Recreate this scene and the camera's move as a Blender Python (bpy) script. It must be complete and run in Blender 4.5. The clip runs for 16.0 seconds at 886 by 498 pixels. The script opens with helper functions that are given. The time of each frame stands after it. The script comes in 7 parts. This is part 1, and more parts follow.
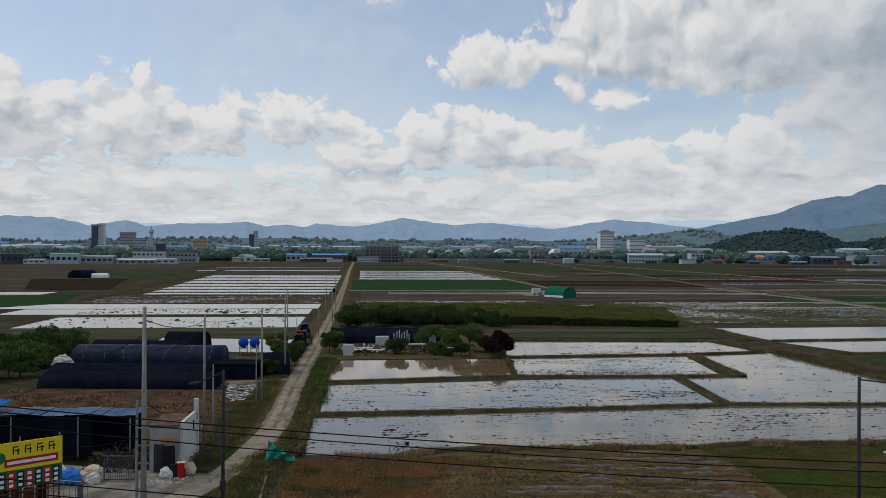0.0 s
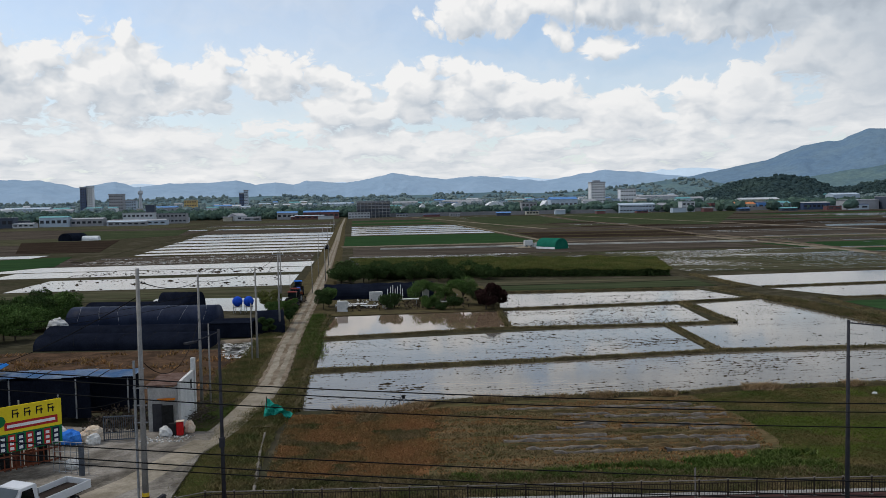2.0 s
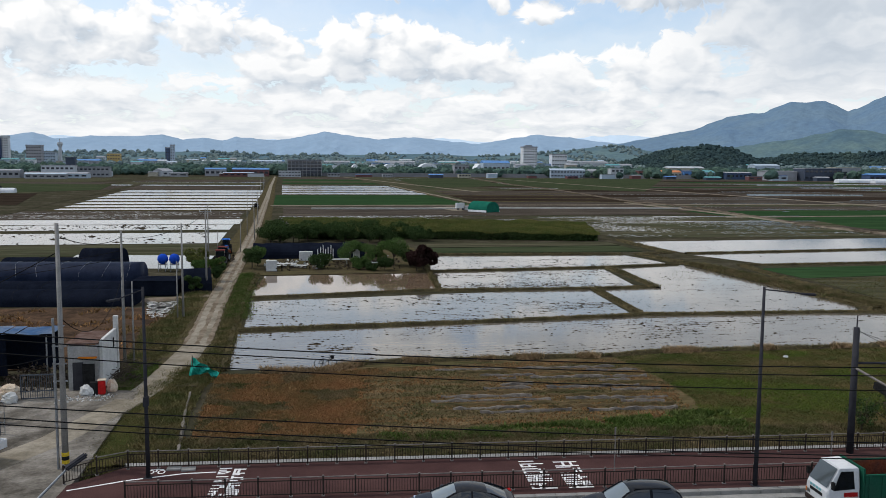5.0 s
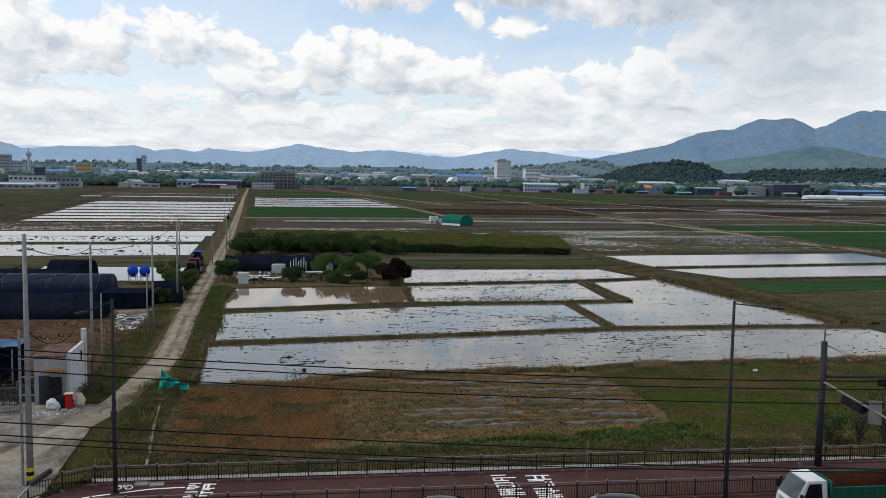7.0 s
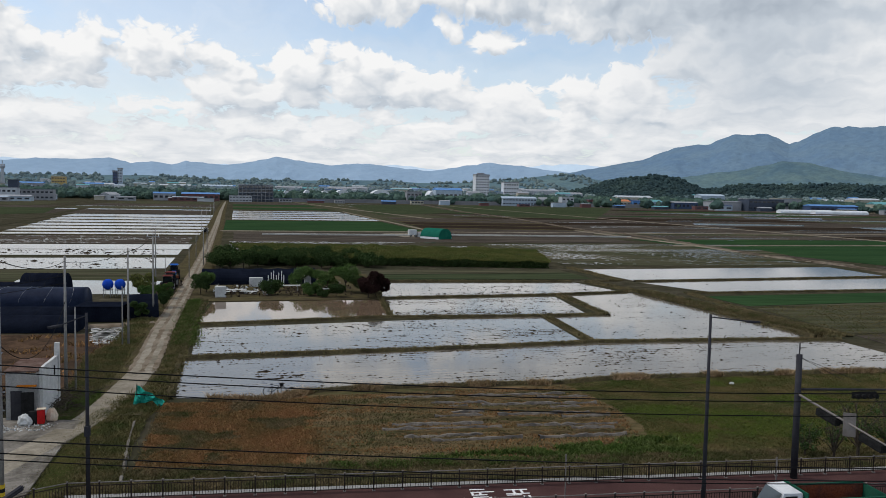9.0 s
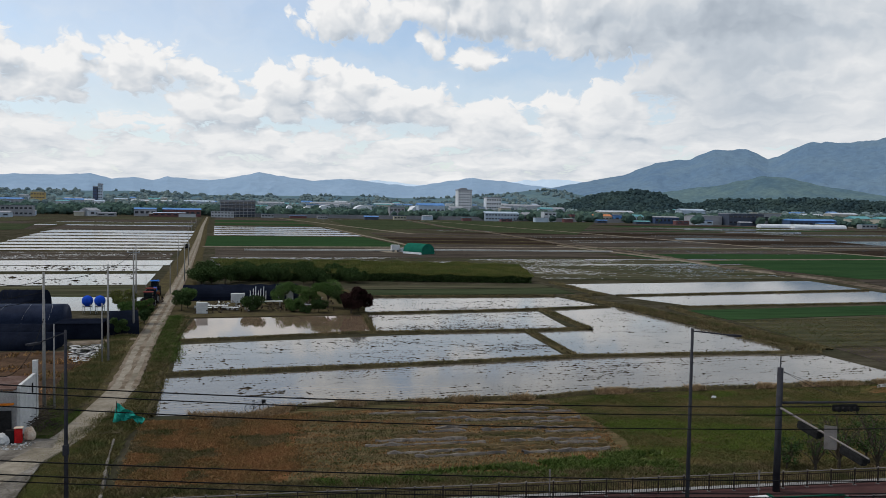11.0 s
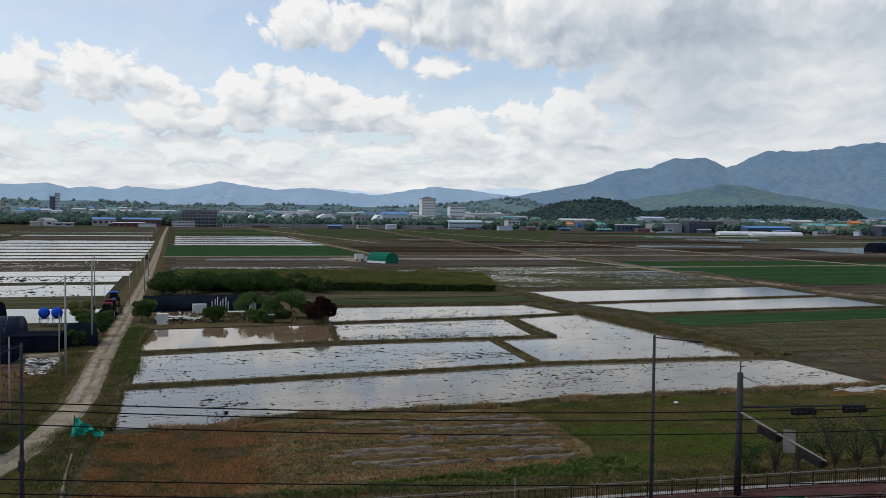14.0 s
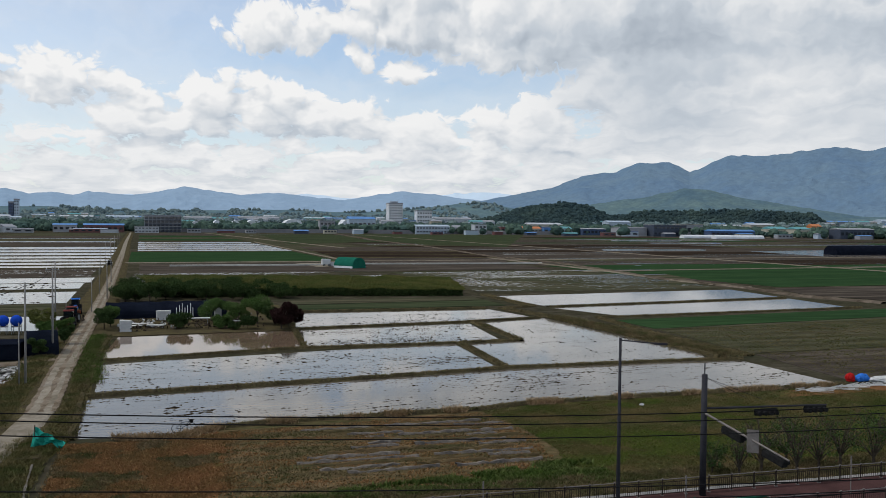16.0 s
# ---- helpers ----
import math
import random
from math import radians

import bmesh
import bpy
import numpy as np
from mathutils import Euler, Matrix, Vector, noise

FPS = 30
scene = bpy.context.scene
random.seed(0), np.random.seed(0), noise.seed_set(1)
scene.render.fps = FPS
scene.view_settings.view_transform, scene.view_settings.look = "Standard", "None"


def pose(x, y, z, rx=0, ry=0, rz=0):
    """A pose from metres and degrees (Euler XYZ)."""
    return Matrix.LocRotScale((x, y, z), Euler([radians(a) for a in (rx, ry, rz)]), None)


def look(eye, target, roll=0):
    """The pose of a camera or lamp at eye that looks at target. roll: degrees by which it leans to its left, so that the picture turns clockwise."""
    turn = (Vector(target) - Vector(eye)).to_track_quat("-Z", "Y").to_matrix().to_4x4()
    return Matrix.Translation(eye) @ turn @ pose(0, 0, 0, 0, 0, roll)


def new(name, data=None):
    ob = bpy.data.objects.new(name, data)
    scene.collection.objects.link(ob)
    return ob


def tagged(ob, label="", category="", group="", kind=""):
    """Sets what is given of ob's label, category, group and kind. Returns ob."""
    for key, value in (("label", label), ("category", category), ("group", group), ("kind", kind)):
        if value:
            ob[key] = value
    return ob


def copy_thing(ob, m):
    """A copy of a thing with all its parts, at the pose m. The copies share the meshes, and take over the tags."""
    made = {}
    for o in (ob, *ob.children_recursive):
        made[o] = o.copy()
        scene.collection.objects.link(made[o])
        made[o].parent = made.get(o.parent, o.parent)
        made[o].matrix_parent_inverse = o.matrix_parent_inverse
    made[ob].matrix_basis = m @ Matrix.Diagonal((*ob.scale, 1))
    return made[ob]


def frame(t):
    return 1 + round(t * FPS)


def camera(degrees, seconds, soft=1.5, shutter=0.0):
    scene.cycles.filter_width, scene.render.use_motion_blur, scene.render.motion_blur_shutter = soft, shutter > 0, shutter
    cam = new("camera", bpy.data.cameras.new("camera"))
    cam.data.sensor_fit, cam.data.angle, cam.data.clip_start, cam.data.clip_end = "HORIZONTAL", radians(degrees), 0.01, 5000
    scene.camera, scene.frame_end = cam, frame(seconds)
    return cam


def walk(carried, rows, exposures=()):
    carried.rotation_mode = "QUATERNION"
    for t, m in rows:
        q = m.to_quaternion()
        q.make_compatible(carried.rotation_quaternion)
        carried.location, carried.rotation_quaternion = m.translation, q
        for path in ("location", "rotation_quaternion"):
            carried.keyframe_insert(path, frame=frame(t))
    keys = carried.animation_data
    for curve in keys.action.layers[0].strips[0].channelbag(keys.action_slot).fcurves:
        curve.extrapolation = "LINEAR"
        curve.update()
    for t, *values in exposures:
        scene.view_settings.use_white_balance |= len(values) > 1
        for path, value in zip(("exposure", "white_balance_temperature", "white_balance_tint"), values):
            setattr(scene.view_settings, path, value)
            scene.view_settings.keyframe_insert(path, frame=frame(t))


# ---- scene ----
cam = camera(56.56, 16.0, soft=0.6)
EYE_HEIGHT = 16.0
TURNS = [
    (0.0, -0.218, 0.146, -0.283),
    (0.5, -0.532, -0.467, -0.144),
    (1.0, -0.736, -1.199, 0.065),
    (1.5, -0.681, -2.216, 0.569),
    (2.0, -0.827, -3.041, 1.082),
    (2.5, -1.433, -4.568, 1.556),
    (3.0, -1.991, -5.447, 1.714),
    (3.5, -2.800, -5.874, 1.199),
    (4.0, -3.889, -5.927, 0.501),
    (6.5, -6.829, -5.078, -0.858),
    (7.0, -7.293, -4.797, -0.899),
    (7.5, -7.872, -4.470, -1.078),
    (8.0, -8.185, -4.234, -1.091),
    (8.5, -8.529, -3.992, -1.143),
    (9.0, -8.774, -3.833, -1.073),
    (11.5, -10.317, -2.559, -0.853),
    (12.0, -10.702, -2.434, -0.685),
    (12.5, -11.230, -2.285, -0.643),
    (13.0, -11.651, -2.227, -0.644),
    (13.5, -12.119, -2.171, -0.689),
    (14.0, -12.486, -2.119, -0.749),
    (14.5, -13.079, -2.004, -0.746),
    (15.0, -13.576, -1.917, -0.733),
    (15.5, -14.230, -1.823, -0.676),
    (16.0, -14.776, -1.775, -0.545),
]

walk(cam, [(t, pose(0, 0, EYE_HEIGHT, 90 + pitch, roll, yaw)) for t, yaw, pitch, roll in TURNS],
     exposures=[(0.0, -0.32), (1.0, -0.28), (2.0, -0.05), (3.5, 0.16), (6.5, 0.10), (9.0, 0.0), (12.0, -0.05), (16.0, -0.05)])

# ---- light ----
SUN_AZIMUTH, SUN_ELEVATION = -70.0, 52.0
world = bpy.data.worlds.new("partly_cloudy_sky")
scene.world = world
world.use_nodes = True
nt = world.node_tree
nt.nodes.clear()


def wnode(kind, **settings):
    n = nt.nodes.new(kind)
    for key, value in settings.items():
        setattr(n, key, value)
    return n


def wmath(op, a, b=None, c=None, clamp=False):
    n = wnode("ShaderNodeMath", operation=op, use_clamp=clamp)
    for i, v in enumerate((a, b, c)):
        if v is None:
            continue
        if isinstance(v, (int, float)):
            n.inputs[i].default_value = v
        else:
            nt.links.new(v, n.inputs[i])
    return n.outputs[0]


coord = wnode("ShaderNodeTexCoord")
split = wnode("ShaderNodeSeparateXYZ")
nt.links.new(coord.outputs["Generated"], split.inputs[0])
az = wmath("MULTIPLY", wmath("ARCTAN2", split.outputs[0], split.outputs[1]), 57.2958)
el = wmath("MULTIPLY", wmath("ARCSINE", split.outputs[2]), 57.2958)

# cloud banks: azimuth, elevation of the base, half width, height above the base, weight, lean of the top
BANKS = [(-27.5, 6.0, 6.5, 5.9, 1.15, 0.0), (-21.0, 6.2, 4.8, 6.2, 1.15, 0.0), (-16.4, 6.2, 3.8, 4.2, 1.0, 0.0), (-11.4, 7.6, 4.8, 4.2, 0.75, -0.9), (-5.2, 5.4, 4.2, 3.6, 1.0, 0.0),
         (-1.0, 5.9, 2.6, 4.6, 1.2, 0.0), (2.6, 5.9, 3.6, 4.1, 1.2, 0.0), (6.4, 5.8, 2.6, 3.2, 1.05, 0.0), (9.2, 5.6, 2.5, 3.7, 1.05, 0.0), (13.2, 4.8, 4.2, 3.3, 1.1, 0.0),
         (17.6, 5.0, 2.6, 3.3, 1.1, 0.0), (21.0, 5.2, 3.9, 4.1, 1.2, 0.0), (25.5, 7.4, 4.6, 4.0, 1.0, 0.0), (8.3, 10.4, 1.2, 3.2, 0.75, -0.7), (12.2, 9.7, 2.3, 1.9, 0.75, 0.0),
         (4.2, 11.4, 4.2, 4.6, 1.0, 0.5), (13.0, 11.8, 7.6, 8.0, 1.3, 0.0), (21.0, 10.8, 7.4, 9.0, 1.5, 0.0), (31.0, 3.5, 9.0, 19.0, 1.5, 0.0), (42.0, 3.0, 10.0, 20.0, 1.9, 0.0),
         (-36.0, 6.0, 7.0, 5.0, 1.0, 0.0), (-5.0, 16.8, 3.0, 2.5, 0.45, 0.0)]


def wnoise(vec, scale, detail, rough, distortion=0.0):
    n = wnode("ShaderNodeTexNoise", noise_dimensions="2D")
    n.inputs["Scale"].default_value, n.inputs["Detail"].default_value = scale, detail
    n.inputs["Roughness"].default_value, n.inputs["Distortion"].default_value = rough, distortion
    nt.links.new(vec, n.inputs["Vector"])
    return wmath("SUBTRACT", n.outputs["Fac"], 0.5)


def cloud_banks(a, e):
    """Where the heaped clouds stand, with a layered bank towards the horizon."""
    field = None
    for ca, base, wa, he, weight, lean in BANKS:
        x = wmath("SUBTRACT", a, ca)
        if lean:
            x = wmath("MULTIPLY_ADD", wmath("SUBTRACT", e, base + he * 0.5), -lean, x)
        da = wmath("DIVIDE", x, wa)
        up = wmath("DIVIDE", wmath("SUBTRACT", e, base + he * 0.3), he * 0.7)
        down = wmath("DIVIDE", wmath("SUBTRACT", base + he * 0.3, e), he * 0.45)
        de = wmath("MAXIMUM", up, down)
        r2 = wmath("MULTIPLY_ADD", da, da, wmath("MULTIPLY", de, de))
        g = wmath("MAXIMUM", wmath("MULTIPLY", wmath("SUBTRACT", 1.0, r2), weight), -0.9)
        field = g if field is None else wmath("SMOOTH_MAX", field, g, 0.22)
    low = wmath("MINIMUM", wmath("MULTIPLY", wmath("SUBTRACT", 6.7, e), 0.36), 0.75)
    high = wmath("MINIMUM", wmath("MULTIPLY", wmath("SUBTRACT", e, 26.0), 0.04), 0.35)
    return wmath("SMOOTH_MAX", field, wmath("MAXIMUM", low, high), 0.2)


def cloud_vector(a, e):
    """Clouds shrink and flatten towards the horizon; a slow swirl breaks the even cells."""
    vec = wnode("ShaderNodeCombineXYZ")
    nt.links.new(a, vec.inputs[0])
    nt.links.new(wmath("MULTIPLY", wmath("LOGARITHM", wmath("MAXIMUM", wmath("ADD", e, 2.0), 0.5), 2.71828), 15.0), vec.inputs[1])
    warp = wnode("ShaderNodeTexNoise", noise_dimensions="2D")
    warp.inputs["Scale"].default_value, warp.inputs["Detail"].default_value = 0.45, 3.0
    nt.links.new(vec.outputs[0], warp.inputs["Vector"])
    mv = wnode("ShaderNodeVectorMath", operation="MULTIPLY_ADD")
    nt.links.new(warp.outputs["Color"], mv.inputs[0])
    mv.inputs[1].default_value = (3.2, 3.2, 0)
    nt.links.new(vec.outputs[0], mv.inputs[2])
    return mv.outputs[0]


def billows(v, detail):
    """Rounded heads within heads, like a cauliflower."""
    puff = wnode("ShaderNodeTexVoronoi", voronoi_dimensions="2D", feature="SMOOTH_F1")
    puff.inputs["Scale"].default_value, puff.inputs["Smoothness"].default_value = 0.34, 0.35
    puff.inputs["Detail"].default_value, puff.inputs["Roughness"].default_value, puff.inputs["Lacunarity"].default_value = detail, 0.52, 2.3
    nt.links.new(v, puff.inputs["Vector"])
    return wmath("SUBTRACT", 0.45, puff.outputs["Distance"])


def cloud_body(field, v, detail):
    n = wmath("MULTIPLY", wnoise(v, 0.15, 2.0, 0.5), 0.8)
    n = wmath("MULTIPLY_ADD", wnoise(v, 0.55, detail * 2.0, 0.58), 0.85, n)
    n = wmath("MULTIPLY_ADD", billows(v, detail), 0.95, n)
    return wmath("ADD", field, n)


v_here = cloud_vector(az, el)
banks_here = cloud_banks(az, el)
dens = cloud_body(banks_here, v_here, 3.0)
soft_here = cloud_body(banks_here, v_here, 0.7)
az_up, el_up = wmath("SUBTRACT", az, 0.5), wmath("ADD", el, 0.95)
soft_up = cloud_body(cloud_banks(az_up, el_up), cloud_vector(az_up, el_up), 0.7)
cover = wnode("ShaderNodeMapRange", interpolation_type="SMOOTHSTEP")
nt.links.new(dens, cover.inputs["Value"])
cover.inputs["From Min"].default_value, cover.inputs["From Max"].default_value = -0.12, 0.20
lit = wmath("MULTIPLY_ADD", wmath("SUBTRACT", soft_here, soft_up), 0.56, 0.77)
thick = wmath("MULTIPLY", wmath("MAXIMUM", wmath("SUBTRACT", soft_here, 0.85), 0.0), 0.40)
lit = wmath("SUBTRACT", lit, thick, clamp=True)
# the distant layer near the horizon is pale, with long low streaks
streak = wnode("ShaderNodeMapping")
nt.links.new(v_here, streak.inputs[0])
streak.inputs["Scale"].default_value = (0.35, 1.0, 1.0)
bars = wnoise(streak.outputs[0], 0.55, 4.0, 0.55)
# the closed cover towards the east is smooth and broad
cast = wmath("MULTIPLY", wmath("MULTIPLY", wmath("SUBTRACT", az, 17.0), 0.09, clamp=True), wmath("MULTIPLY", wmath("SUBTRACT", 60.0, az), 0.1, clamp=True))
broad = wmath("MULTIPLY_ADD", wnoise(streak.outputs[0], 0.16, 4.0, 0.55, 0.4), 1.9, 0.69)
lit = wmath("MULTIPLY_ADD", wmath("SUBTRACT", broad, lit), wmath("MULTIPLY", cast, 0.72), lit)
haze = wmath("MULTIPLY", wmath("SUBTRACT", 8.5, el), 0.17, clamp=True)
lit = wmath("MULTIPLY_ADD", wmath("SUBTRACT", wmath("MULTIPLY_ADD", bars, 0.75, 0.80), lit), wmath("MULTIPLY", haze, 0.62), lit)
# thin veil between the clouds is evenly lit
lit = wmath("MULTIPLY_ADD", wmath("SUBTRACT", lit, 0.80), wmath("MULTIPLY_ADD", cover.outputs[0], 0.85, 0.15), 0.80)
ramp = wnode("ShaderNodeValToRGB")
ramp.color_ramp.elements[0].position, ramp.color_ramp.elements[0].color = 0.0, (0.36, 0.42, 0.50, 1)
ramp.color_ramp.elements[1].position, ramp.color_ramp.elements[1].color = 1.0, (1.0, 1.0, 1.0, 1)
mid = ramp.color_ramp.elements.new(0.5)
mid.color = (0.60, 0.66, 0.73, 1)
nt.links.new(lit, ramp.inputs[0])
veil = wmath("MULTIPLY_ADD", wnoise(streak.outputs[0], 0.12, 5.0, 0.6), 0.9, 0.34)
veil = wmath("MULTIPLY_ADD", wmath("MULTIPLY", wmath("SUBTRACT", 13.0, el), 0.1, clamp=True), 0.26, veil, clamp=True)
sky = wnode("ShaderNodeTexSky", sky_type="NISHITA", sun_disc=False)
sky.sun_elevation, sky.sun_rotation = radians(SUN_ELEVATION), radians(SUN_AZIMUTH)
sky.air_density, sky.dust_density, sky.ozone_density = 1.0, 0.6, 2.0
bg_sky = wnode("ShaderNodeBackground")
nt.links.new(sky.outputs[0], bg_sky.inputs[0])
bg_sky.inputs[1].default_value = 0.15
bg_cloud = wnode("ShaderNodeBackground")
nt.links.new(ramp.outputs[0], bg_cloud.inputs[0])
bg_cloud.inputs[1].default_value = 0.92
mixed = wnode("ShaderNodeMixShader")
nt.links.new(wmath("MULTIPLY_ADD", cover.outputs[0], wmath("SUBTRACT", 1.0, veil), veil), mixed.inputs[0])
nt.links.new(bg_sky.outputs[0], mixed.inputs[1])
nt.links.new(bg_cloud.outputs[0], mixed.inputs[2])
wout = wnode("ShaderNodeOutputWorld")
nt.links.new(mixed.outputs[0], wout.inputs[0])

sun = new("sun", bpy.data.lights.new("sun", "SUN"))
sun.data.energy, sun.data.angle, sun.data.color = 1.6, radians(3.0), (1.0, 0.95, 0.87)
sa, se = radians(SUN_AZIMUTH), radians(SUN_ELEVATION)
sun.matrix_world = look((math.sin(sa) * math.cos(se) * 100, math.cos(sa) * math.cos(se) * 100, math.sin(se) * 100), (0, 0, 0))

# ---- materials ----
LANE = radians(5.4)   # the farm lane runs this far left of north, the field strips across it


def mat(name, a, b, size=2.0, rough=0.85, metal=0.0, bump=0.3, fine=0.12, contrast=0.35, spec=0.0, stretch=(1, 1, 1), third=None,
        island=0.0, single=0.0, coat=0.0, glow=None):
    """A worn surface: two colours in patches of `size` metres, a fine grain of `fine` metres, and relief."""
    m = bpy.data.materials.new(name)
    m.use_nodes = True
    t = m.node_tree
    t.nodes.clear()
    N, L = t.nodes.new, t.links.new
    out, bsdf, tc, mp = N("ShaderNodeOutputMaterial"), N("ShaderNodeBsdfPrincipled"), N("ShaderNodeTexCoord"), N("ShaderNodeMapping")
    L(tc.outputs["Object"], mp.inputs[0])
    mp.inputs["Rotation"].default_value = (0, 0, -LANE if stretch != (1, 1, 1) else 0)
    mp.inputs["Scale"].default_value = stretch
    n1, n2 = N("ShaderNodeTexNoise"), N("ShaderNodeTexNoise")
    n1.inputs["Scale"].default_value, n1.inputs["Detail"].default_value = 1 / size, 5
    n1.inputs["Roughness"].default_value = 0.65
    n2.inputs["Scale"].default_value, n2.inputs["Detail"].default_value = 1 / fine, 4
    n2.inputs["Roughness"].default_value = 0.7
    L(mp.outputs[0], n1.inputs["Vector"])
    L(mp.outputs[0], n2.inputs["Vector"])
    r = N("ShaderNodeValToRGB")
    r.color_ramp.elements[0].position, r.color_ramp.elements[1].position = 0.36, 0.64
    r.color_ramp.elements[0].color, r.color_ramp.elements[1].color = (*a, 1), (*b, 1)
    if third:
        e = r.color_ramp.elements.new(0.5)
        e.color = (*third, 1)
    L(n1.outputs["Fac"], r.inputs[0])
    hsv = N("ShaderNodeHueSaturation")
    L(r.outputs[0], hsv.inputs["Color"])
    k = N("ShaderNodeMapRange")
    k.inputs["From Min"].default_value, k.inputs["From Max"].default_value = 0.25, 0.75
    k.inputs["To Min"].default_value, k.inputs["To Max"].default_value = 1 - contrast, 1 + contrast
    L(n2.outputs["Fac"], k.inputs["Value"])
    value = k.outputs[0]
    for amount, kind, socket in ((island, "ShaderNodeNewGeometry", "Random Per Island"), (single, "ShaderNodeObjectInfo", "Random")):
        if amount:
            g, q, mul = N(kind), N("ShaderNodeMapRange"), N("ShaderNodeMath")
            L(g.outputs[socket], q.inputs["Value"])
            q.inputs["To Min"].default_value, q.inputs["To Max"].default_value = 1 - amount, 1 + amount
            mul.operation = "MULTIPLY"
            L(value, mul.inputs[0])
            L(q.outputs[0], mul.inputs[1])
            value = mul.outputs[0]
    L(value, hsv.inputs["Value"])
    L(hsv.outputs[0], bsdf.inputs["Base Color"])
    bsdf.inputs["Roughness"].default_value, bsdf.inputs["Metallic"].default_value = rough, metal
    bsdf.inputs["Specular IOR Level"].default_value = spec
    bsdf.inputs["Coat Weight"].default_value = coat
    if glow:
        bsdf.inputs["Emission Color"].default_value, bsdf.inputs["Emission Strength"].default_value = (*glow, 1), 1.0
    if bump:
        bp = N("ShaderNodeBump")
        bp.inputs["Strength"].default_value, bp.inputs["Distance"].default_value = bump, fine * 0.4
        L(n2.outputs["Fac"], bp.inputs["Height"])
        L(bp.outputs[0], bsdf.inputs["Normal"])
    L(bsdf.outputs[0], out.inputs[0])
    return m


def water_mat(name, mud_a, mud_b, ripple=0.05, gloss=0.07):
    """Shallow still water over mud: dark bed, mirror-like gloss, faint ripples and shoals of thin mud."""
    m = mat(name, mud_a, mud_b, size=7.0, rough=gloss, bump=0, fine=0.5, contrast=0.25, spec=0.5, stretch=(0.25, 1, 1))
    t = m.node_tree
    bsdf = next(n for n in t.nodes if n.type == "BSDF_PRINCIPLED")
    bsdf.inputs["IOR"].default_value = 1.333
    tc, n1 = t.nodes.new("ShaderNodeTexCoord"), t.nodes.new("ShaderNodeTexNoise")
    n1.inputs["Scale"].default_value, n1.inputs["Detail"].default_value = 1.6, 3
    t.links.new(tc.outputs["Object"], n1.inputs["Vector"])
    bp = t.nodes.new("ShaderNodeBump")
    bp.inputs["Strength"].default_value, bp.inputs["Distance"].default_value = ripple, 0.03
    t.links.new(n1.outputs["Fac"], bp.inputs["Height"])
    t.links.new(bp.outputs[0], bsdf.inputs["Normal"])
    return m


def glass_mat(name, tint=(0.02, 0.03, 0.035)):
    m = mat(name, tint, tint, rough=0.04, bump=0, contrast=0.05, spec=0.8)
    next(n for n in m.node_tree.nodes if n.type == "BSDF_PRINCIPLED").inputs["IOR"].default_value = 1.5
    return m


ROWS = (0.12, 1, 1)
M_GROUND = mat("dry_weedy_ground", (0.042, 0.042, 0.026), (0.070, 0.062, 0.044), size=14, fine=2.0, contrast=0.5, bump=0.3, third=(0.046, 0.042, 0.027))
M_SOIL = mat("ploughed_dark_soil", (0.035, 0.030, 0.025), (0.090, 0.075, 0.060), size=5, fine=2.0, contrast=0.6, bump=0.4, stretch=ROWS)
M_OLIVE = mat("olive_stubble_field", (0.040, 0.046, 0.025), (0.080, 0.072, 0.047), size=6, fine=2.2, contrast=0.6, bump=0.4, stretch=ROWS)
M_GREENFIELD = mat("young_green_crop", (0.019, 0.044, 0.019), (0.030, 0.060, 0.024), size=8, fine=1.8, contrast=0.35, bump=0.5, stretch=ROWS)
M_WET = mat("wet_dark_mud", (0.021, 0.016, 0.012), (0.042, 0.031, 0.023), size=7, fine=0.8, contrast=0.5, bump=0.3, rough=0.6, stretch=ROWS)
M_DEEPGREEN = mat("dull_green_sprouting_field", (0.030, 0.043, 0.022), (0.052, 0.060, 0.032), size=9, fine=2.5, contrast=0.5, bump=0.3, stretch=ROWS)
M_TRACK = mat("brown_field_track", (0.060, 0.048, 0.034), (0.150, 0.122, 0.095), size=5, fine=1.2, contrast=0.45, bump=0.4)
M_CHANNEL = mat("pale_channel_concrete", (0.36, 0.35, 0.32), (0.50, 0.48, 0.45), size=6, fine=0.8, contrast=0.2)
M_LANEDIRT = mat("brown_dirt_on_lane", (0.125, 0.097, 0.068), (0.215, 0.178, 0.138), size=2.6, fine=0.2, contrast=0.35, bump=0.4)
M_BROWN = mat("dry_brown_weeds", (0.168, 0.084, 0.038), (0.075, 0.075, 0.024), size=3.5, fine=0.16, contrast=0.55, bump=0.6, third=(0.15, 0.075, 0.034))
M_GRASSY = mat("green_grass_ground", (0.036, 0.050, 0.013), (0.078, 0.060, 0.025), size=5, fine=0.2, contrast=0.4, bump=0.5, third=(0.045, 0.046, 0.015))
M_MULCH = mat("weathered_plastic_mulch_soil", (0.058, 0.055, 0.025), (0.140, 0.095, 0.052), size=1.6, fine=0.3, contrast=0.55, bump=0.5, stretch=(0.2, 1, 1))
M_FILM = mat("grey_mulch_film", (0.075, 0.069, 0.063), (0.195, 0.168, 0.142), size=1.0, fine=0.2, rough=0.75, bump=0.5)
M_BUND = mat("earth_bund", (0.054, 0.044, 0.028), (0.085, 0.072, 0.036), size=2.5, fine=0.2, contrast=0.45, bump=0.6)
M_WATER = water_mat("flooded_paddy_water", (0.10, 0.088, 0.07), (0.16, 0.138, 0.112))
M_WATERFAR = water_mat("far_rippled_paddy_water", (0.10, 0.09, 0.075), (0.16, 0.14, 0.12), gloss=0.11)
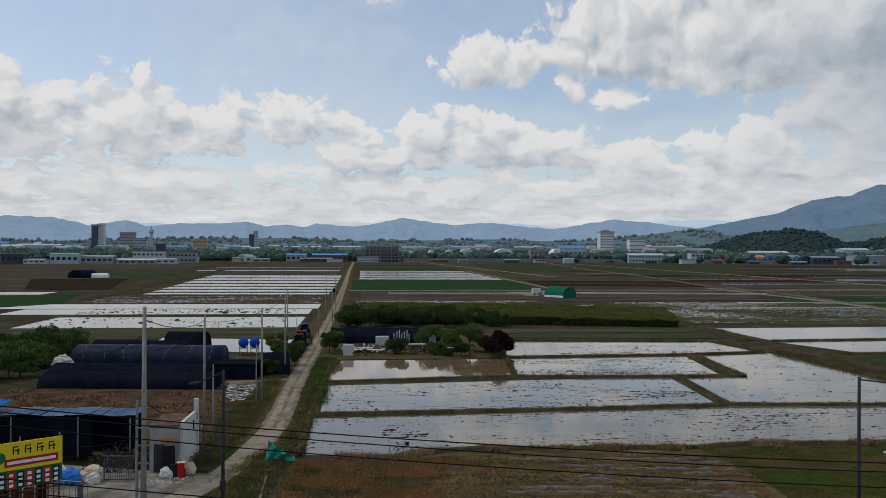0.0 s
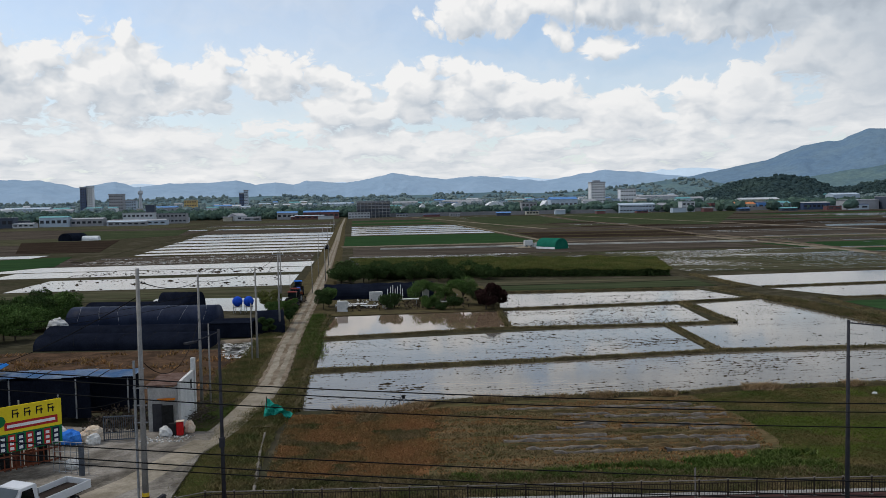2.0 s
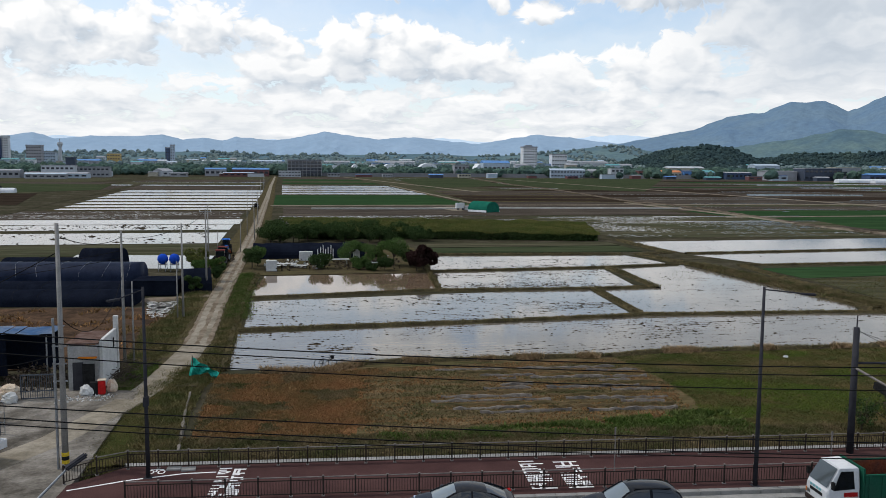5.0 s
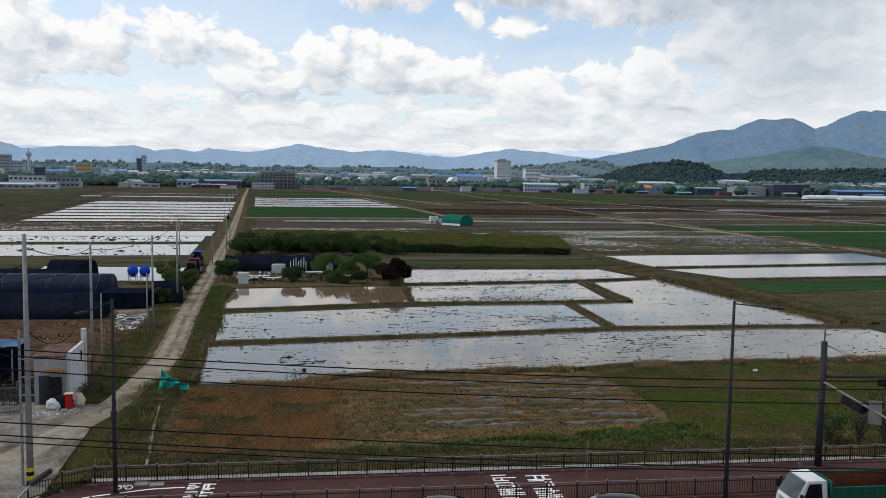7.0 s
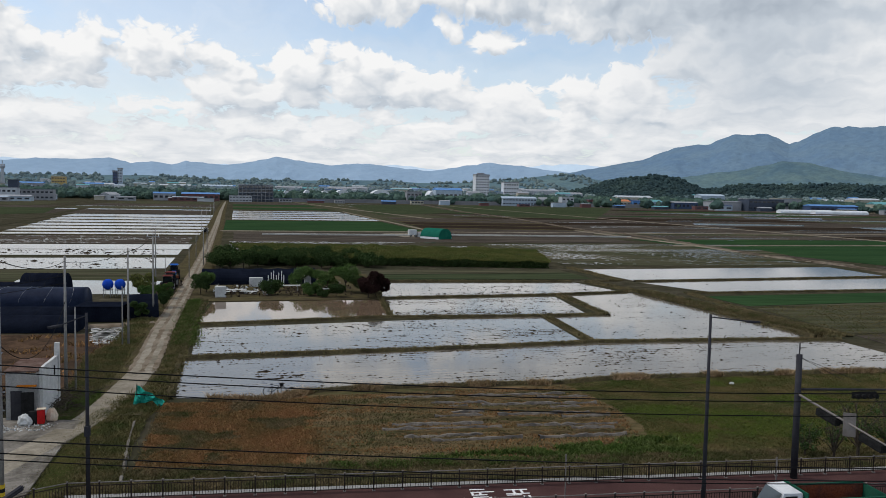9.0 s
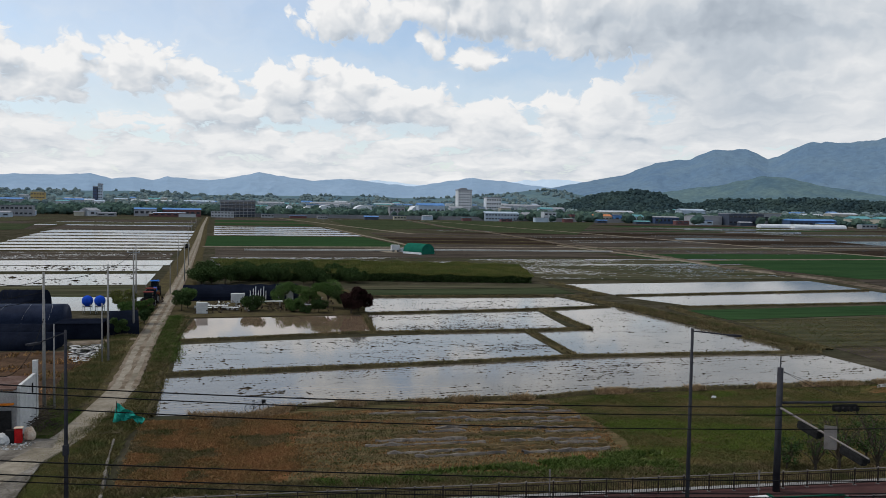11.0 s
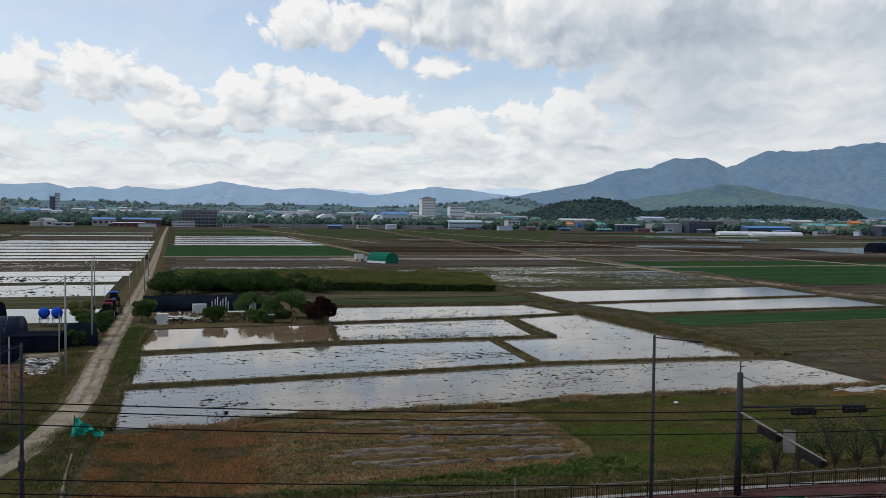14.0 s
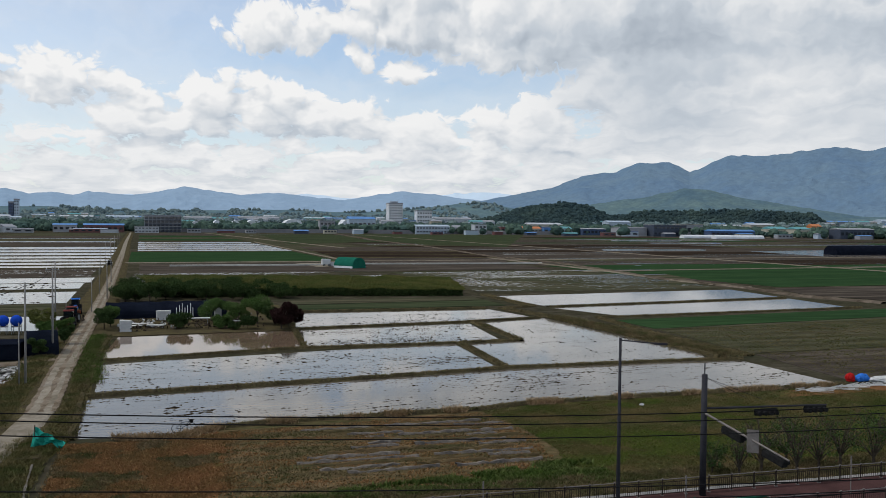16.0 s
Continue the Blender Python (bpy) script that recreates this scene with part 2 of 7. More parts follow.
M_POND = water_mat("brown_muddy_water", (0.13, 0.09, 0.06), (0.17, 0.12, 0.08), ripple=0.03, gloss=0.04)
M_CLOD = mat("wet_mud_clods", (0.02, 0.016, 0.012), (0.04, 0.03, 0.02), size=1, fine=0.1, island=0.4)
M_LANE = mat("dusty_concrete_lane", (0.160, 0.138, 0.104), (0.275, 0.243, 0.193), size=2.2, fine=0.3, contrast=0.25, bump=0.25)
M_YARD = mat("stained_yard_concrete", (0.075, 0.067, 0.056), (0.245, 0.225, 0.198), size=2.6, fine=0.22, contrast=0.3, bump=0.3, third=(0.155, 0.14, 0.12))
M_ASPHALT = mat("worn_asphalt", (0.05, 0.05, 0.052), (0.075, 0.073, 0.07), size=3, fine=0.05, contrast=0.35)
M_PATH = mat("red_brown_path_surface", (0.055, 0.030, 0.029), (0.078, 0.042, 0.039), size=2.5, fine=0.05, contrast=0.3)
M_KERB = mat("granite_kerb", (0.20, 0.20, 0.19), (0.30, 0.29, 0.275), size=1.5, fine=0.04, contrast=0.25)
M_WHITE = mat("worn_white_road_paint", (0.62, 0.62, 0.62), (0.78, 0.78, 0.77), size=0.5, fine=0.05, contrast=0.15)
M_RAIL = mat("dark_brown_painted_steel", (0.030, 0.024, 0.021), (0.042, 0.034, 0.03), size=0.4, rough=0.6, fine=0.03, contrast=0.2, bump=0.05)
M_RAILTOP = mat("grey_galvanised_cap", (0.15, 0.135, 0.125), (0.22, 0.20, 0.185), size=0.4, rough=0.6, fine=0.03, contrast=0.2, bump=0.05)
M_CONC = mat("spun_concrete_pole", (0.20, 0.195, 0.185), (0.28, 0.27, 0.255), size=0.8, fine=0.05, contrast=0.2)
M_DARKSTEEL = mat("dark_grey_steel", (0.032, 0.032, 0.038), (0.05, 0.05, 0.056), size=0.7, rough=0.45, fine=0.05, contrast=0.2, bump=0.05)
M_STEEL = mat("dull_grey_steel", (0.22, 0.23, 0.24), (0.32, 0.33, 0.34), size=0.5, rough=0.45, metal=0.5, fine=0.05, contrast=0.2, bump=0.05)
M_WIRE = mat("black_cable", (0.012, 0.012, 0.013), (0.018, 0.018, 0.018), rough=0.6, bump=0)
M_SHADE = mat("black_shade_cloth", (0.006, 0.008, 0.014), (0.011, 0.014, 0.023), size=2.0, rough=0.8, fine=0.15, contrast=0.35, bump=0.2, spec=0.0)
M_YELLOWBLACK = mat("yellow_guard_stripe", (0.55, 0.38, 0.03), (0.62, 0.44, 0.05), size=0.3)
M_BLACK = mat("black_rubber", (0.015, 0.015, 0.015), (0.025, 0.025, 0.025), size=0.3, rough=0.75)
M_LEAF = mat("spring_green_leaves", (0.055, 0.098, 0.026), (0.09, 0.14, 0.045), size=1.5, island=0.45, rough=0.6)
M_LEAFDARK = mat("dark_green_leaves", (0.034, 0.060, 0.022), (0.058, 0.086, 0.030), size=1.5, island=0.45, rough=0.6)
M_LEAFOLIVE = mat("olive_green_leaves", (0.080, 0.104, 0.030), (0.140, 0.132, 0.043), size=6, island=0.2, rough=0.65)
M_LEAFRED = mat("dark_maroon_leaves", (0.026, 0.015, 0.014), (0.040, 0.021, 0.019), size=1.5, island=0.4, rough=0.6)
M_GRASS = mat("grass_blades", (0.068, 0.072, 0.028), (0.16, 0.12, 0.065), size=2.5, island=0.4, rough=0.7)
M_LUSH = mat("lush_green_weeds", (0.056, 0.092, 0.020), (0.09, 0.11, 0.036), size=1.5, island=0.35, rough=0.65)
M_MEADOW = mat("meadow_grass_blades", (0.066, 0.076, 0.023), (0.138, 0.108, 0.048), size=5, island=0.22, rough=0.85)
M_VERGE = mat("olive_verge_weeds", (0.070, 0.080, 0.028), (0.165, 0.130, 0.062), size=2.2, island=0.3, rough=0.85)
M_FRESH = mat("fresh_short_grass", (0.074, 0.112, 0.020), (0.100, 0.118, 0.030), size=3, island=0.2, rough=0.85)
M_STRAW = mat("dry_straw_grass", (0.20, 0.14, 0.075), (0.30, 0.21, 0.12), size=2.0, island=0.4, rough=0.8)
M_RUST = mat("dry_rust_weeds", (0.245, 0.128, 0.058), (0.165, 0.11, 0.047), size=3.0, island=0.4, rough=0.85)
M_BARK = mat("grey_brown_bark", (0.05, 0.04, 0.03), (0.09, 0.075, 0.06), size=0.4, fine=0.05, contrast=0.4)
# Aerial haze is mixed into these base colours, most in the distant one.
M_FARWOOD = mat("far_hazed_woodland", (0.046, 0.080, 0.074), (0.078, 0.118, 0.086), size=60, island=0.25, rough=0.85)
M_DISTANTWOOD = mat("distant_haze_paled_woodland", (0.12, 0.165, 0.175), (0.165, 0.210, 0.195), size=90, island=0.15, rough=0.85)
M_HILLWOOD = mat("wooded_hill_trees", (0.032, 0.054, 0.060), (0.050, 0.076, 0.068), size=60, island=0.25, rough=0.9)


# ---- building helpers ----
def part(name, bm, material, parent=None, label="", smooth=False):
    me = bpy.data.meshes.new(name)
    bm.to_mesh(me)
    bm.free()
    me.materials.append(material)
    if smooth:
        me.shade_smooth()
    ob = new(name, me)
    if parent:
        ob.parent = parent
    if label:
        tagged(ob, label)
    return ob


def np_mesh(name, verts, faces, material, parent=None):
    me = bpy.data.meshes.new(name)
    me.from_pydata(verts, [], faces)
    me.materials.append(material)
    ob = new(name, me)
    if parent:
        ob.parent = parent
    return ob


def thing(name, label, category, x=0, y=0, z=0, turn=0, group="", kind=""):
    ob = new(name)
    ob.matrix_basis = pose(x, y, z, 0, 0, turn)
    return tagged(ob, label, category, group, kind)


def box(bm, x0, x1, y0, y1, z0, z1, bevel=0.0, m=None):
    made = bmesh.ops.create_cube(bm, size=1.0)["verts"]
    fit = Matrix.Translation(((x0 + x1) / 2, (y0 + y1) / 2, (z0 + z1) / 2)) @ Matrix.Diagonal((x1 - x0, y1 - y0, z1 - z0, 1))
    bmesh.ops.transform(bm, matrix=(m @ fit) if m else fit, verts=made)
    if bevel:
        edges = list({e for v in made for e in v.link_edges})
        bmesh.ops.bevel(bm, geom=edges, offset=bevel, segments=2, affect="EDGES")
    return bm


def boxes(*args, bevel=0.0):
    bm = bmesh.new()
    for a in args:
        box(bm, *a, bevel=bevel)
    return bm


def tube(bm, p, q, r0, r1=None, sides=8, caps=True):
    p, q = Vector(p), Vector(q)
    d = q - p
    m = Matrix.Translation((p + q) / 2) @ d.to_track_quat("Z", "Y").to_matrix().to_4x4()
    bmesh.ops.create_cone(bm, cap_ends=caps, segments=sides, radius1=r0, radius2=r0 if r1 is None else r1, depth=d.length, matrix=m)
    return bm


def bent(points, r, sides=5):
    """One continuous bent bar through the points."""
    bm = bmesh.new()
    rows = []
    for i, p in enumerate(points):
        d = (Vector(points[min(i + 1, len(points) - 1)]) - Vector(points[max(i - 1, 0)])).normalized()
        e = d.orthogonal().normalized()
        f = d.cross(e)
        if rows and e.dot(keep) < 0:
            e, f = -e, -f
        keep = e
        rows.append([bm.verts.new(Vector(p) + e * r * math.cos(2 * math.pi * k / sides) + f * r * math.sin(2 * math.pi * k / sides)) for k in range(sides)])
    for p, q in zip(rows, rows[1:]):
        for k in range(sides):
            bm.faces.new((p[k], p[(k + 1) % sides], q[(k + 1) % sides], q[k]))
    return bm


def tubes(*args, sides=8):
    bm = bmesh.new()
    for a in args:
        tube(bm, *a, sides=sides)
    return bm


def slab(poly, z0, z1, inset=0.0):
    """A prism on a plan polygon."""
    bm = bmesh.new()
    low = [bm.verts.new((x, y, z0)) for x, y in poly]
    cx, cy = sum(p[0] for p in poly) / len(poly), sum(p[1] for p in poly) / len(poly)
    top = [bm.verts.new((x + (cx - x) * inset, y + (cy - y) * inset, z1)) for x, y in poly]
    bm.faces.new(top)
    for i in range(len(poly)):
        j = (i + 1) % len(poly)
        bm.faces.new((low[i], low[j], top[j], top[i]))
    bmesh.ops.recalc_face_normals(bm, faces=bm.faces)
    return bm


def ribbon(points, width, z0, z1, shoulder=0.0, wobble=0.0, step=2.0, seed=1):
    """A raised strip along a line of (x, y[, z]); a flat top `width` wide with sloping shoulders down to z0."""
    rnd = random.Random(seed)
    line = []
    for a, b in zip(points, points[1:]):
        n = max(1, int(math.hypot(b[0] - a[0], b[1] - a[1]) / step))
        for i in range(n):
            k = i / n
            line.append(tuple(a[j] + (b[j] - a[j]) * k for j in range(len(a))))
    line.append(points[-1])
    bm = bmesh.new()
    prev = None
    for i, p in enumerate(line):
        a, b = line[max(0, i - 1)], line[min(len(line) - 1, i + 1)]
        d = Vector((b[0] - a[0], b[1] - a[1])).normalized()
        nrm = Vector((d.y, -d.x))
        top = p[2] if len(p) > 2 else z1
        w = width / 2 * (1 + rnd.uniform(-wobble, wobble))
        h = top + (top - z0) * rnd.uniform(-wobble, wobble) * 0.6
        row = []
        for s, zz in ((-w - shoulder, z0), (-w, h), (w, h), (w + shoulder, z0)):
            j = rnd.uniform(-wobble, wobble) * width * 0.3
            row.append(bm.verts.new((p[0] + nrm.x * (s + j), p[1] + nrm.y * (s + j), zz)))
        if prev:
            for k in range(3):
                bm.faces.new((prev[k], prev[k + 1], row[k + 1], row[k]))
        prev = row
    bmesh.ops.recalc_face_normals(bm, faces=bm.faces)
    return bm


def inside(poly, x, y):
    hit = np.zeros(len(x), bool)
    for (x0, y0), (x1, y1) in zip(poly, poly[1:] + poly[:1]):
        if y0 == y1:
            continue
        c = ((y0 > y) != (y1 > y)) & (x < (x1 - x0) * (y - y0) / (y1 - y0) + x0)
        hit ^= c
    return hit


def scatter(poly, count, seed):
    r = np.random.RandomState(seed)
    xs, ys = [p[0] for p in poly], [p[1] for p in poly]
    x, y = r.uniform(min(xs), max(xs), count), r.uniform(min(ys), max(ys), count)
    k = inside(poly, x, y)
    return x[k], y[k]


def blades(name, x, y, z, height, width, material, parent=None, seed=3, per=3, spread=0.15):
    """Tufts of upright grass blades, three per root."""
    r = np.random.RandomState(seed)
    n = len(x) * per
    bx = np.repeat(x, per) + r.normal(0, spread, n)
    by = np.repeat(y, per) + r.normal(0, spread, n)
    bz = np.repeat(np.broadcast_to(z, len(x)), per)
    h = height * r.uniform(0.45, 1.25, n)
    w = width * r.uniform(0.6, 1.3, n)
    a = r.uniform(0, 2 * np.pi, n)
    lx, ly = r.normal(0, 0.7, n) * h, r.normal(0, 0.7, n) * h
    v = np.empty((n, 3, 3))
    v[:, 0] = np.stack([bx - np.cos(a) * w, by - np.sin(a) * w, bz], 1)
    v[:, 1] = np.stack([bx + np.cos(a) * w, by + np.sin(a) * w, bz], 1)
    v[:, 2] = np.stack([bx + lx, by + ly, bz + h], 1)
    return np_mesh(name, v.reshape(-1, 3).tolist(), np.arange(n * 3).reshape(-1, 3).tolist(), material, parent)


def leaves(name, centre, size, material, parent=None, seed=5):
    """Leaf clumps: one bent, randomly turned quad for each centre."""
    r = np.random.RandomState(seed)
    c = np.asarray(centre)
    n = len(c)
    u = r.normal(size=(n, 3))
    u /= np.linalg.norm(u, axis=1)[:, None]
    w = np.cross(u, r.normal(size=(n, 3)))
    w /= np.linalg.norm(w, axis=1)[:, None]
    s = (size * r.uniform(0.5, 1.3, n))[:, None]
    k = np.cross(u, w) * s * 0.25
    v = np.empty((n, 4, 3))
    v[:, 0], v[:, 1], v[:, 2], v[:, 3] = c - u * s, c - w * s * 0.6 + k, c + u * s, c + w * s * 0.6 + k
    return np_mesh(name, v.reshape(-1, 3).tolist(), np.arange(n * 4).reshape(-1, 4).tolist(), material, parent)


def blob_points(r, n, cx, cy, cz, rx, ry, rz):
    d = r.normal(size=(n, 3))
    d /= np.linalg.norm(d, axis=1)[:, None]
    d *= r.uniform(0.55, 1.05, n)[:, None]
    return d * [rx, ry, rz] + [cx, cy, cz]


def tree(x, y, h, spread, leafmat, label, name="tree", z=0.0, seed=1, leaf=0.16, density=900, low=0.25, bare=False, category="tree"):
    rnd, r = random.Random(seed), np.random.RandomState(seed)
    t = thing(name, label, category, x, y, z)
    bm = bmesh.new()
    fork = h * (0.35 if not bare else 0.2)
    tube(bm, (0, 0, 0), (0, 0, fork), h * 0.028, h * 0.020)
    centres = []
    for i in range(9 if not bare else 16):
        a, reach = i * 2.4 + rnd.uniform(-0.4, 0.4), spread * rnd.uniform(0.35, 0.95)
        tip = (math.cos(a) * reach, math.sin(a) * reach, h * rnd.uniform(max(low + 0.1, 0.4), 0.98))
        midp = (tip[0] * 0.4, tip[1] * 0.4, fork + (tip[2] - fork) * 0.55)
        tube(bm, (0, 0, fork * 0.9), midp, h * 0.014, h * 0.009, sides=6)
        tube(bm, midp, tip, h * 0.009, h * 0.003, sides=5)
        if bare:
            for j in range(4):
                k = rnd.uniform(0.3, 1)
                p = [midp[q] + (tip[q] - midp[q]) * k for q in range(3)]
                tube(bm, p, [p[0] + rnd.uniform(-.5, .5), p[1] + rnd.uniform(-.5, .5), p[2] + rnd.uniform(0.1, .6)], h * 0.004, h * 0.0015, sides=4)
        centres.append(tip)
    part("trunk", bm, M_BARK, t)
    pts = []
    for cx, cy, cz in centres:
        s = spread * rnd.uniform(0.30, 0.5)
        pts.append(blob_points(r, int(density / len(centres)), cx * 0.8, cy * 0.8, cz * 0.86, s, s, s * 0.75))
    leaves("crown", np.concatenate(pts), leaf, leafmat, t, seed=seed)
    return t


def lane_point(u, v):
    """From distances across and along the lane to the plan; (0, 0) is where the lane leaves the yard."""
    return (-14.6 + u * math.cos(LANE) - (v - 66) * math.sin(LANE), 66 + u * math.sin(LANE) + (v - 66) * math.cos(LANE))


# ---- ground, far and near ----
bm = bmesh.new()
rings = [0, 20, 45, 80, 130, 220, 400, 700, 1200, 2000, 3200, 4950]
prev = None
for rr in rings:
    row = [bm.verts.new((math.sin(a * math.pi / 36) * rr, math.cos(a * math.pi / 36) * rr, 0)) for a in range(72)] if rr else [bm.verts.new((0, 0, 0))]
    if prev:
        for i in range(72):
            j = (i + 1) % 72
            bm.faces.new((prev[0], row[i], row[j]) if len(prev) == 1 else (prev[i], row[i], row[j], prev[j]))
    prev = row
bmesh.ops.recalc_face_normals(bm, faces=bm.faces)
tagged(part("ground", bm, M_GROUND), "flat weedy brown and olive farm plain", "ground", kind="structure")


def field(name, poly, material, label, z=0.05, category="field"):
    return tagged(part(name, slab(poly, -0.05, z), material), label, category, kind="structure")


# flooded paddies beside the lane
PADDIES = [
    [(-10.4, 64.3), (-3.6, 63.9), (-1.0, 66.2), (3.7, 67.0), (20.6, 67.8), (26.0, 69.2), (42.5, 69.8), (60.5, 70.6), (59.2, 85.2), (52.4, 85.9), (30.1, 85.2), (16.4, 82.8), (-12.3, 78.2)],
    [(-11.7, 81.3), (16.5, 84.2), (29.2, 86.0), (29.4, 104.5), (20.5, 103.9), (-13.3, 97.1)],
    [(10.0, 105.0), (36.6, 107.0), (37.7, 126.2), (10.0, 122.3)],
    [(10.2, 125.2), (40.7, 129.4), (51.3, 131.3), (47.6, 146.2), (11.9, 145.4)],
    [(40.6, 126.0), (52.6, 130.6), (57.2, 90.2), (56.0, 87.6), (31.0, 86.6), (31.3, 104.2), (39.6, 105.6)],
    [(60.4, 149.8), (121.6, 159.8), (122.7, 181.6), (56.8, 172.4)],
    [(67.3, 131.6), (120.3, 137.6), (121.0, 156.9), (60.3, 146.6)]]
for poly in PADDIES:
    field("paddy", poly, M_WATER, "flooded rice paddy reflecting the sky", z=0.06, category="paddy")
field("pond", [(-14.0, 101.4), (9.6, 104.8), (9.6, 122.2), (-14.2, 119.6)], M_POND, "brown muddy flooded plot beside the nursery", z=0.058, category="pond")

# bunds between them
BUNDS = [([(-12.2, 79.7), (16.4, 83.5), (30.1, 85.9), (52.5, 86.4), (60, 86)], 0.9), ([(-13.4, 99.2), (8.5, 104.6), (20.5, 104.6), (30.4, 105.2), (38.6, 106.2)], 0.8),
         ([(10, 123.6), (37.9, 127.7), (52.0, 131.6)], 0.6), ([(30.2, 86), (30.2, 105)], 0.7), ([(39.2, 105.6), (38.8, 128)], 1.1),
         ([(11, 147.4), (47.5, 148)], 1.4), ([(60.0, 148.2), (121.3, 158.3)], 0.7), ([(-10.9, 64), (-12.5, 80), (-14.2, 100), (-15.4, 121)], 0.7),
         ([(58.6, 88), (54.5, 131), (50.5, 147), (57.5, 150), (56, 176)], 2.6), ([(62, 130), (66.5, 130), (122, 136.4)], 0.8), ([(62.5, 88), (61, 110), (62, 130)], 1.2),
         ([(-3.2, 63.2), (-0.5, 65.4), (4, 66.2), (21, 67), (26.3, 68.4), (43, 69.1), (61, 69.9)], 0.7), ([(9.8, 104.8), (9.8, 147)], 0.6)]
for i, (pts, w) in enumerate(BUNDS):
    tagged(part("bund", ribbon(pts, w * 0.5, 0.0, 0.30, shoulder=0.28, wobble=0.35, step=1.0, seed=i), M_BUND), "low weedy earth bund between paddies", "bund", kind="structure")

# dry plots in front
field("weed_plot", [(-10.0, 46.5), (-11.0, 62.8), (-4, 62.8), (-1, 65.2), (0.2, 62.5), (-0.5, 47)], M_BROWN, "plot of rust-brown dry weeds", z=0.07)
field("mulched_plot", [(-0.5, 47), (0.2, 62.5), (-1, 65.2), (4, 66), (21, 66.8), (22.5, 60), (22.8, 54), (20.9, 46.5)], M_MULCH, "old vegetable plot with rows of torn mulch film", z=0.065)
field("grass_plot", [(20.9, 46.5), (22.8, 54), (22.5, 60), (21, 66.8), (26.3, 68.2), (43, 68.9), (61, 69.7), (70, 69), (68, 46.5)], M_GRASSY, "rough green and brown grass plot", z=0.06)
for k in range(13):
    y0 = 51.6 + k * 0.95
    cuts = [0.8 + 0.6 * math.sin(k * 2.1), 7 + 3 * math.sin(k * 5.7), 14 + 3 * math.sin(k * 4.1), 21.2 - 0.8 * math.sin(k * 3.3)]
    for j in range(3):
        if (k * 7 + j * 5) % 7:
            xa, xb = cuts[j] + 0.3 + 0.2 * j, cuts[j + 1] - 0.4
            tagged(part("mulch_strip", ribbon([(xa, y0 + xa * 0.01), (xb, y0 + xb * 0.01 + 0.15 * math.sin(k + j))], 0.09 + 0.04 * ((k + j) % 3), 0.05, 0.20, shoulder=0.12, wobble=0.9, step=0.45, seed=k * 3 + j), M_FILM if (k + j) % 3 else M_MULCH),
                   "low bed under torn grey mulch film", "planting bed", group="mulch rows", kind="structure")

# right-hand plots
field("green_plot", [(64.3, 114.6), (140, 126), (142, 136.8), (63.4, 126)], M_GREENFIELD, "bright green young crop strip")
field("brown_plot", [(64, 90), (190, 98), (186, 131), (140, 125.5), (64.3, 114)], M_OLIVE, "brown ploughed plot with straw")
field("brown_plot", [(63, 72), (200, 76), (190, 97), (64, 89)], M_SOIL, "bare brown plot beside the paddies")
field("stubble_plot", [(60, 185), (124, 186), (128, 268), (52, 262), (54, 200)], M_OLIVE, "wet stubble field")

# far strips on both sides of the lane
rnd = random.Random(4)
STRIP = {"soil": (M_SOIL, "bare dark ploughed strip"), "olive": (M_OLIVE, "olive stubble strip"), "green": (M_GREENFIELD, "green crop strip"), "wet": (M_WET, "wet dark brown ploughed strip"), "water": (M_WATERFAR, "flooded paddy strip")}


def strip(u0, u1, v0, v1, kind, skew=0.0, z=0.055):
    m, label = STRIP[kind]
    poly = [lane_point(u0 + skew * v0, v0), lane_point(u1 + skew * v0, v0), lane_point(u1 + skew * v1, v1), lane_point(u0 + skew * v1, v1)]
    field("field_strip", poly, m, label, z=z)


def cross_bund(u0, u1, v, w=0.6, h=0.3, material=None):
    tagged(part("bund", ribbon([lane_point(u0, v), lane_point(u1, v)], w, 0.0, h, shoulder=0.3, wobble=0.3, step=6.0, seed=int(v)), material or M_BUND), "long low bund between field strips", "bund", kind="structure")


# left of the lane: near wet plots, a weedy strip, then seven flooded strips
strip(-62, -5, 172, 199, "water")
strip(-80, -5, 208, 226, "water")
strip(-95, -3.6, 228, 247, "water")
strip(-90, -7, 150, 170, "olive")
strip(-120, -5, 250, 292, "soil")
edges = [296, 316, 340, 368, 400, 438, 480, 532]
for k in range(7):
    a, b = edges[k], edges[k + 1]
    strip(-70 - (a - 300) * 0.08, -3.6, a + 1.2, b - 1.5, "water")
    cross_bund(-70 - (a - 300) * 0.08, -3.6, a, 1.2)
for a, b, c in ((540, 640, "soil"), (645, 670, "water"), (675, 760, "olive"), (765, 775, "water"), (780, 900, "soil"), (905, 1090, "olive")):
    strip(-124, -9, a, b, c)
strip(-150, -104, 300, 318, "water")
for a, b, c in ((195, 290, "green"), (325, 420, "soil"), (425, 520, "olive"), (525, 760, "soil"), (765, 1000, "olive")):
    strip(-330, -112 - max(0, a - 300) * 0.10, a, b, c)
tagged(part("field_track", ribbon([(-112, 262), (-122, 318), (-152, 520), (-178, 690)], 5.0, 0.0, 0.25, shoulder=0.6, wobble=0.2, step=8), M_GROUND), "weedy track between field blocks", "track", kind="structure")

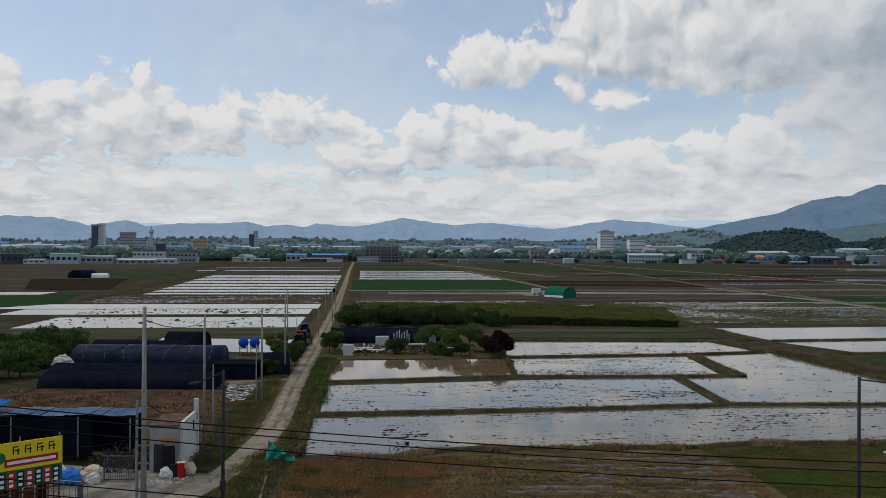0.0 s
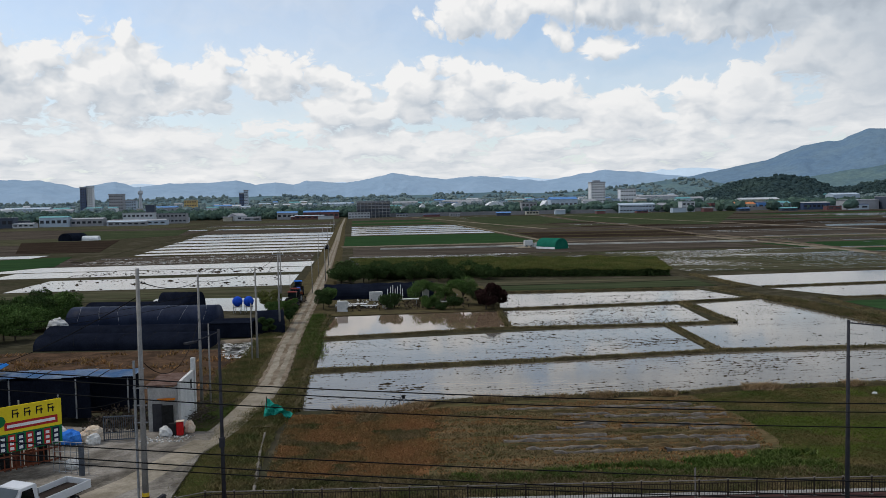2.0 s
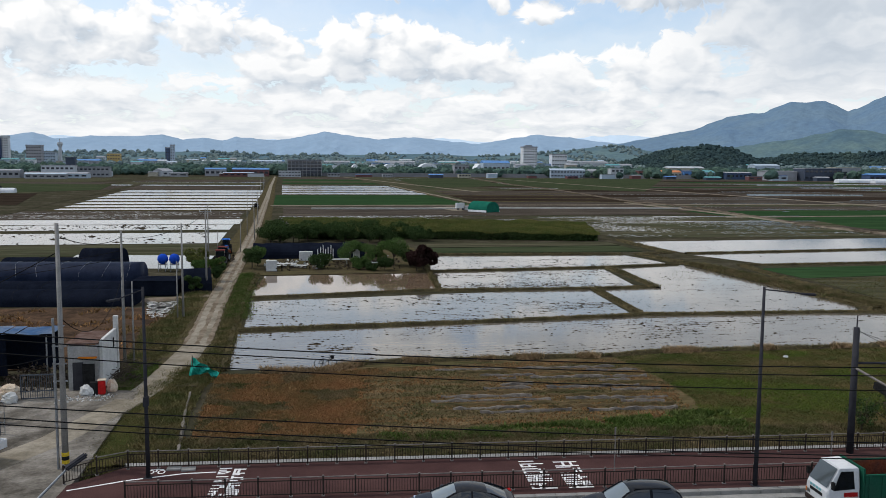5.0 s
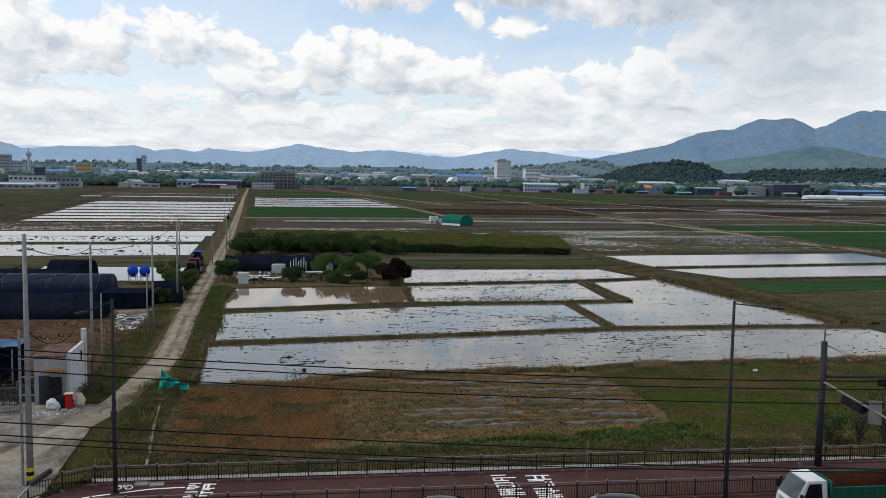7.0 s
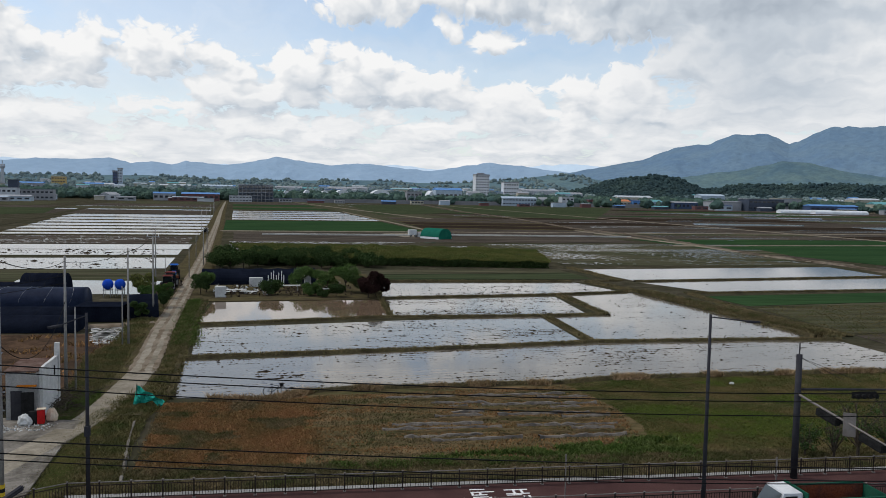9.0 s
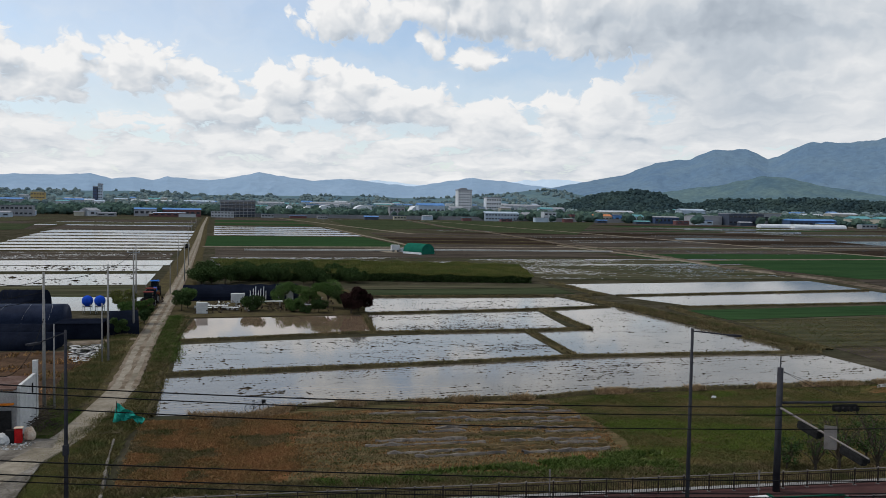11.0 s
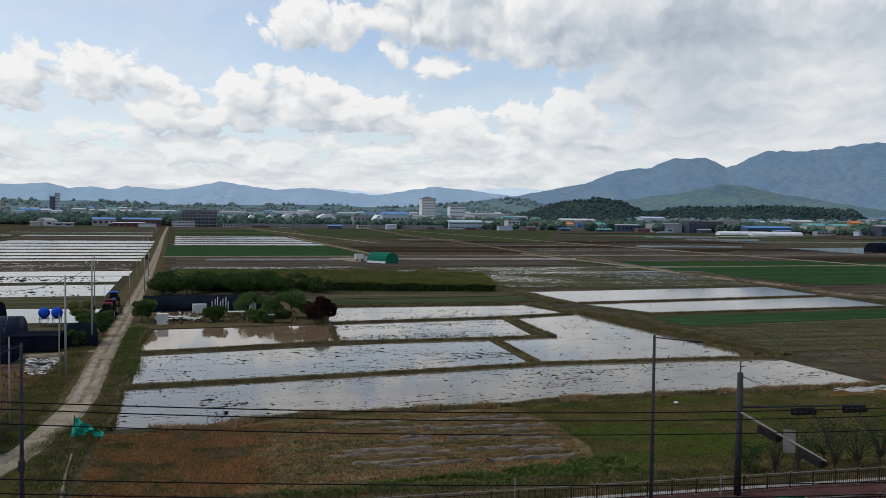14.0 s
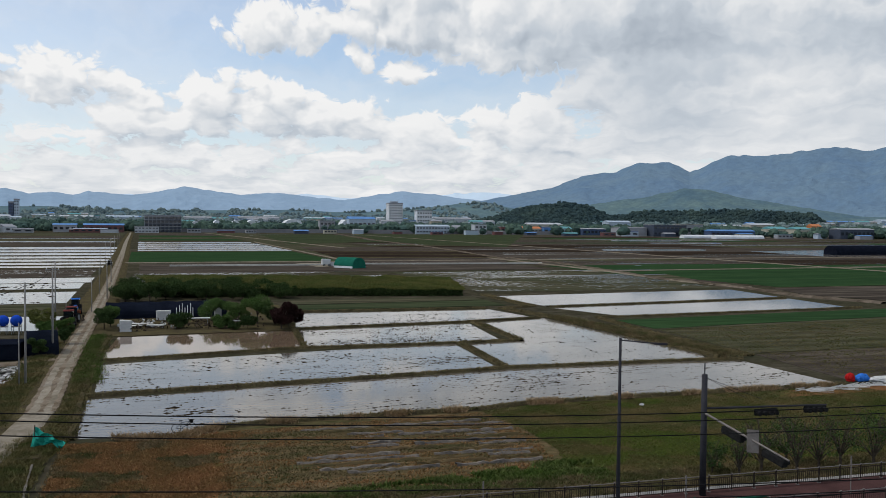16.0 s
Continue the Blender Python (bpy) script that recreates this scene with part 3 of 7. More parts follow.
# right of the lane
strip(8, 78, 262, 322, "soil")
strip(4, 86, 332, 447, "green")
edges = [452, 486, 524, 566, 612, 655]
for a, b in zip(edges, edges[1:]):
    strip(7, 88, a + 1.5, b - 2.0, "water")
    cross_bund(7, 88, a, 1.0)
strip(88, 150, 336, 450, "olive")
cols = [(150, 260), (262, 420), (422, 640), (642, 900)]
for u0, u1 in cols:
    v = 190 + (u0 - 150) * 0.05
    while v < 1150:
        step = rnd.uniform(9, 21) * (1 + v / 600)
        kind = rnd.choice(["soil", "soil", "wet", "olive", "olive", "wet", "green" if v > 500 else "soil"])
        if 210 < v < 262 and u0 < 300:
            kind = "green"
        if u0 > 260 and rnd.random() < 0.06:
            kind = "water"
        strip(u0 + v * 0.02, u1 + v * 0.02 - 2, v, v + step - 1.5, kind)
        v += step
v = 455
while v < 1150:
    step = rnd.uniform(22, 45) * (1 + v / 500)
    strip(92, 148, v, v + step - 2, rnd.choice(["soil", "olive", "olive"]))
    strip(7, 90, v, v + step - 2, rnd.choice(["olive", "soil", "green"])) if v > 660 else None
    v += step
strip(78, 148, 262, 330, "soil")

# narrow water-filled channels glinting between the strips
for k in range(46):
    v0 = 200 + 900 * (k / 46) ** 1.3
    u0 = rnd.choice((92, 150, 262, 422, 642)) + v0 * 0.02
    strip(u0 + rnd.uniform(0, 40), u0 + rnd.uniform(60, 150), v0, v0 + 0.8 + v0 * 0.004, "water", z=0.075 + 0.0004 * k)

field("paddy", [(-47, 130), (-25.5, 128.5), (-25.5, 147), (-50, 149)], M_WATER, "flooded plot behind the black tunnels", z=0.066, category="paddy")

# pale tracks and irrigation channels
M_PALE = mat("pale_concrete_channel", (0.13, 0.108, 0.08), (0.21, 0.18, 0.14), size=6, fine=0.6, contrast=0.3)
for pts, w in (([lane_point(3, 329), lane_point(160, 331), lane_point(420, 336)], 1.3), ([lane_point(128, 500), lane_point(90, 1150)], 1.6),
               ([(132, 186), (127, 211), (127, 271), (119, 365)], 2.0), ([lane_point(89, 330), lane_point(93, 660)], 0.9), ([lane_point(262, 200), lane_point(280, 1100)], 1.0),
               ([lane_point(150, 246), lane_point(640, 262)], 1.2)):
    tagged(part("field_track", ribbon(pts, w, 0.0, 0.30, shoulder=0.6, wobble=0.15, step=6), M_PALE), "pale concrete farm track and channel", "track", kind="structure")

# plots between the pale tracks further out
for name, poly, m, label in (
        ("green_plot", [(163, 304.8), (213.8, 301.3), (262, 244), (230, 192), (177.2, 189.1), (141.9, 187.1), (135.1, 216.1), (141, 248.6)], M_GREENFIELD, "broad green crop beyond the diagonal track"),
        ("brown_plot", [(137, 184), (232, 189), (212, 152), (141.5, 146), (132, 165)], M_SOIL, "dark reddish ploughed plot beside the track"),
        ("dark_plot", [(48.6, 376), (127, 372), (133, 446), (46.5, 452)], M_WET, "dark wet ploughed block"),
        ("dark_plot", [(46.4, 456), (133, 450), (132.4, 538.4), (45.5, 532.8)], M_SOIL, "dark ploughed block"),
        ("dark_plot", [(51, 315.6), (108.8, 313.5), (124.4, 356.5), (126, 368), (48.6, 371)], M_SOIL, "dark ploughed block behind the green shed"),
        ("sprouting_plot", [(44.7, 594.4), (124.5, 691.2), (136.7, 1100), (40, 1050)], M_DEEPGREEN, "dull green sprouting block"),
        ("sprouting_plot", [(133, 716.7), (145.8, 592.7), (189.1, 542), (420, 1130), (168, 1130)], M_DEEPGREEN, "wide dull green sprouting block"),
        ("stubble_plot", [(12.5, 160.5), (52.5, 164.5), (52, 172), (12.7, 168.6)], M_OLIVE, "olive strip below the saplings"),
        ("green_plot", [(12.4, 149.6), (53.2, 152.6), (52.6, 163.3), (12.5, 159.4)], M_DEEPGREEN, "weedy green strip behind the paddies"),
        ("sprouting_plot", [(-283, 680), (-192, 655), (-160, 522), (-188, 468), (-250, 560)], M_DEEPGREEN, "dull green block left of the weedy track"),
        ("brown_plot", [(-218, 440), (-172, 456), (-131, 326), (-163, 324)], M_WET, "brown ploughed strips beside the weedy track"),
        ("green_plot", [(-150, 280), (-128, 294), (-111, 243), (-122, 220)], M_GREENFIELD, "green crop beside the weedy track")):
    field(name, poly, m, label, z=0.105)
for poly in ([(391.5, 790), (500, 830), (439.3, 738), (368, 745)], [(378, 686.9), (461.7, 697.8), (427, 645), (358.5, 646.6)], [(239.5, 497.6), (315, 494.9), (298, 467.9), (225.4, 466.4)], [(323, 458.5), (400.7, 481), (440, 400), (350, 346), (313, 375.5)],
             [(-38, 545), (-36.5, 556), (26.8, 561), (27.6, 550)]):
    field("paddy", poly, M_WATERFAR, "flooded far plot glinting under the sky", z=0.11, category="paddy")
for pts, w in (([(130, 371), (134, 320), (130.4, 274), (126.6, 223), (130.7, 188.7), (128.2, 162.3), (134.7, 143.7)], 2.2), ([(152, 1200), (132.2, 733), (133.9, 538), (124.4, 356.5)], 2.4)):
    tagged(part("field_track", ribbon(pts, w, 0.0, 0.34, shoulder=0.9, wobble=0.4, step=3), M_TRACK), "rough brown dirt track between plots", "track", kind="structure")
for y0, x0, x1 in ((454, 46, 133), (373.5, 48, 127), (492, 46, 133), (412, 47.5, 130)):
    tagged(part("bund", ribbon([(x0, y0), (x1, y0 - 4)], 1.0, 0.0, 0.34, shoulder=0.5, wobble=0.4, step=4), M_BUND), "low bund across the dark block", "bund", kind="structure")
for poly, kindm, label in (([(-19, 303), (34.8, 306.4), (34.8, 308), (-19, 304.6)], M_CHANNEL, "pale concrete irrigation channel"), ([(50.5, 312.3), (124, 311.8), (124, 313.4), (50.5, 313.9)], M_CHANNEL, "pale concrete irrigation channel")):
    tagged(part("channel", slab(poly, 0.0, 0.55), kindm), label, "channel", kind="structure")

# the farm lane
LANE_LINE = [(-17.4, 47.0, 0.462), (-15.5, 54.5, 0.458), (-14.9, 58.5, 0.40), (-14.75, 64.5, 0.31), (-14.7, 73, 0.27), (-15.5, 82, 0.27), (-16.6, 92, 0.27), (-18.6, 115.5, 0.27), (-20.0, 132, 0.27), (-22.7, 163, 0.27), (-27.4, 214, 0.27), (-33.0, 271, 0.27), (-44.0, 382, 0.27), (-70.4, 640, 0.27), (-120.5, 1150, 0.27)]
tagged(part("farm_lane", ribbon([(-22.5, 36.0, 0.462), (-19.6, 42.5, 0.462)] + LANE_LINE, 2.0, 0.0, 0.27, shoulder=0.5, wobble=0.0, step=1.5), M_LANE), "straight dusty pale concrete farm lane", "lane", kind="structure")
def beside(line, off, lift):
    """The same line moved sideways by `off` and up by `lift`."""
    out = []
    for i, p in enumerate(line):
        a, b = line[max(0, i - 1)], line[min(len(line) - 1, i + 1)]
        d = Vector((b[0] - a[0], b[1] - a[1])).normalized()
        out.append((p[0] + d.y * off, p[1] - d.x * off, p[2] + lift))
    return out


for off, w in ((0.05, 0.42), (-0.98, 0.30), (1.0, 0.34)):
    tagged(part("dirt_strip", ribbon(beside(LANE_LINE[4:13], off, 0.014), w, 0.25, 0.284, shoulder=0.05, wobble=0.5, step=0.9, seed=int(off * 10) + 40), M_LANEDIRT), "trodden brown dirt strip along the lane", "lane", kind="structure")
tagged(part("lane_verge", ribbon([(x - 1.4 - (y > 140) * 0.8, y, z - 0.06) for x, y, z in LANE_LINE[2:]], 2.4, 0.0, 0.2, shoulder=0.6, wobble=0.2, step=2), M_BUND), "weedy verge along the lane", "verge", kind="structure")
tagged(part("lane_verge", ribbon([(x + 2.0, y, z - 0.07) for x, y, z in LANE_LINE[2:]], 1.6, 0.0, 0.2, shoulder=0.6, wobble=0.2, step=2, seed=2), M_BUND), "weedy verge along the lane", "verge", kind="structure")
tagged(part("ditch", ribbon([(-10.2, 45.2), (-11.3, 52), (-12.4, 60.5)], 0.12, 0.0, 0.26, shoulder=0.08, wobble=0.5, step=0.8), M_YARD), "narrow concrete drain along the bank", "ditch", kind="structure")

NEAR_BANK = [(-13.4, 42.6, 0.44), (-13.75, 46.5, 0.43), (-14.2, 52, 0.42), (-14.3, 57.5, 0.38), (-13.2, 60.5, 0.30), (-12.9, 64, 0.26)]
tagged(part("bank_slope", ribbon(NEAR_BANK, 0.9, 0.02, 0.4, shoulder=1.5, wobble=0.12, step=0.8, seed=6), M_GRASSY), "grassy bank falling from lane to drain", "bank", kind="structure")

# yard, street and cycle path
tagged(part("yard", slab([(-60, 20), (-14.2, 20), (-14.2, 41.5), (-14.6, 46.5), (-15.0, 52), (-15.4, 57.2), (-19, 57.8), (-29, 60), (-60, 60)], -0.05, 0.45), M_YARD), "cracked dusty concrete yard by the lane", "yard", kind="structure")
tagged(part("road", slab([(-14.2, -30), (160, -30), (160, 36.6), (-14.2, 36.6)], -0.05, 0.44), M_ASPHALT), "grey asphalt street", "road", kind="structure")
tagged(part("gutter", slab([(-14.0, 36.05), (160, 36.05), (160, 36.62), (-14.0, 36.62)], 0.0, 0.452), M_KERB), "pale concrete gutter strip", "gutter", kind="structure")
tagged(part("pavement", slab([(-14.2, 36.95), (160, 36.95), (160, 42.1), (-12.0, 42.1), (-14.2, 39.8)], -0.05, 0.60), M_PATH), "red-brown cycle path between two railings", "pavement", kind="structure")
kerb = thing("kerb", "row of pale granite kerb stones", "kerb", kind="structure")
kb = bmesh.new()
box(kb, 0.006, 0.994, 0, 0.36, 0.2, 0.64, bevel=0.02)
first = part("kerb_stone", kb, M_KERB, kerb)
first.location = (-14, 36.6, 0)
for i in range(1, 120):
    o = new("kerb_stone", first.data)
    o.parent, o.location = kerb, (-14 + i, 36.6, 0)
tagged(part("path_edge", slab([(-12.0, 42.1), (160, 42.1), (160, 42.55), (-12.3, 42.55)], 0.0, 0.62), M_KERB), "pale concrete edging under the railing", "edging", kind="structure")
tagged(part("embankment", slab([(-13.5, 42.5), (160, 42.5), (160, 45.6), (-12.5, 45.6)], 0.0, 0.1), M_GRASSY), "grassy bank below the cycle path", "bank", kind="structure")
bm = bmesh.new()
for a, b in zip(range(-13, 158, 3), range(-10, 161, 3)):
    bm.faces.new([bm.verts.new(p) for p in ((a, 42.5, 0.56), (b, 42.5, 0.56), (b, 45.5, 0.10), (a, 45.5, 0.10))])
tagged(part("bank_slope", bm, M_GRASSY), "grassy slope below the cycle path", "bank", kind="structure")
tagged(part("lane_marking", ribbon([(-14.0, 39.1, 0.606), (-11.5, 40.2, 0.606), (-9.0, 40.9, 0.606), (-7.4, 41.0, 0.606)], 0.12, 0.6, 0.606, step=0.5), M_WHITE), "curved white edge line on the path", "road marking", kind="structure")


# ---- distance ----
def profile(points, a):
    xs, ys = zip(*points)
    return np.interp(a, xs, ys)


def ridge(name, points, dist, depth, material, label, rough, seed, foot=0.0):
    """A mountain range as a relief sheet: crest heights by azimuth, slopes with spurs and gullies."""
    a0, a1 = points[0][0], points[-1][0]
    cols_n, rows_n = int((a1 - a0) * 9), 44
    A = np.linspace(a0, a1, cols_n)
    verts, faces = [], []
    for j in range(rows_n):
        k = j / (rows_n - 1)
        for i, a in enumerate(A):
            crest = dist * math.tan(radians(float(profile(points, a)))) + EYE_HEIGHT
            d = dist - depth * (1 - k)
            s, c = math.sin(radians(a)), math.cos(radians(a))
            n = noise.fractal(Vector((s * d / 420, c * d / 420, seed)), 0.9, 2.1, 4)
            fine = noise.fractal(Vector((s * d / 60, c * d / 60, seed + 7)), 0.9, 2.1, 2)
            spur = 1 - 2 * abs(noise.fractal(Vector((s * d / 230, c * d / 420, seed + 3)), 0.8, 2.1, 4))
            z = crest * (k ** 1.15) * (1 + rough * n * (1 - k)) + crest * 0.03 * fine * k + crest * rough * 0.9 * (spur - 0.4) * k * (1 - k)
            verts.append((s * d, c * d, max(foot, z)))
    for j in range(rows_n - 1):
        for i in range(cols_n - 1):
            p = j * cols_n + i
            faces.append((p, p + 1, p + cols_n + 1, p + cols_n))
    ob = np_mesh(name, verts, faces, material)
    return tagged(ob, label, "mountain", kind="structure")


# Air haze is painted on: bluish base colours plus emission, strongest on the farthest.
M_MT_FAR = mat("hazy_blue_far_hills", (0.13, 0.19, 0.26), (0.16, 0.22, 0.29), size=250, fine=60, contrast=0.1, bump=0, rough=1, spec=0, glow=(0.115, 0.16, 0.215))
M_MT_VFAR = mat("pale_blue_hazed_farthest_hills", (0.30, 0.38, 0.46), (0.33, 0.41, 0.49), size=250, fine=60, contrast=0.06, bump=0, rough=1, spec=0, glow=(0.30, 0.36, 0.42))
M_MT_RIGHT = mat("blue_green_hazed_mountain", (0.050, 0.088, 0.13), (0.075, 0.112, 0.132), size=220, fine=30, contrast=0.3, bump=0, rough=1, spec=0, glow=(0.074, 0.113, 0.170))
M_MT_MID = mat("green_blue_hazed_foothill", (0.042, 0.072, 0.088), (0.078, 0.112, 0.098), size=110, fine=16, contrast=0.45, bump=0, rough=1, spec=0, glow=(0.040, 0.067, 0.092))
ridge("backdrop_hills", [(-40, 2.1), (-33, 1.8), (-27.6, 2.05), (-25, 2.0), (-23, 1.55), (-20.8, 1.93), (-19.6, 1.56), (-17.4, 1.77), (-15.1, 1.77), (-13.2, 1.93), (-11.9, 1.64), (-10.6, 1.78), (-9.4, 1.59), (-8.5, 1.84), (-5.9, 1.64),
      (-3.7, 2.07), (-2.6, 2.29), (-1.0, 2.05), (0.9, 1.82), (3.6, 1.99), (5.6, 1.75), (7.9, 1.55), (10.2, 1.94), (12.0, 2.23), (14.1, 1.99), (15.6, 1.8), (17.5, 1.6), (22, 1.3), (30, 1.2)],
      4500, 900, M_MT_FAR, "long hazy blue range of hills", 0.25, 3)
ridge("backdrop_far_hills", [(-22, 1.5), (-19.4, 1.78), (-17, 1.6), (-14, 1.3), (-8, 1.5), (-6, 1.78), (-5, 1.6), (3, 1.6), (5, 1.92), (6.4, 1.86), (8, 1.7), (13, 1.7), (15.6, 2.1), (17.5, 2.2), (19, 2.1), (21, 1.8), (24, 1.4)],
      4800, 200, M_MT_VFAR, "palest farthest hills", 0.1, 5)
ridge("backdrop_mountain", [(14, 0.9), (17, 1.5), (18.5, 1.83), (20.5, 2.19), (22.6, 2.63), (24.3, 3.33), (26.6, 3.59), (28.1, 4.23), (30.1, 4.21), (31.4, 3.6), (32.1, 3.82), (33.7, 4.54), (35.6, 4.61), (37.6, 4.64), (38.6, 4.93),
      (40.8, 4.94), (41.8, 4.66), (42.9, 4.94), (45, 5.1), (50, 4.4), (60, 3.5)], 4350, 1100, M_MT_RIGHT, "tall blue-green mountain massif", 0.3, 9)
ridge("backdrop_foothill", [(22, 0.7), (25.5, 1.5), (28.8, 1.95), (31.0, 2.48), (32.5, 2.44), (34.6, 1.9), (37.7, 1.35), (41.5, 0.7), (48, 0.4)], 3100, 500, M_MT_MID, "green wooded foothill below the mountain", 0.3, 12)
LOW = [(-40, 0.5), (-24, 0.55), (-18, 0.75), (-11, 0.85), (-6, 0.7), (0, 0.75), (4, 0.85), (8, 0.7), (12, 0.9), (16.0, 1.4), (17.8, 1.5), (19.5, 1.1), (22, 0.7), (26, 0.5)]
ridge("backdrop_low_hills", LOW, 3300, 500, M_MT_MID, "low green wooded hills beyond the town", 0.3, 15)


# woodland belts and the wooded hill: crowns of small clumps
def crowns(r, spots, height):
    """Uneven solid crowns, one for each spot: a ball of 42 corners, each pushed in or out."""
    bm = bmesh.new()
    bmesh.ops.create_icosphere(bm, subdivisions=2, radius=1)
    bm.verts.ensure_lookup_table()
    unit = np.array([v.co[:] for v in bm.verts])
    tris = np.array([[v.index for v in f.verts] for f in bm.faces])
    bm.free()
    n = len(spots)
    h = height * r.uniform(0.6, 1.3, n)
    w = h * r.uniform(0.4, 0.65, n)
    push = r.uniform(0.68, 1.12, (n, len(unit), 1))
    V = unit[None] * push * np.stack([w, w, h * 0.5], 1)[:, None] + np.asarray(spots)[:, None] + np.stack([0 * h, 0 * h, h * 0.5], 1)[:, None]
    F = tris[None] + (np.arange(n) * len(unit))[:, None, None]
    return V, F, h, w


def wood(name, spots, height, leaf, per, material, label, seed):
    r = np.random.RandomState(seed)
    V, F, h, w = crowns(r, spots, height)
    pts = [blob_points(r, per, x, y, z + hh * 0.55, ww, ww, hh * 0.5) for (x, y, z), hh, ww in zip(spots, h, w)]
    c = np.concatenate(pts)
    u = r.normal(size=(len(c), 2, 3)) * leaf * 0.6
    Q = np.stack([c + u[:, 0], c + u[:, 1], c - u[:, 0] - u[:, 1]], 1)
    nv = V.shape[0] * V.shape[1]
    verts = np.concatenate([V.reshape(-1, 3), Q.reshape(-1, 3)])
    faces = np.concatenate([F.reshape(-1, 3), np.arange(len(c) * 3).reshape(-1, 3) + nv])
    return tagged(np_mesh(name, verts.tolist(), faces.tolist(), material), label, "woodland", kind="stuff")


r0 = np.random.RandomState(11)
belt = []
far_belt = []
for i in range(7600):
    a, d = radians(r0.uniform(-36, 50)), r0.choice([1330, 1360, 1420, 1560, 1800, 2050, 2300, 2600]) + r0.normal(0, 45)
    if noise.noise(Vector((a * 25, d * 0.004, 2))) > -0.36:
        (belt if d < 1700 else far_belt).append((math.sin(a) * d, math.cos(a) * d, max(0, d - 1330) * 0.018))
wood("woodland_belt", belt, 12, 1.3, 12, M_FARWOOD, "belt of green trees along the town's edge", 21)
wood("woodland_belt", far_belt, 12, 1.6, 8, M_DISTANTWOOD, "haze-paled green trees scattered through the town", 22)


def hill(name, points, dist, depth, label, seed, n):
    ob = ridge(name, points, dist, depth, M_HILLWOOD, label, 0.2, seed)
    r = np.random.RandomState(seed)
    spots = []
    a0, a1 = points[0][0], points[-1][0]
    for i in range(n):
        a, k = r.uniform(a0, a1), r.uniform(0.02, 1) ** 0.8
        crest = dist * math.tan(radians(float(profile(points, a)))) + EYE_HEIGHT
        d = dist - depth * (1 - k)
        spots.append((math.sin(radians(a)) * d, math.cos(radians(a)) * d, crest * k ** 1.15 - 4))
    wood(name + "_trees", spots, 8, 1.3, 8, M_HILLWOOD, "dense dark trees on the hill", seed + 1)


r2 = np.random.RandomState(61)
spots = []
for i in range(3200):
    a, k = r2.uniform(-38, 25), r2.uniform(0.1, 1.0) ** 0.7
    if noise.noise(Vector((a * 0.5, k * 3, 9))) > -0.12:
        crest = 3300 * math.tan(radians(float(profile(LOW, a)))) + EYE_HEIGHT
        d = 3300 - 500 * (1 - k)
        spots.append((math.sin(radians(a)) * d, math.cos(radians(a)) * d, crest * k ** 1.15 - 6))
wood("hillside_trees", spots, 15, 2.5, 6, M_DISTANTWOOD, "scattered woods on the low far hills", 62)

hill("wooded_hill", [(16.2, 0.0), (17.6, 0.3), (18.5, 0.55), (20.1, 1.05), (21.5, 1.35), (23.2, 1.5), (24.7, 1.3), (26.2, 0.6), (27, 0.1)], 1900, 230, "dark wooded hill behind the works", 31, 2800)
hill("wooded_rise", [(26.0, 0.5), (27.5, 0.8), (28.9, 1.0), (31, 0.95), (34.2, 1.1), (36.5, 0.95), (39.0, 0.85), (39.9, 0.1)], 2150, 200, "low dark wooded rise", 41, 2400)


def puddles(poly, n, seed, size, material, label, z=0.07):
    """Small flat pools and torn film lying between clods."""
    r = np.random.RandomState(seed)
    x, y = scatter(poly, n, seed)
    keep = np.array([noise.fractal(Vector((a * 0.03, b * 0.08, seed)), 0.8, 2.1, 3) for a, b in zip(x, y)]) + r.normal(0, 0.25, len(x)) > 0.15
    x, y = x[keep], y[keep]
    m = len(x)
    ang = np.linspace(0, 2 * np.pi, 7)[:-1]
    rad = size * r.uniform(0.4, 1.5, (m, 6))
    V = np.stack([x[:, None] + np.cos(ang) * rad * 1.9, y[:, None] + np.sin(ang) * rad, np.full((m, 6), z)], 2)
    F = np.arange(m * 6).reshape(-1, 6)
    return tagged(np_mesh("puddles", V.reshape(-1, 3).tolist(), F.tolist(), material), label, "puddles", kind="stuff")


puddles([(58, 186), (124, 187), (128, 266), (54, 260)], 7500, 3, 0.28, M_WATERFAR, "scattered small pools in the stubble")
puddles([lane_point(7, 226), lane_point(78, 226), lane_point(78, 262), lane_point(7, 262)], 4200, 4, 0.32, M_WATERFAR, "scattered pools behind the saplings")
puddles([lane_point(-110, 252), lane_point(-5, 252), lane_point(-5, 290), lane_point(-110, 290)], 3600, 5, 0.32, M_WATERFAR, "scattered pools in the wet strip")
puddles([lane_point(262, 190), lane_point(420, 190), lane_point(420, 330), lane_point(150, 330)], 4600, 6, 0.34, M_WATERFAR, "scattered pools in the stubble")


# ---- town edge ----
def far(a, d):
    return math.sin(radians(a)) * d, math.cos(radians(a)) * d


def paint(name, c, rough=0.7):
    k = 0.82
    return mat(name, c, tuple(v * k for v in c), size=6, fine=1.5, contrast=0.12, bump=0, rough=rough, spec=0.2)


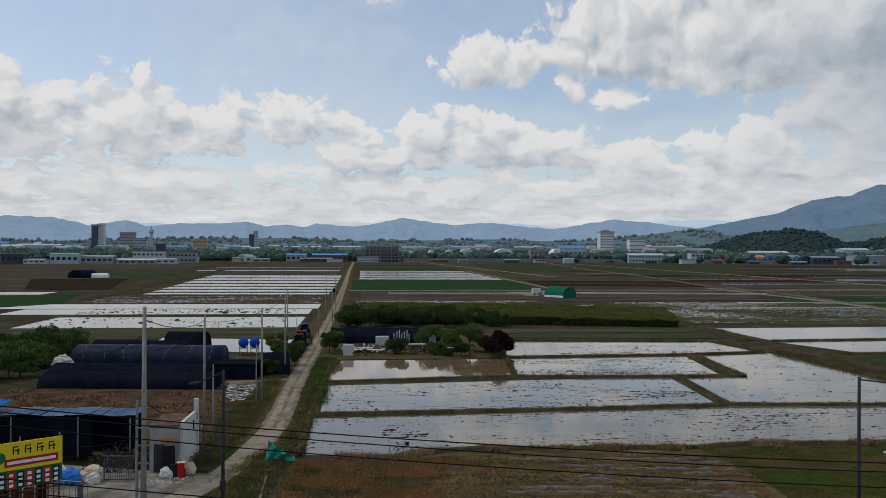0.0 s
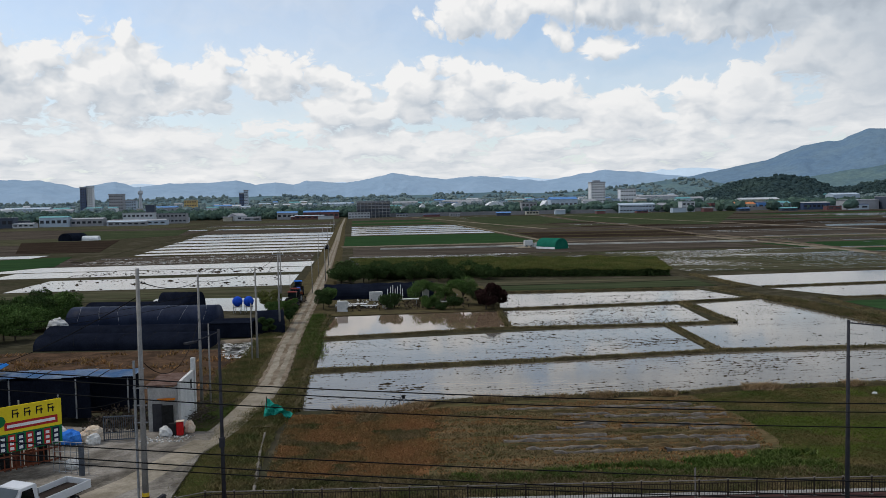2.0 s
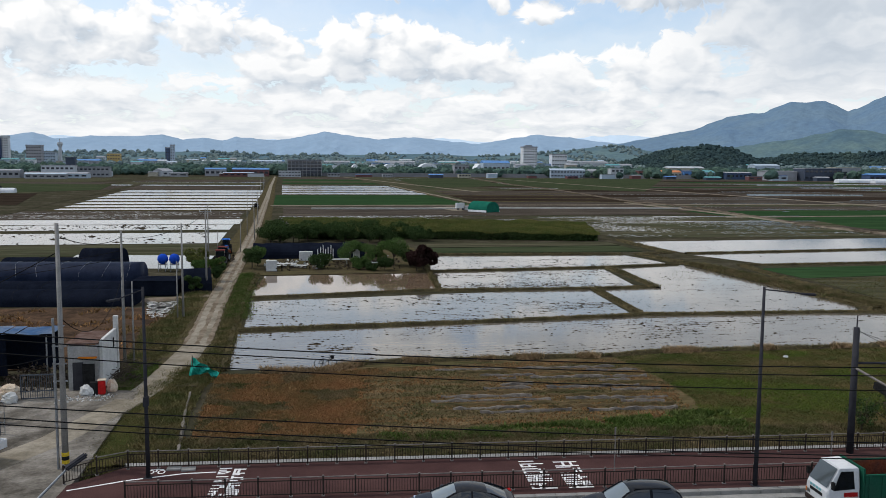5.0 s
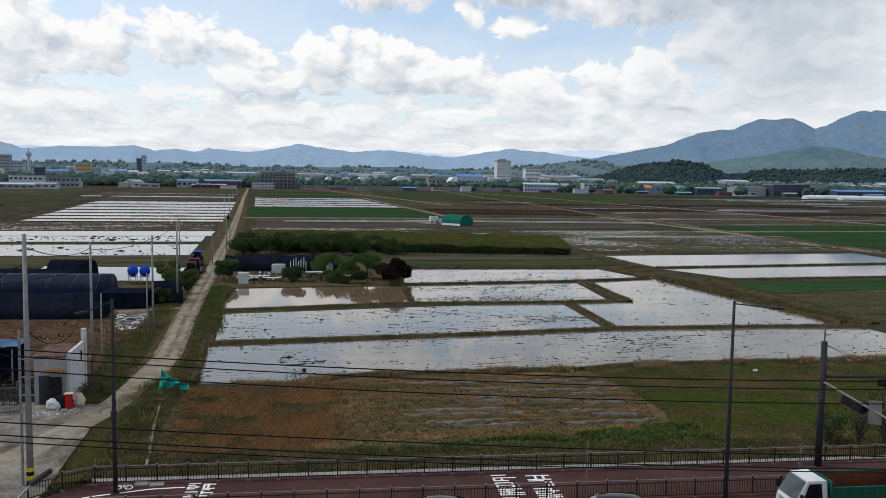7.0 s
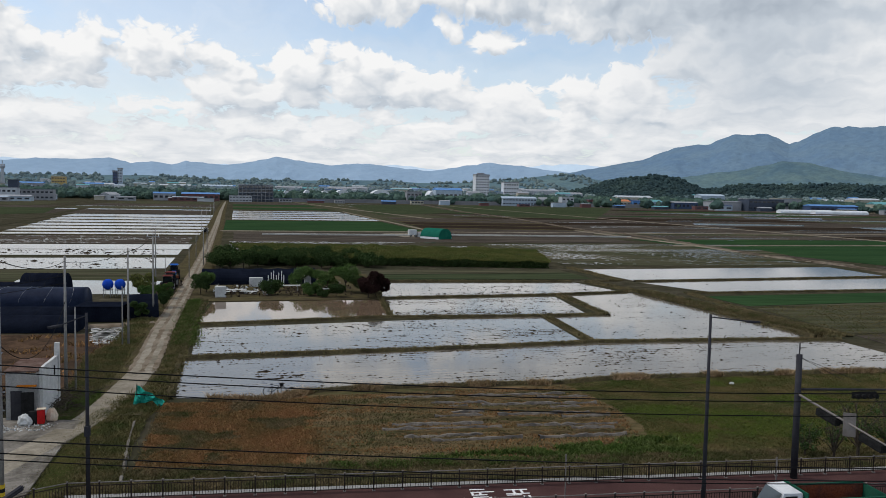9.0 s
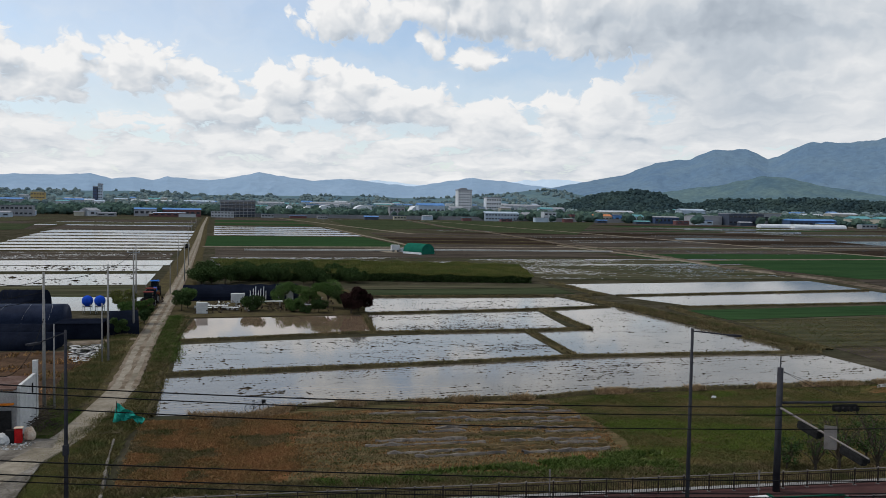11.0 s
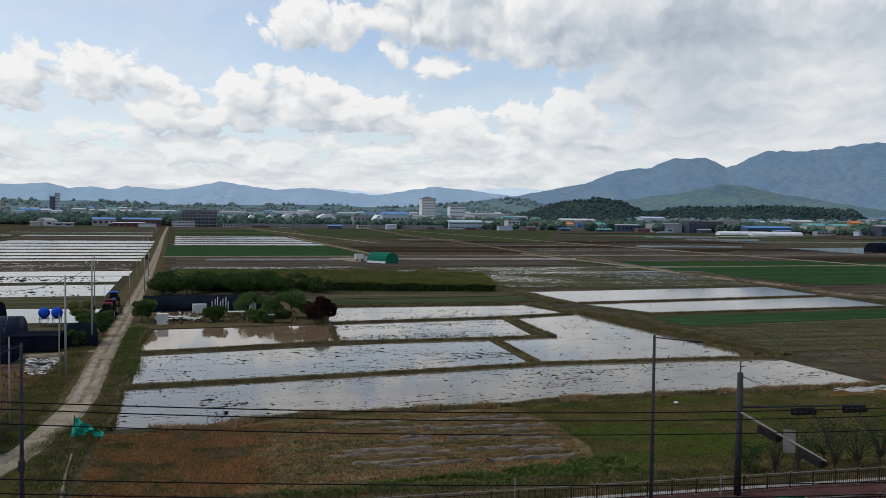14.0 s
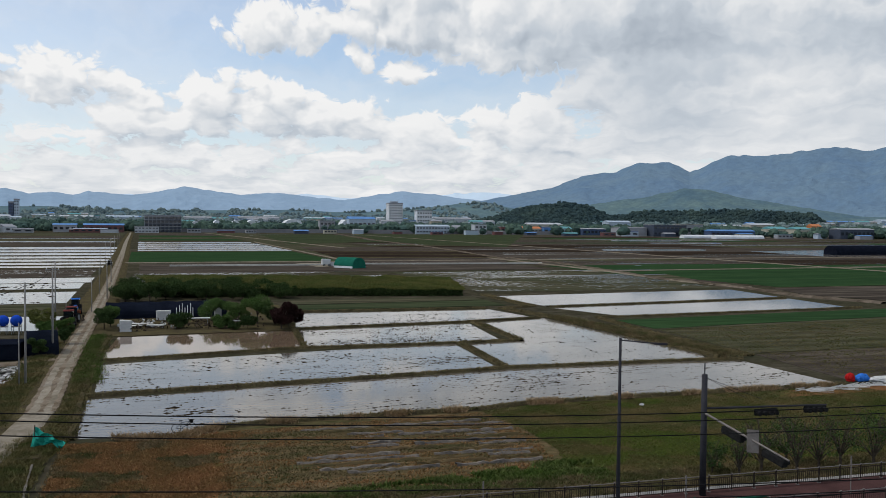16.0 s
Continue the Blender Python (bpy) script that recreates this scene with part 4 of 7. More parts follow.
P_WHITE, P_GREY, P_BLUE, P_NAVY = paint("white_wall_paint", (0.46, 0.49, 0.52)), paint("grey_sheet_wall", (0.30, 0.31, 0.33)), paint("blue_roof_sheet", (0.10, 0.24, 0.50)), paint("navy_sheet", (0.05, 0.08, 0.15))
P_ORANGE, P_RED, P_TEAL, P_DARK = paint("orange_roof_sheet", (0.55, 0.20, 0.08)), paint("dull_red_sheet", (0.15, 0.068, 0.066)), paint("teal_roof_sheet", (0.12, 0.32, 0.34)), paint("dark_slate_wall", (0.055, 0.07, 0.10))
P_CREAM, P_PALE, P_WIN, P_ROOF = paint("cream_wall", (0.40, 0.38, 0.31)), paint("pale_blue_sheet", (0.40, 0.48, 0.56)), glass_mat("dark_window_glass", (0.03, 0.035, 0.045)), paint("grey_roof_sheet", (0.20, 0.21, 0.23))
P_BRIGHT = paint("bright_white_render", (0.66, 0.68, 0.70))
P_YELLOW = paint("ochre_wall", (0.50, 0.36, 0.14))


def building(a, d, w, h, depth, wall, roof, label, gable=0.0, floors=1, bays=6, name="factory_building", category="building", band=0.32, turn=None):
    x, y = far(a, d)
    t = thing(name, label, category, x, y, 0, -LANE if turn is None else turn)
    t.rotation_euler = (0, 0, radians(5.4) if turn is None else radians(turn))
    part("wall", boxes((-w / 2, w / 2, 0, depth, 0, h)), wall, t)
    bm = bmesh.new()
    if gable:
        e = 0.5
        pts = [(-w / 2 - e, -e, h), (w / 2 + e, -e, h), (w / 2 + e, depth + e, h), (-w / 2 - e, depth + e, h), (-w / 2 - e, depth / 2, h + gable), (w / 2 + e, depth / 2, h + gable)]
        v = [bm.verts.new((p[0], p[1], p[2] + 0.05)) for p in pts]
        for f in ((0, 1, 5, 4), (2, 3, 4, 5), (0, 4, 3), (1, 2, 5), (3, 2, 1, 0)):
            bm.faces.new([v[i] for i in f])
    else:
        box(bm, -w / 2 - 0.4, w / 2 + 0.4, -0.4, depth + 0.4, h, h + max(0.5, h * 0.05))
    part("roof", bm, roof, t)
    if bays:
        fh = h / floors
        wb = bmesh.new()
        box(wb, -0.5, 0.5, -0.12, 0.05, -0.5, 0.5)
        base = None
        for f in range(floors):
            for b in range(bays):
                cx = -w / 2 + (b + 0.5) * w / bays
                if base is None:
                    base = part("window", wb, P_WIN, t)
                    o = base
                else:
                    o = new("window", base.data)
                    o.parent = t
                o.location = (cx, -0.04, (f + 0.55) * fh)
                o.scale = (w / bays * 0.62, 1, fh * band)
    return t


building(-19.5, 1010, 34, 13.5, 16, P_WHITE, P_GREY, "white two-storey workshop with a flat grey roof", floors=2, bays=7)
building(-18.75, 1040, 10, 22, 8, P_DARK, P_DARK, "dark slate stair tower of the works", floors=3, bays=0, name="tower_block")
building(-17.5, 1060, 38, 12, 14, P_GREY, P_ROOF, "long grey hall with an open upper floor", floors=2, bays=8)
building(-19.6, 985, 64, 5.0, 16, P_PALE, P_GREY, "long pale blue shed with a low roof", gable=1.6, bays=9)
building(-12.9, 1140, 19, 7.0, 16, P_WHITE, P_GREY, "white gabled farm shed", gable=3.5, bays=2, turn=60)
building(-9.9, 1180, 28, 9.5, 18, P_GREY, P_BLUE, "grey hall under a blue sheet roof", gable=2.0, bays=4)
building(-7.6, 1185, 50, 9.5, 18, P_RED, P_BLUE, "long dull red hall with a blue roof", gable=2.2, bays=7)
building(-8.4, 1150, 40, 5.0, 12, P_RED, P_PALE, "low red-fronted lean-to shed", gable=0.8, bays=5)
building(-4.0, 1200, 48, 23, 24, P_DARK, P_GREY, "dark slate factory with bands of windows", floors=4, bays=9, band=0.45)
building(-5.0, 1150, 30, 8.0, 12, P_WHITE, P_GREY, "white two-storey office with a flat roof", floors=2, bays=7)
building(6.8, 1300, 24, 18, 16, P_GREY, P_ROOF, "plain grey flat-roofed block", floors=2, bays=4)
building(9.2, 1350, 44, 22, 26, P_PALE, P_BLUE, "pale hall with a bright blue roof", gable=4, bays=6)
building(14.1, 1250, 54, 11.5, 20, P_PALE, P_PALE, "long pale blue two-storey factory", gable=2.5, floors=2, bays=11)
building(15.8, 1262, 13, 10, 14, P_GREY, P_GREY, "small grey lean-to shed", gable=3.5, bays=2)
building(17.4, 1240, 19, 14.5, 14, P_WHITE, P_GREY, "white cubic office building", floors=2, bays=3)
building(19.3, 1300, 24, 11.5, 14, P_RED, P_ROOF, "dull red flat-roofed workshop", bays=3)
building(20.8, 1290, 40, 9.5, 20, P_CREAM, P_ORANGE, "cream hall with an orange roof", gable=3, bays=7)
building(22.1, 1300, 18, 11, 16, P_BLUE, P_NAVY, "bright blue sheet-clad workshop", gable=1.5, bays=2)
building(23.3, 1290, 19, 10.0, 18, P_PALE, P_TEAL, "pale workshop with a teal roof", gable=3, bays=3)
building(25.2, 1280, 40, 9.5, 18, P_NAVY, P_GREY, "navy blue workshop row", gable=1.6, bays=6)
building(27.8, 1230, 46, 12.5, 24, P_GREY, P_ROOF, "plain grey sheet-clad warehouse", gable=1.0, bays=0)
building(30.2, 1250, 57, 16.5, 26, P_DARK, P_GREY, "dark brown hall with a wide pale roof", floors=2, bays=8)
building(31.6, 1300, 40, 18, 20, P_GREY, P_CREAM, "grey works with a cream roof", bays=4)
building(34.2, 1210, 74, 9.0, 16, P_NAVY, P_BLUE, "very long navy shed with a blue roof", gable=2.2, bays=10)
building(37.0, 1300, 31, 12.5, 20, P_CREAM, P_TEAL, "cream hall with a green-grey roof", gable=3.5, bays=4)
building(38.4, 1300, 27, 12.5, 20, P_CREAM, P_TEAL, "cream hall with a green-grey roof", gable=3.2, bays=4)
building(39.2, 1480, 18, 17, 14, P_ORANGE, P_ORANGE, "cream house under orange roof", gable=4, bays=2)
building(41.5, 1250, 60, 13, 20, P_DARK, P_GREY, "dark workshops along the town edge", gable=2, bays=8)
building(11.5, 1750, 30, 56, 22, P_BRIGHT, P_GREY, "white ten-storey office tower with window bands", floors=10, bays=5, name="office_tower", band=0.38)
building(11.4, 1758, 13, 59, 10, P_BRIGHT, P_GREY, "white rooftop plant block of the tower", bays=0, name="office_tower")
building(13.5, 1800, 34, 42, 20, P_BRIGHT, P_GREY, "white five-storey office block", floors=5, bays=6, name="office_block")
building(-22.75, 1900, 11, 66, 14, P_NAVY, P_GREY, "slim dark glass high-rise half", floors=12, bays=2, name="apartment_tower")
building(-22.35, 1902, 12, 68, 14, P_BRIGHT, P_WHITE, "slim white high-rise half", floors=14, bays=3, name="apartment_tower", band=0.5)
building(-20.8, 1950, 30, 52, 20, P_GREY, P_GREY, "grey concrete apartment block", floors=8, bays=6, name="apartment_block")
building(-20.0, 2050, 30, 40, 20, P_PALE, P_GREY, "pale blue-grey apartment block", floors=6, bays=6, name="apartment_block")
building(-12.9, 2100, 10, 54, 12, P_NAVY, P_GREY, "dark half of a twin tower", floors=8, bays=2, name="apartment_tower")
building(-12.6, 2100, 10, 60, 12, P_PALE, P_GREY, "pale half of a twin tower", floors=9, bays=2, name="apartment_tower")
building(-16.2, 2000, 28, 38, 16, P_YELLOW, P_CREAM, "ochre yellow apartment block", floors=5, bays=5, name="apartment_block")
building(-24.5, 1000, 30, 10.5, 14, P_PALE, P_TEAL, "pale blue gabled workshop", gable=1.5, bays=5)
building(-22.9, 1000, 46, 8.0, 16, P_GREY, P_GREY, "long grey saw-roofed warehouse", gable=1.5, bays=8)
building(-20.2, 955, 40, 4.6, 10, P_GREY, P_PALE, "long low grey shed", gable=1.2, bays=6)
building(-27.4, 1000, 24, 11, 14, P_DARK, P_GREY, "dark grey flat-roofed workshop", bays=4)
building(-26.2, 990, 22, 4.6, 12, P_WHITE, P_GREY, "low white gabled shed", gable=1, bays=4)
building(-30.5, 1020, 40, 8, 14, P_GREY, P_BLUE, "grey shed with a blue roof", gable=1.6, bays=5)
for k, (a, d, w, h) in enumerate([(2.2, 2000, 95, 32), (-9.5, 2050, 90, 30), (-6.5, 2050, 70, 31), (-14, 2050, 60, 30), (15.5, 1900, 89, 34), (21.9, 1500, 67, 20), (26.9, 1600, 49, 27), (41.2, 2300, 150, 36), (-1.8, 1950, 60, 30), (6.2, 2050, 70, 32),
                                  (-26, 1900, 90, 30), (-28.5, 1850, 60, 34), (17.6, 1700, 50, 26), (36.0, 1750, 60, 24), (43.5, 2200, 80, 40), (-17.8, 1900, 50, 28), (-24.3, 1800, 60, 24)]):
    building(a, d, w, h * 0.80, 24, (P_WHITE, P_CREAM, P_PALE, P_GREY)[k % 4], (P_GREY, P_WHITE, P_PALE, P_BLUE)[k % 4], "long pale factory among the trees", gable=3, bays=9)
rk = random.Random(31)
for k in range(34):
    a = -33 + k * 2.35 + rk.uniform(-0.6, 0.6)
    building(a, 1120 + (a + 33) * 1.3 + rk.uniform(-25, 25), rk.uniform(9, 26), rk.uniform(3.2, 6.5), 9, rk.choice((P_GREY, P_DARK, P_PALE, P_RED, P_CREAM, P_WHITE)), rk.choice((P_ROOF, P_GREY, P_BLUE, P_NAVY, P_TEAL, P_ROOF)), "low shed among the works at the plain's edge", gable=rk.choice((0.0, 1.0, 1.5)), bays=rk.choice((0, 2, 4)))
for k in range(90):
    a, d = -34 + k * 0.90 + rk.uniform(-0.4, 0.4), rk.choice((1650, 1850, 2050, 2300, 2550)) + rk.uniform(-60, 60)
    building(a, d, rk.uniform(14, 46), (d - 1330) * 0.018 + rk.uniform(9, 15), 14, rk.choice((P_WHITE, P_PALE, P_BRIGHT, P_CREAM, P_WHITE)), rk.choice((P_GREY, P_PALE, P_WHITE, P_TEAL, P_BLUE)), "pale house or hall among the town's trees", gable=rk.choice((0.0, 2.0, 3.0)), bays=0, name="town_building")
x, y = far(-4.0, 1199.4)
t = thing("facade_frame", "pale slabs and columns across the dark factory's front", "facade", x, y, 0)
t.rotation_euler = (0, 0, radians(5.4))
for k in range(5):
    part("slab", boxes((-24.4, 24.4, -0.9, -0.1, 3.2 + k * 4.6, 4.0 + k * 4.6)), P_GREY, t)
for k in range(10):
    part("column", boxes((-24.2 + k * 5.3, -23.6 + k * 5.3, -0.8, -0.15, 0, 22.4)), P_GREY, t)
M_FILMWHITE = mat("white_greenhouse_film", (0.55, 0.58, 0.60), (0.68, 0.70, 0.72), size=8, fine=1, contrast=0.1, rough=0.5, bump=0)


def vault(length, radius, height, sides=12, ribs=0):
    """A tunnel roof along x, standing on the ground, with closed ends."""
    bm = bmesh.new()
    n = max(2, int(length / 1.5))
    rows = []
    for i in range(n + 1):
        x = -length / 2 + length * i / n
        sag = 0.97 + 0.03 * math.cos(i * math.pi) if ribs else 1.0
        rows.append([bm.verts.new((x, -radius * math.cos(math.pi * k / sides), height * sag * math.sin(math.pi * k / sides) ** 0.8)) for k in range(sides + 1)])
    for p, q in zip(rows, rows[1:]):
        for k in range(sides):
            bm.faces.new((p[k], q[k], q[k + 1], p[k + 1]))
    bm.faces.new(rows[0])
    bm.faces.new(rows[-1][::-1])
    bmesh.ops.recalc_face_normals(bm, faces=bm.faces)
    return bm


for a, d, w, h in ((-0.6, 1400, 14, 18), (0.6, 1410, 16, 17.5), (1.8, 1400, 30, 19.5), (4.4, 1420, 39, 21), (8.0, 1380, 21, 20.5), (-2.0, 1420, 16, 16)):
    x, y = far(a, d)
    t = thing("vaulted_hall", "white arched hall at the town's edge", "hall", x, y, 0, 5.4, group="white vaulted halls")
    part("shell", vault(30, w / 2, h), M_FILMWHITE, t).rotation_euler = (0, 0, radians(90))
for a, d in ((32.5, 1120), (34.5, 1110)):
    x, y = far(a, d)
    t = thing("plastic_greenhouse", "long low white film greenhouse", "greenhouse", x, y, 0, 5.4, group="white greenhouses")
    part("cover", vault(75, 5, 4.5), M_FILMWHITE, t)
x, y = far(42.2, 545)
t = thing("shade_tunnel", "long black shade-cloth tunnel in the far paddies", "greenhouse", x, y, 0, 5.4)
part("cover", vault(60, 5, 5.5), M_SHADE, t)
x, y = far(-23.4, 505)
t = thing("shade_tunnel", "black tunnel shed in the far fields", "greenhouse", x, y, 0, 70)
part("cover", vault(12, 5, 4.4), M_SHADE, t)
t = thing("plastic_greenhouse", "short white film shed beside the black one", "greenhouse", x + 9, y + 2, 0, 5.4)
part("cover", vault(9, 2.5, 2.6), M_FILMWHITE, t)
tagged(part("levee_wall", ribbon([far(-5.0, 1212), far(4, 1238), far(17, 1272), far(32, 1340), far(46, 1500)], 6, 0, 5.5, shoulder=3, wobble=0.06, step=30), paint("weathered_dark_concrete", (0.11, 0.115, 0.125))), "long grey embankment wall at the plain's edge", "embankment", kind="structure")

x, y = far(-19.3, 2000)
t = thing("water_tower", "slender white tower with a round head", "tower", x, y, 0)
part("shaft", tubes(((0, 0, 0), (0, 0, 52), 4.5, 3.2), sides=14), P_WHITE, t)
part("head", tubes(((0, 0, 52), (0, 0, 57), 3.6, 6.0), ((0, 0, 57), (0, 0, 62), 6.0, 5.0), sides=14), P_WHITE, t)
part("mast", tubes(((0, 0, 62), (0, 0, 70), 0.8)), P_GREY, t)

# ---- utility poles, lamps, wires ----
def utility_pole(x, y, h, label, stripes=False, arms=1, z=0.2):
    t = thing("utility_pole", label, "utility pole", x, y, z, group="utility poles")
    part("pole", tubes(((0, 0, -0.3), (0, 0, h), h * 0.0135, h * 0.0075), sides=12), M_CONC, t, smooth=True)
    for k in range(arms):
        zz = h - 0.35 - 0.9 * k
        part("crossarm", boxes((-0.75, 0.75, -0.04, 0.04, zz - 0.04, zz + 0.04)), M_STEEL, t)
        for s in (-0.65, 0.0, 0.65):
            part("insulator", tubes(((s, 0, zz + 0.04), (s, 0, zz + 0.24), 0.05, 0.03)), M_WHITE, t)
    if stripes:
        part("conduit", tubes(((-0.34, -0.05, -0.2), (-0.34, -0.05, h * 0.62), 0.07)), M_STEEL, t)
        for k in range(4):
            part("guard_stripe", tubes(((0, 0, 0.08 + k * 0.2), (0, 0, 0.27 + k * 0.2), h * 0.0137 + 0.012 + 0.002 * (k % 2)), sides=12), M_YELLOWBLACK if k % 2 else M_BLACK, t)
        for k in range(3):
            part("bracket", boxes((-0.45, 0.25, -0.03, 0.03, h * 0.36 + k * 0.9, h * 0.36 + k * 0.9 + 0.06)), M_STEEL, t)
    return t


utility_pole(-15.2, 42.5, 12.6, "tall grey concrete pole with striped guard at the yard", stripes=True, arms=0, z=0.45)
utility_pole(-19.0, 66.7, 10.5, "grey concrete pole with cables beside the lane", arms=0)
utility_pole(-18.2, 66.4, 6.6, "short bare grey pole beside the taller one", arms=0)
utility_pole(-18.5, 85.9, 9.8, "slim grey concrete pole beside the lane", arms=0)
utility_pole(-19.0, 85.6, 6.0, "short leaning grey pole beside the lane", arms=0)
for x, y, h in ((-19.6, 104.7, 10.3), (-24.1, 130.7, 9.6), (-24.7, 142.5, 4.6), (-22.2, 151.6, 5.8), (-23.0, 176.6, 8.1), (-26.0, 187.7, 5.7), (-28.1, 223.1, 8.2), (-36.0, 262, 8), (-42, 318, 8), (-48, 380, 8), (-55.0, 450, 8), (-64, 540, 8), (-75, 640, 8)):
    utility_pole(x, y, h, "grey pole in the row along the lane", arms=1 if h > 9.9 else 0)


def lamp_post(x, y, h, arm, label, z=0.6, boxed=True):
    t = thing("street_lamp", label, "street lamp", x, y, z, group="street lamps")
    part("pole", tubes(((0, 0, 0), (0, 0, h), 0.11, 0.065), sides=12), M_DARKSTEEL, t, smooth=True)
    part("base_plate", boxes((-0.2, 0.2, -0.2, 0.2, 0, 0.03)), M_DARKSTEEL, t)
    if boxed:
        part("control_box", boxes((-0.12, 0.12, -0.16, 0.1, h * 0.38, h * 0.38 + 0.5), bevel=0.02), M_DARKSTEEL, t)
    part("arm", tubes(((0, 0, h - 0.12), (arm[0], arm[1], h - 0.12 + arm[2]), 0.03)), M_DARKSTEEL, t)
    bm = bmesh.new()
    d = Vector((arm[0], arm[1], 0)).normalized()
    m = Matrix.Translation((arm[0], arm[1], h - 0.14 + arm[2])) @ d.to_track_quat("X", "Z").to_matrix().to_4x4()
    box(bm, -0.05, 0.62, -0.13, 0.13, -0.05, 0.05, bevel=0.03, m=m)
    part("lamp_head", bm, M_DARKSTEEL, t)
    return t


lamp_post(-10.6, 40.5, 9.5, (-0.8, -1.3, -0.25), "dark steel street lamp by the cycle path")
lamp_post(19.0, 37.2, 9.8, (1.5, -0.7, -0.1), "tall dark steel street lamp by the kerb", boxed=False)
t = thing("street_lamp", "dark street lamp head leaning over the corner", "street lamp", -12.0, 29.2, 0.45)
part("pole", tubes(((0, 0, 0), (0, 0, 3.2), 0.08, 0.06), ((0, 0, 3.2), (1.3, 0.7, 4.55), 0.055, 0.045)), M_STEEL, t)
bm = bmesh.new()
box(bm, -0.1, 0.75, -0.16, 0.16, -0.07, 0.07, bevel=0.05, m=Matrix.Translation((1.35, 0.75, 4.62)) @ pose(0, 0, 0, 0, -30, 28))
part("lamp_head", bm, M_DARKSTEEL, t)

# signal mast
t = thing("signal_mast", "dark steel traffic signal mast with two long arms", "traffic signal", 26.4, 41.3, 0.6)
part("pole", tubes(((0, 0, 0), (0, 0, 6.95), 0.19, 0.16), sides=14), M_DARKSTEEL, t, smooth=True)
part("spike", tubes(((0, 0, 6.95), (0, 0, 7.6), 0.035)), M_DARKSTEEL, t)
part("arm", tubes(((0, 0, 5.0), (8.3, 0.1, 4.8), 0.07, 0.05)), M_DARKSTEEL, t)
part("arm", tubes(((0, 0, 4.75), (0.9, -6.2, 3.68), 0.07, 0.045)), M_RAILTOP, t)
for k, (bx, by) in enumerate(((3.3, 0.02), (6.7, 0.06))):
    s = part("signal_head", boxes((bx, bx + 1.5, by - 0.14, by + 0.06, 4.42, 4.80), bevel=0.04), M_BLACK, t)
    for j in range(4):
        part("visor", tubes(((bx + 0.2 + j * 0.37, by - 0.12, 4.6), (bx + 0.2 + j * 0.37, by - 0.34, 4.58), 0.15)), M_BLACK, s)
d = Vector((0.9, -6.2, -1.07)).normalized()
for k in (0.38, 0.87):
    c = Vector((0, 0, 4.48)) + d * (k * 6.2)
    bm = bmesh.new()
    box(bm, -0.18, 0.18, -0.75, 0.75, -0.2, 0.2, bevel=0.04, m=Matrix.Translation(c) @ pose(0, 0, 0, 9.7, 0, 8))
    s = part("signal_head", bm, M_BLACK, t)
    for j in range(4):
        e = c + d * (-0.55 + j * 0.37)
        part("visor", tubes((e, e + Vector((0.34, 0.04, -0.02)), 0.15)), M_BLACK, s)
bm = bmesh.new()
box(bm, -0.03, 0.03, -0.3, 0.3, -0.45, 0.75, bevel=0.01, m=Matrix.Translation(Vector((0, 0, 4.55)) + d * 3.85) @ pose(0, 0, 0, 0, 6, 60))
part("sign_plate", bm, M_RAILTOP, t, "pale grey back of a sign plate")
for e in ((1.6, -1.0, 5.2), (2.6, -0.6, 5.0)):
    part("stay", tubes(((0, 0, 6.8), (e[0] * 1.3, e[1], e[2] + 0.5), 0.012)), M_DARKSTEEL, t)


def wire(p, q, sag, r, label, name="power_cable"):
    n = 40
    pts = [(p[0] + (q[0] - p[0]) * k / n, p[1] + (q[1] - p[1]) * k / n, p[2] + (q[2] - p[2]) * k / n - sag * 4 * (k / n) * (1 - k / n)) for k in range(n + 1)]
    cu = bpy.data.curves.new(name, "CURVE")
    cu.dimensions, cu.bevel_depth, cu.bevel_resolution = "3D", r, 1
    sp = cu.splines.new("POLY")
    sp.points.add(n)
    for a, b in zip(sp.points, pts):
        a.co = (*b, 1)
    cu.materials.append(M_WIRE)
    return tagged(new(name, cu), label, "cable", group="overhead cables")


# the near bundle along the street: x, height at three places, in one upright plane each
def street_wire(depth, a, b, c, r):
    """A cable along the street at the distance `depth` through three heights at x = -17, 13 and 33."""
    co = np.polyfit([-17.6, 13.5, 33.3], [a, b, c], 2)
    k = depth / 36.0
    h = lambda x: EYE_HEIGHT - (EYE_HEIGHT - np.polyval(co, x)) * k
    x0, x1 = -30.0, 44.0
    mid = (x0 + x1) / 2
    sag = (h(x0) + h(x1)) / 2 - h(mid)
    wire((x0 * k, depth, h(x0)), (x1 * k, depth, h(x1)), sag, r, "black overhead cable along the street")


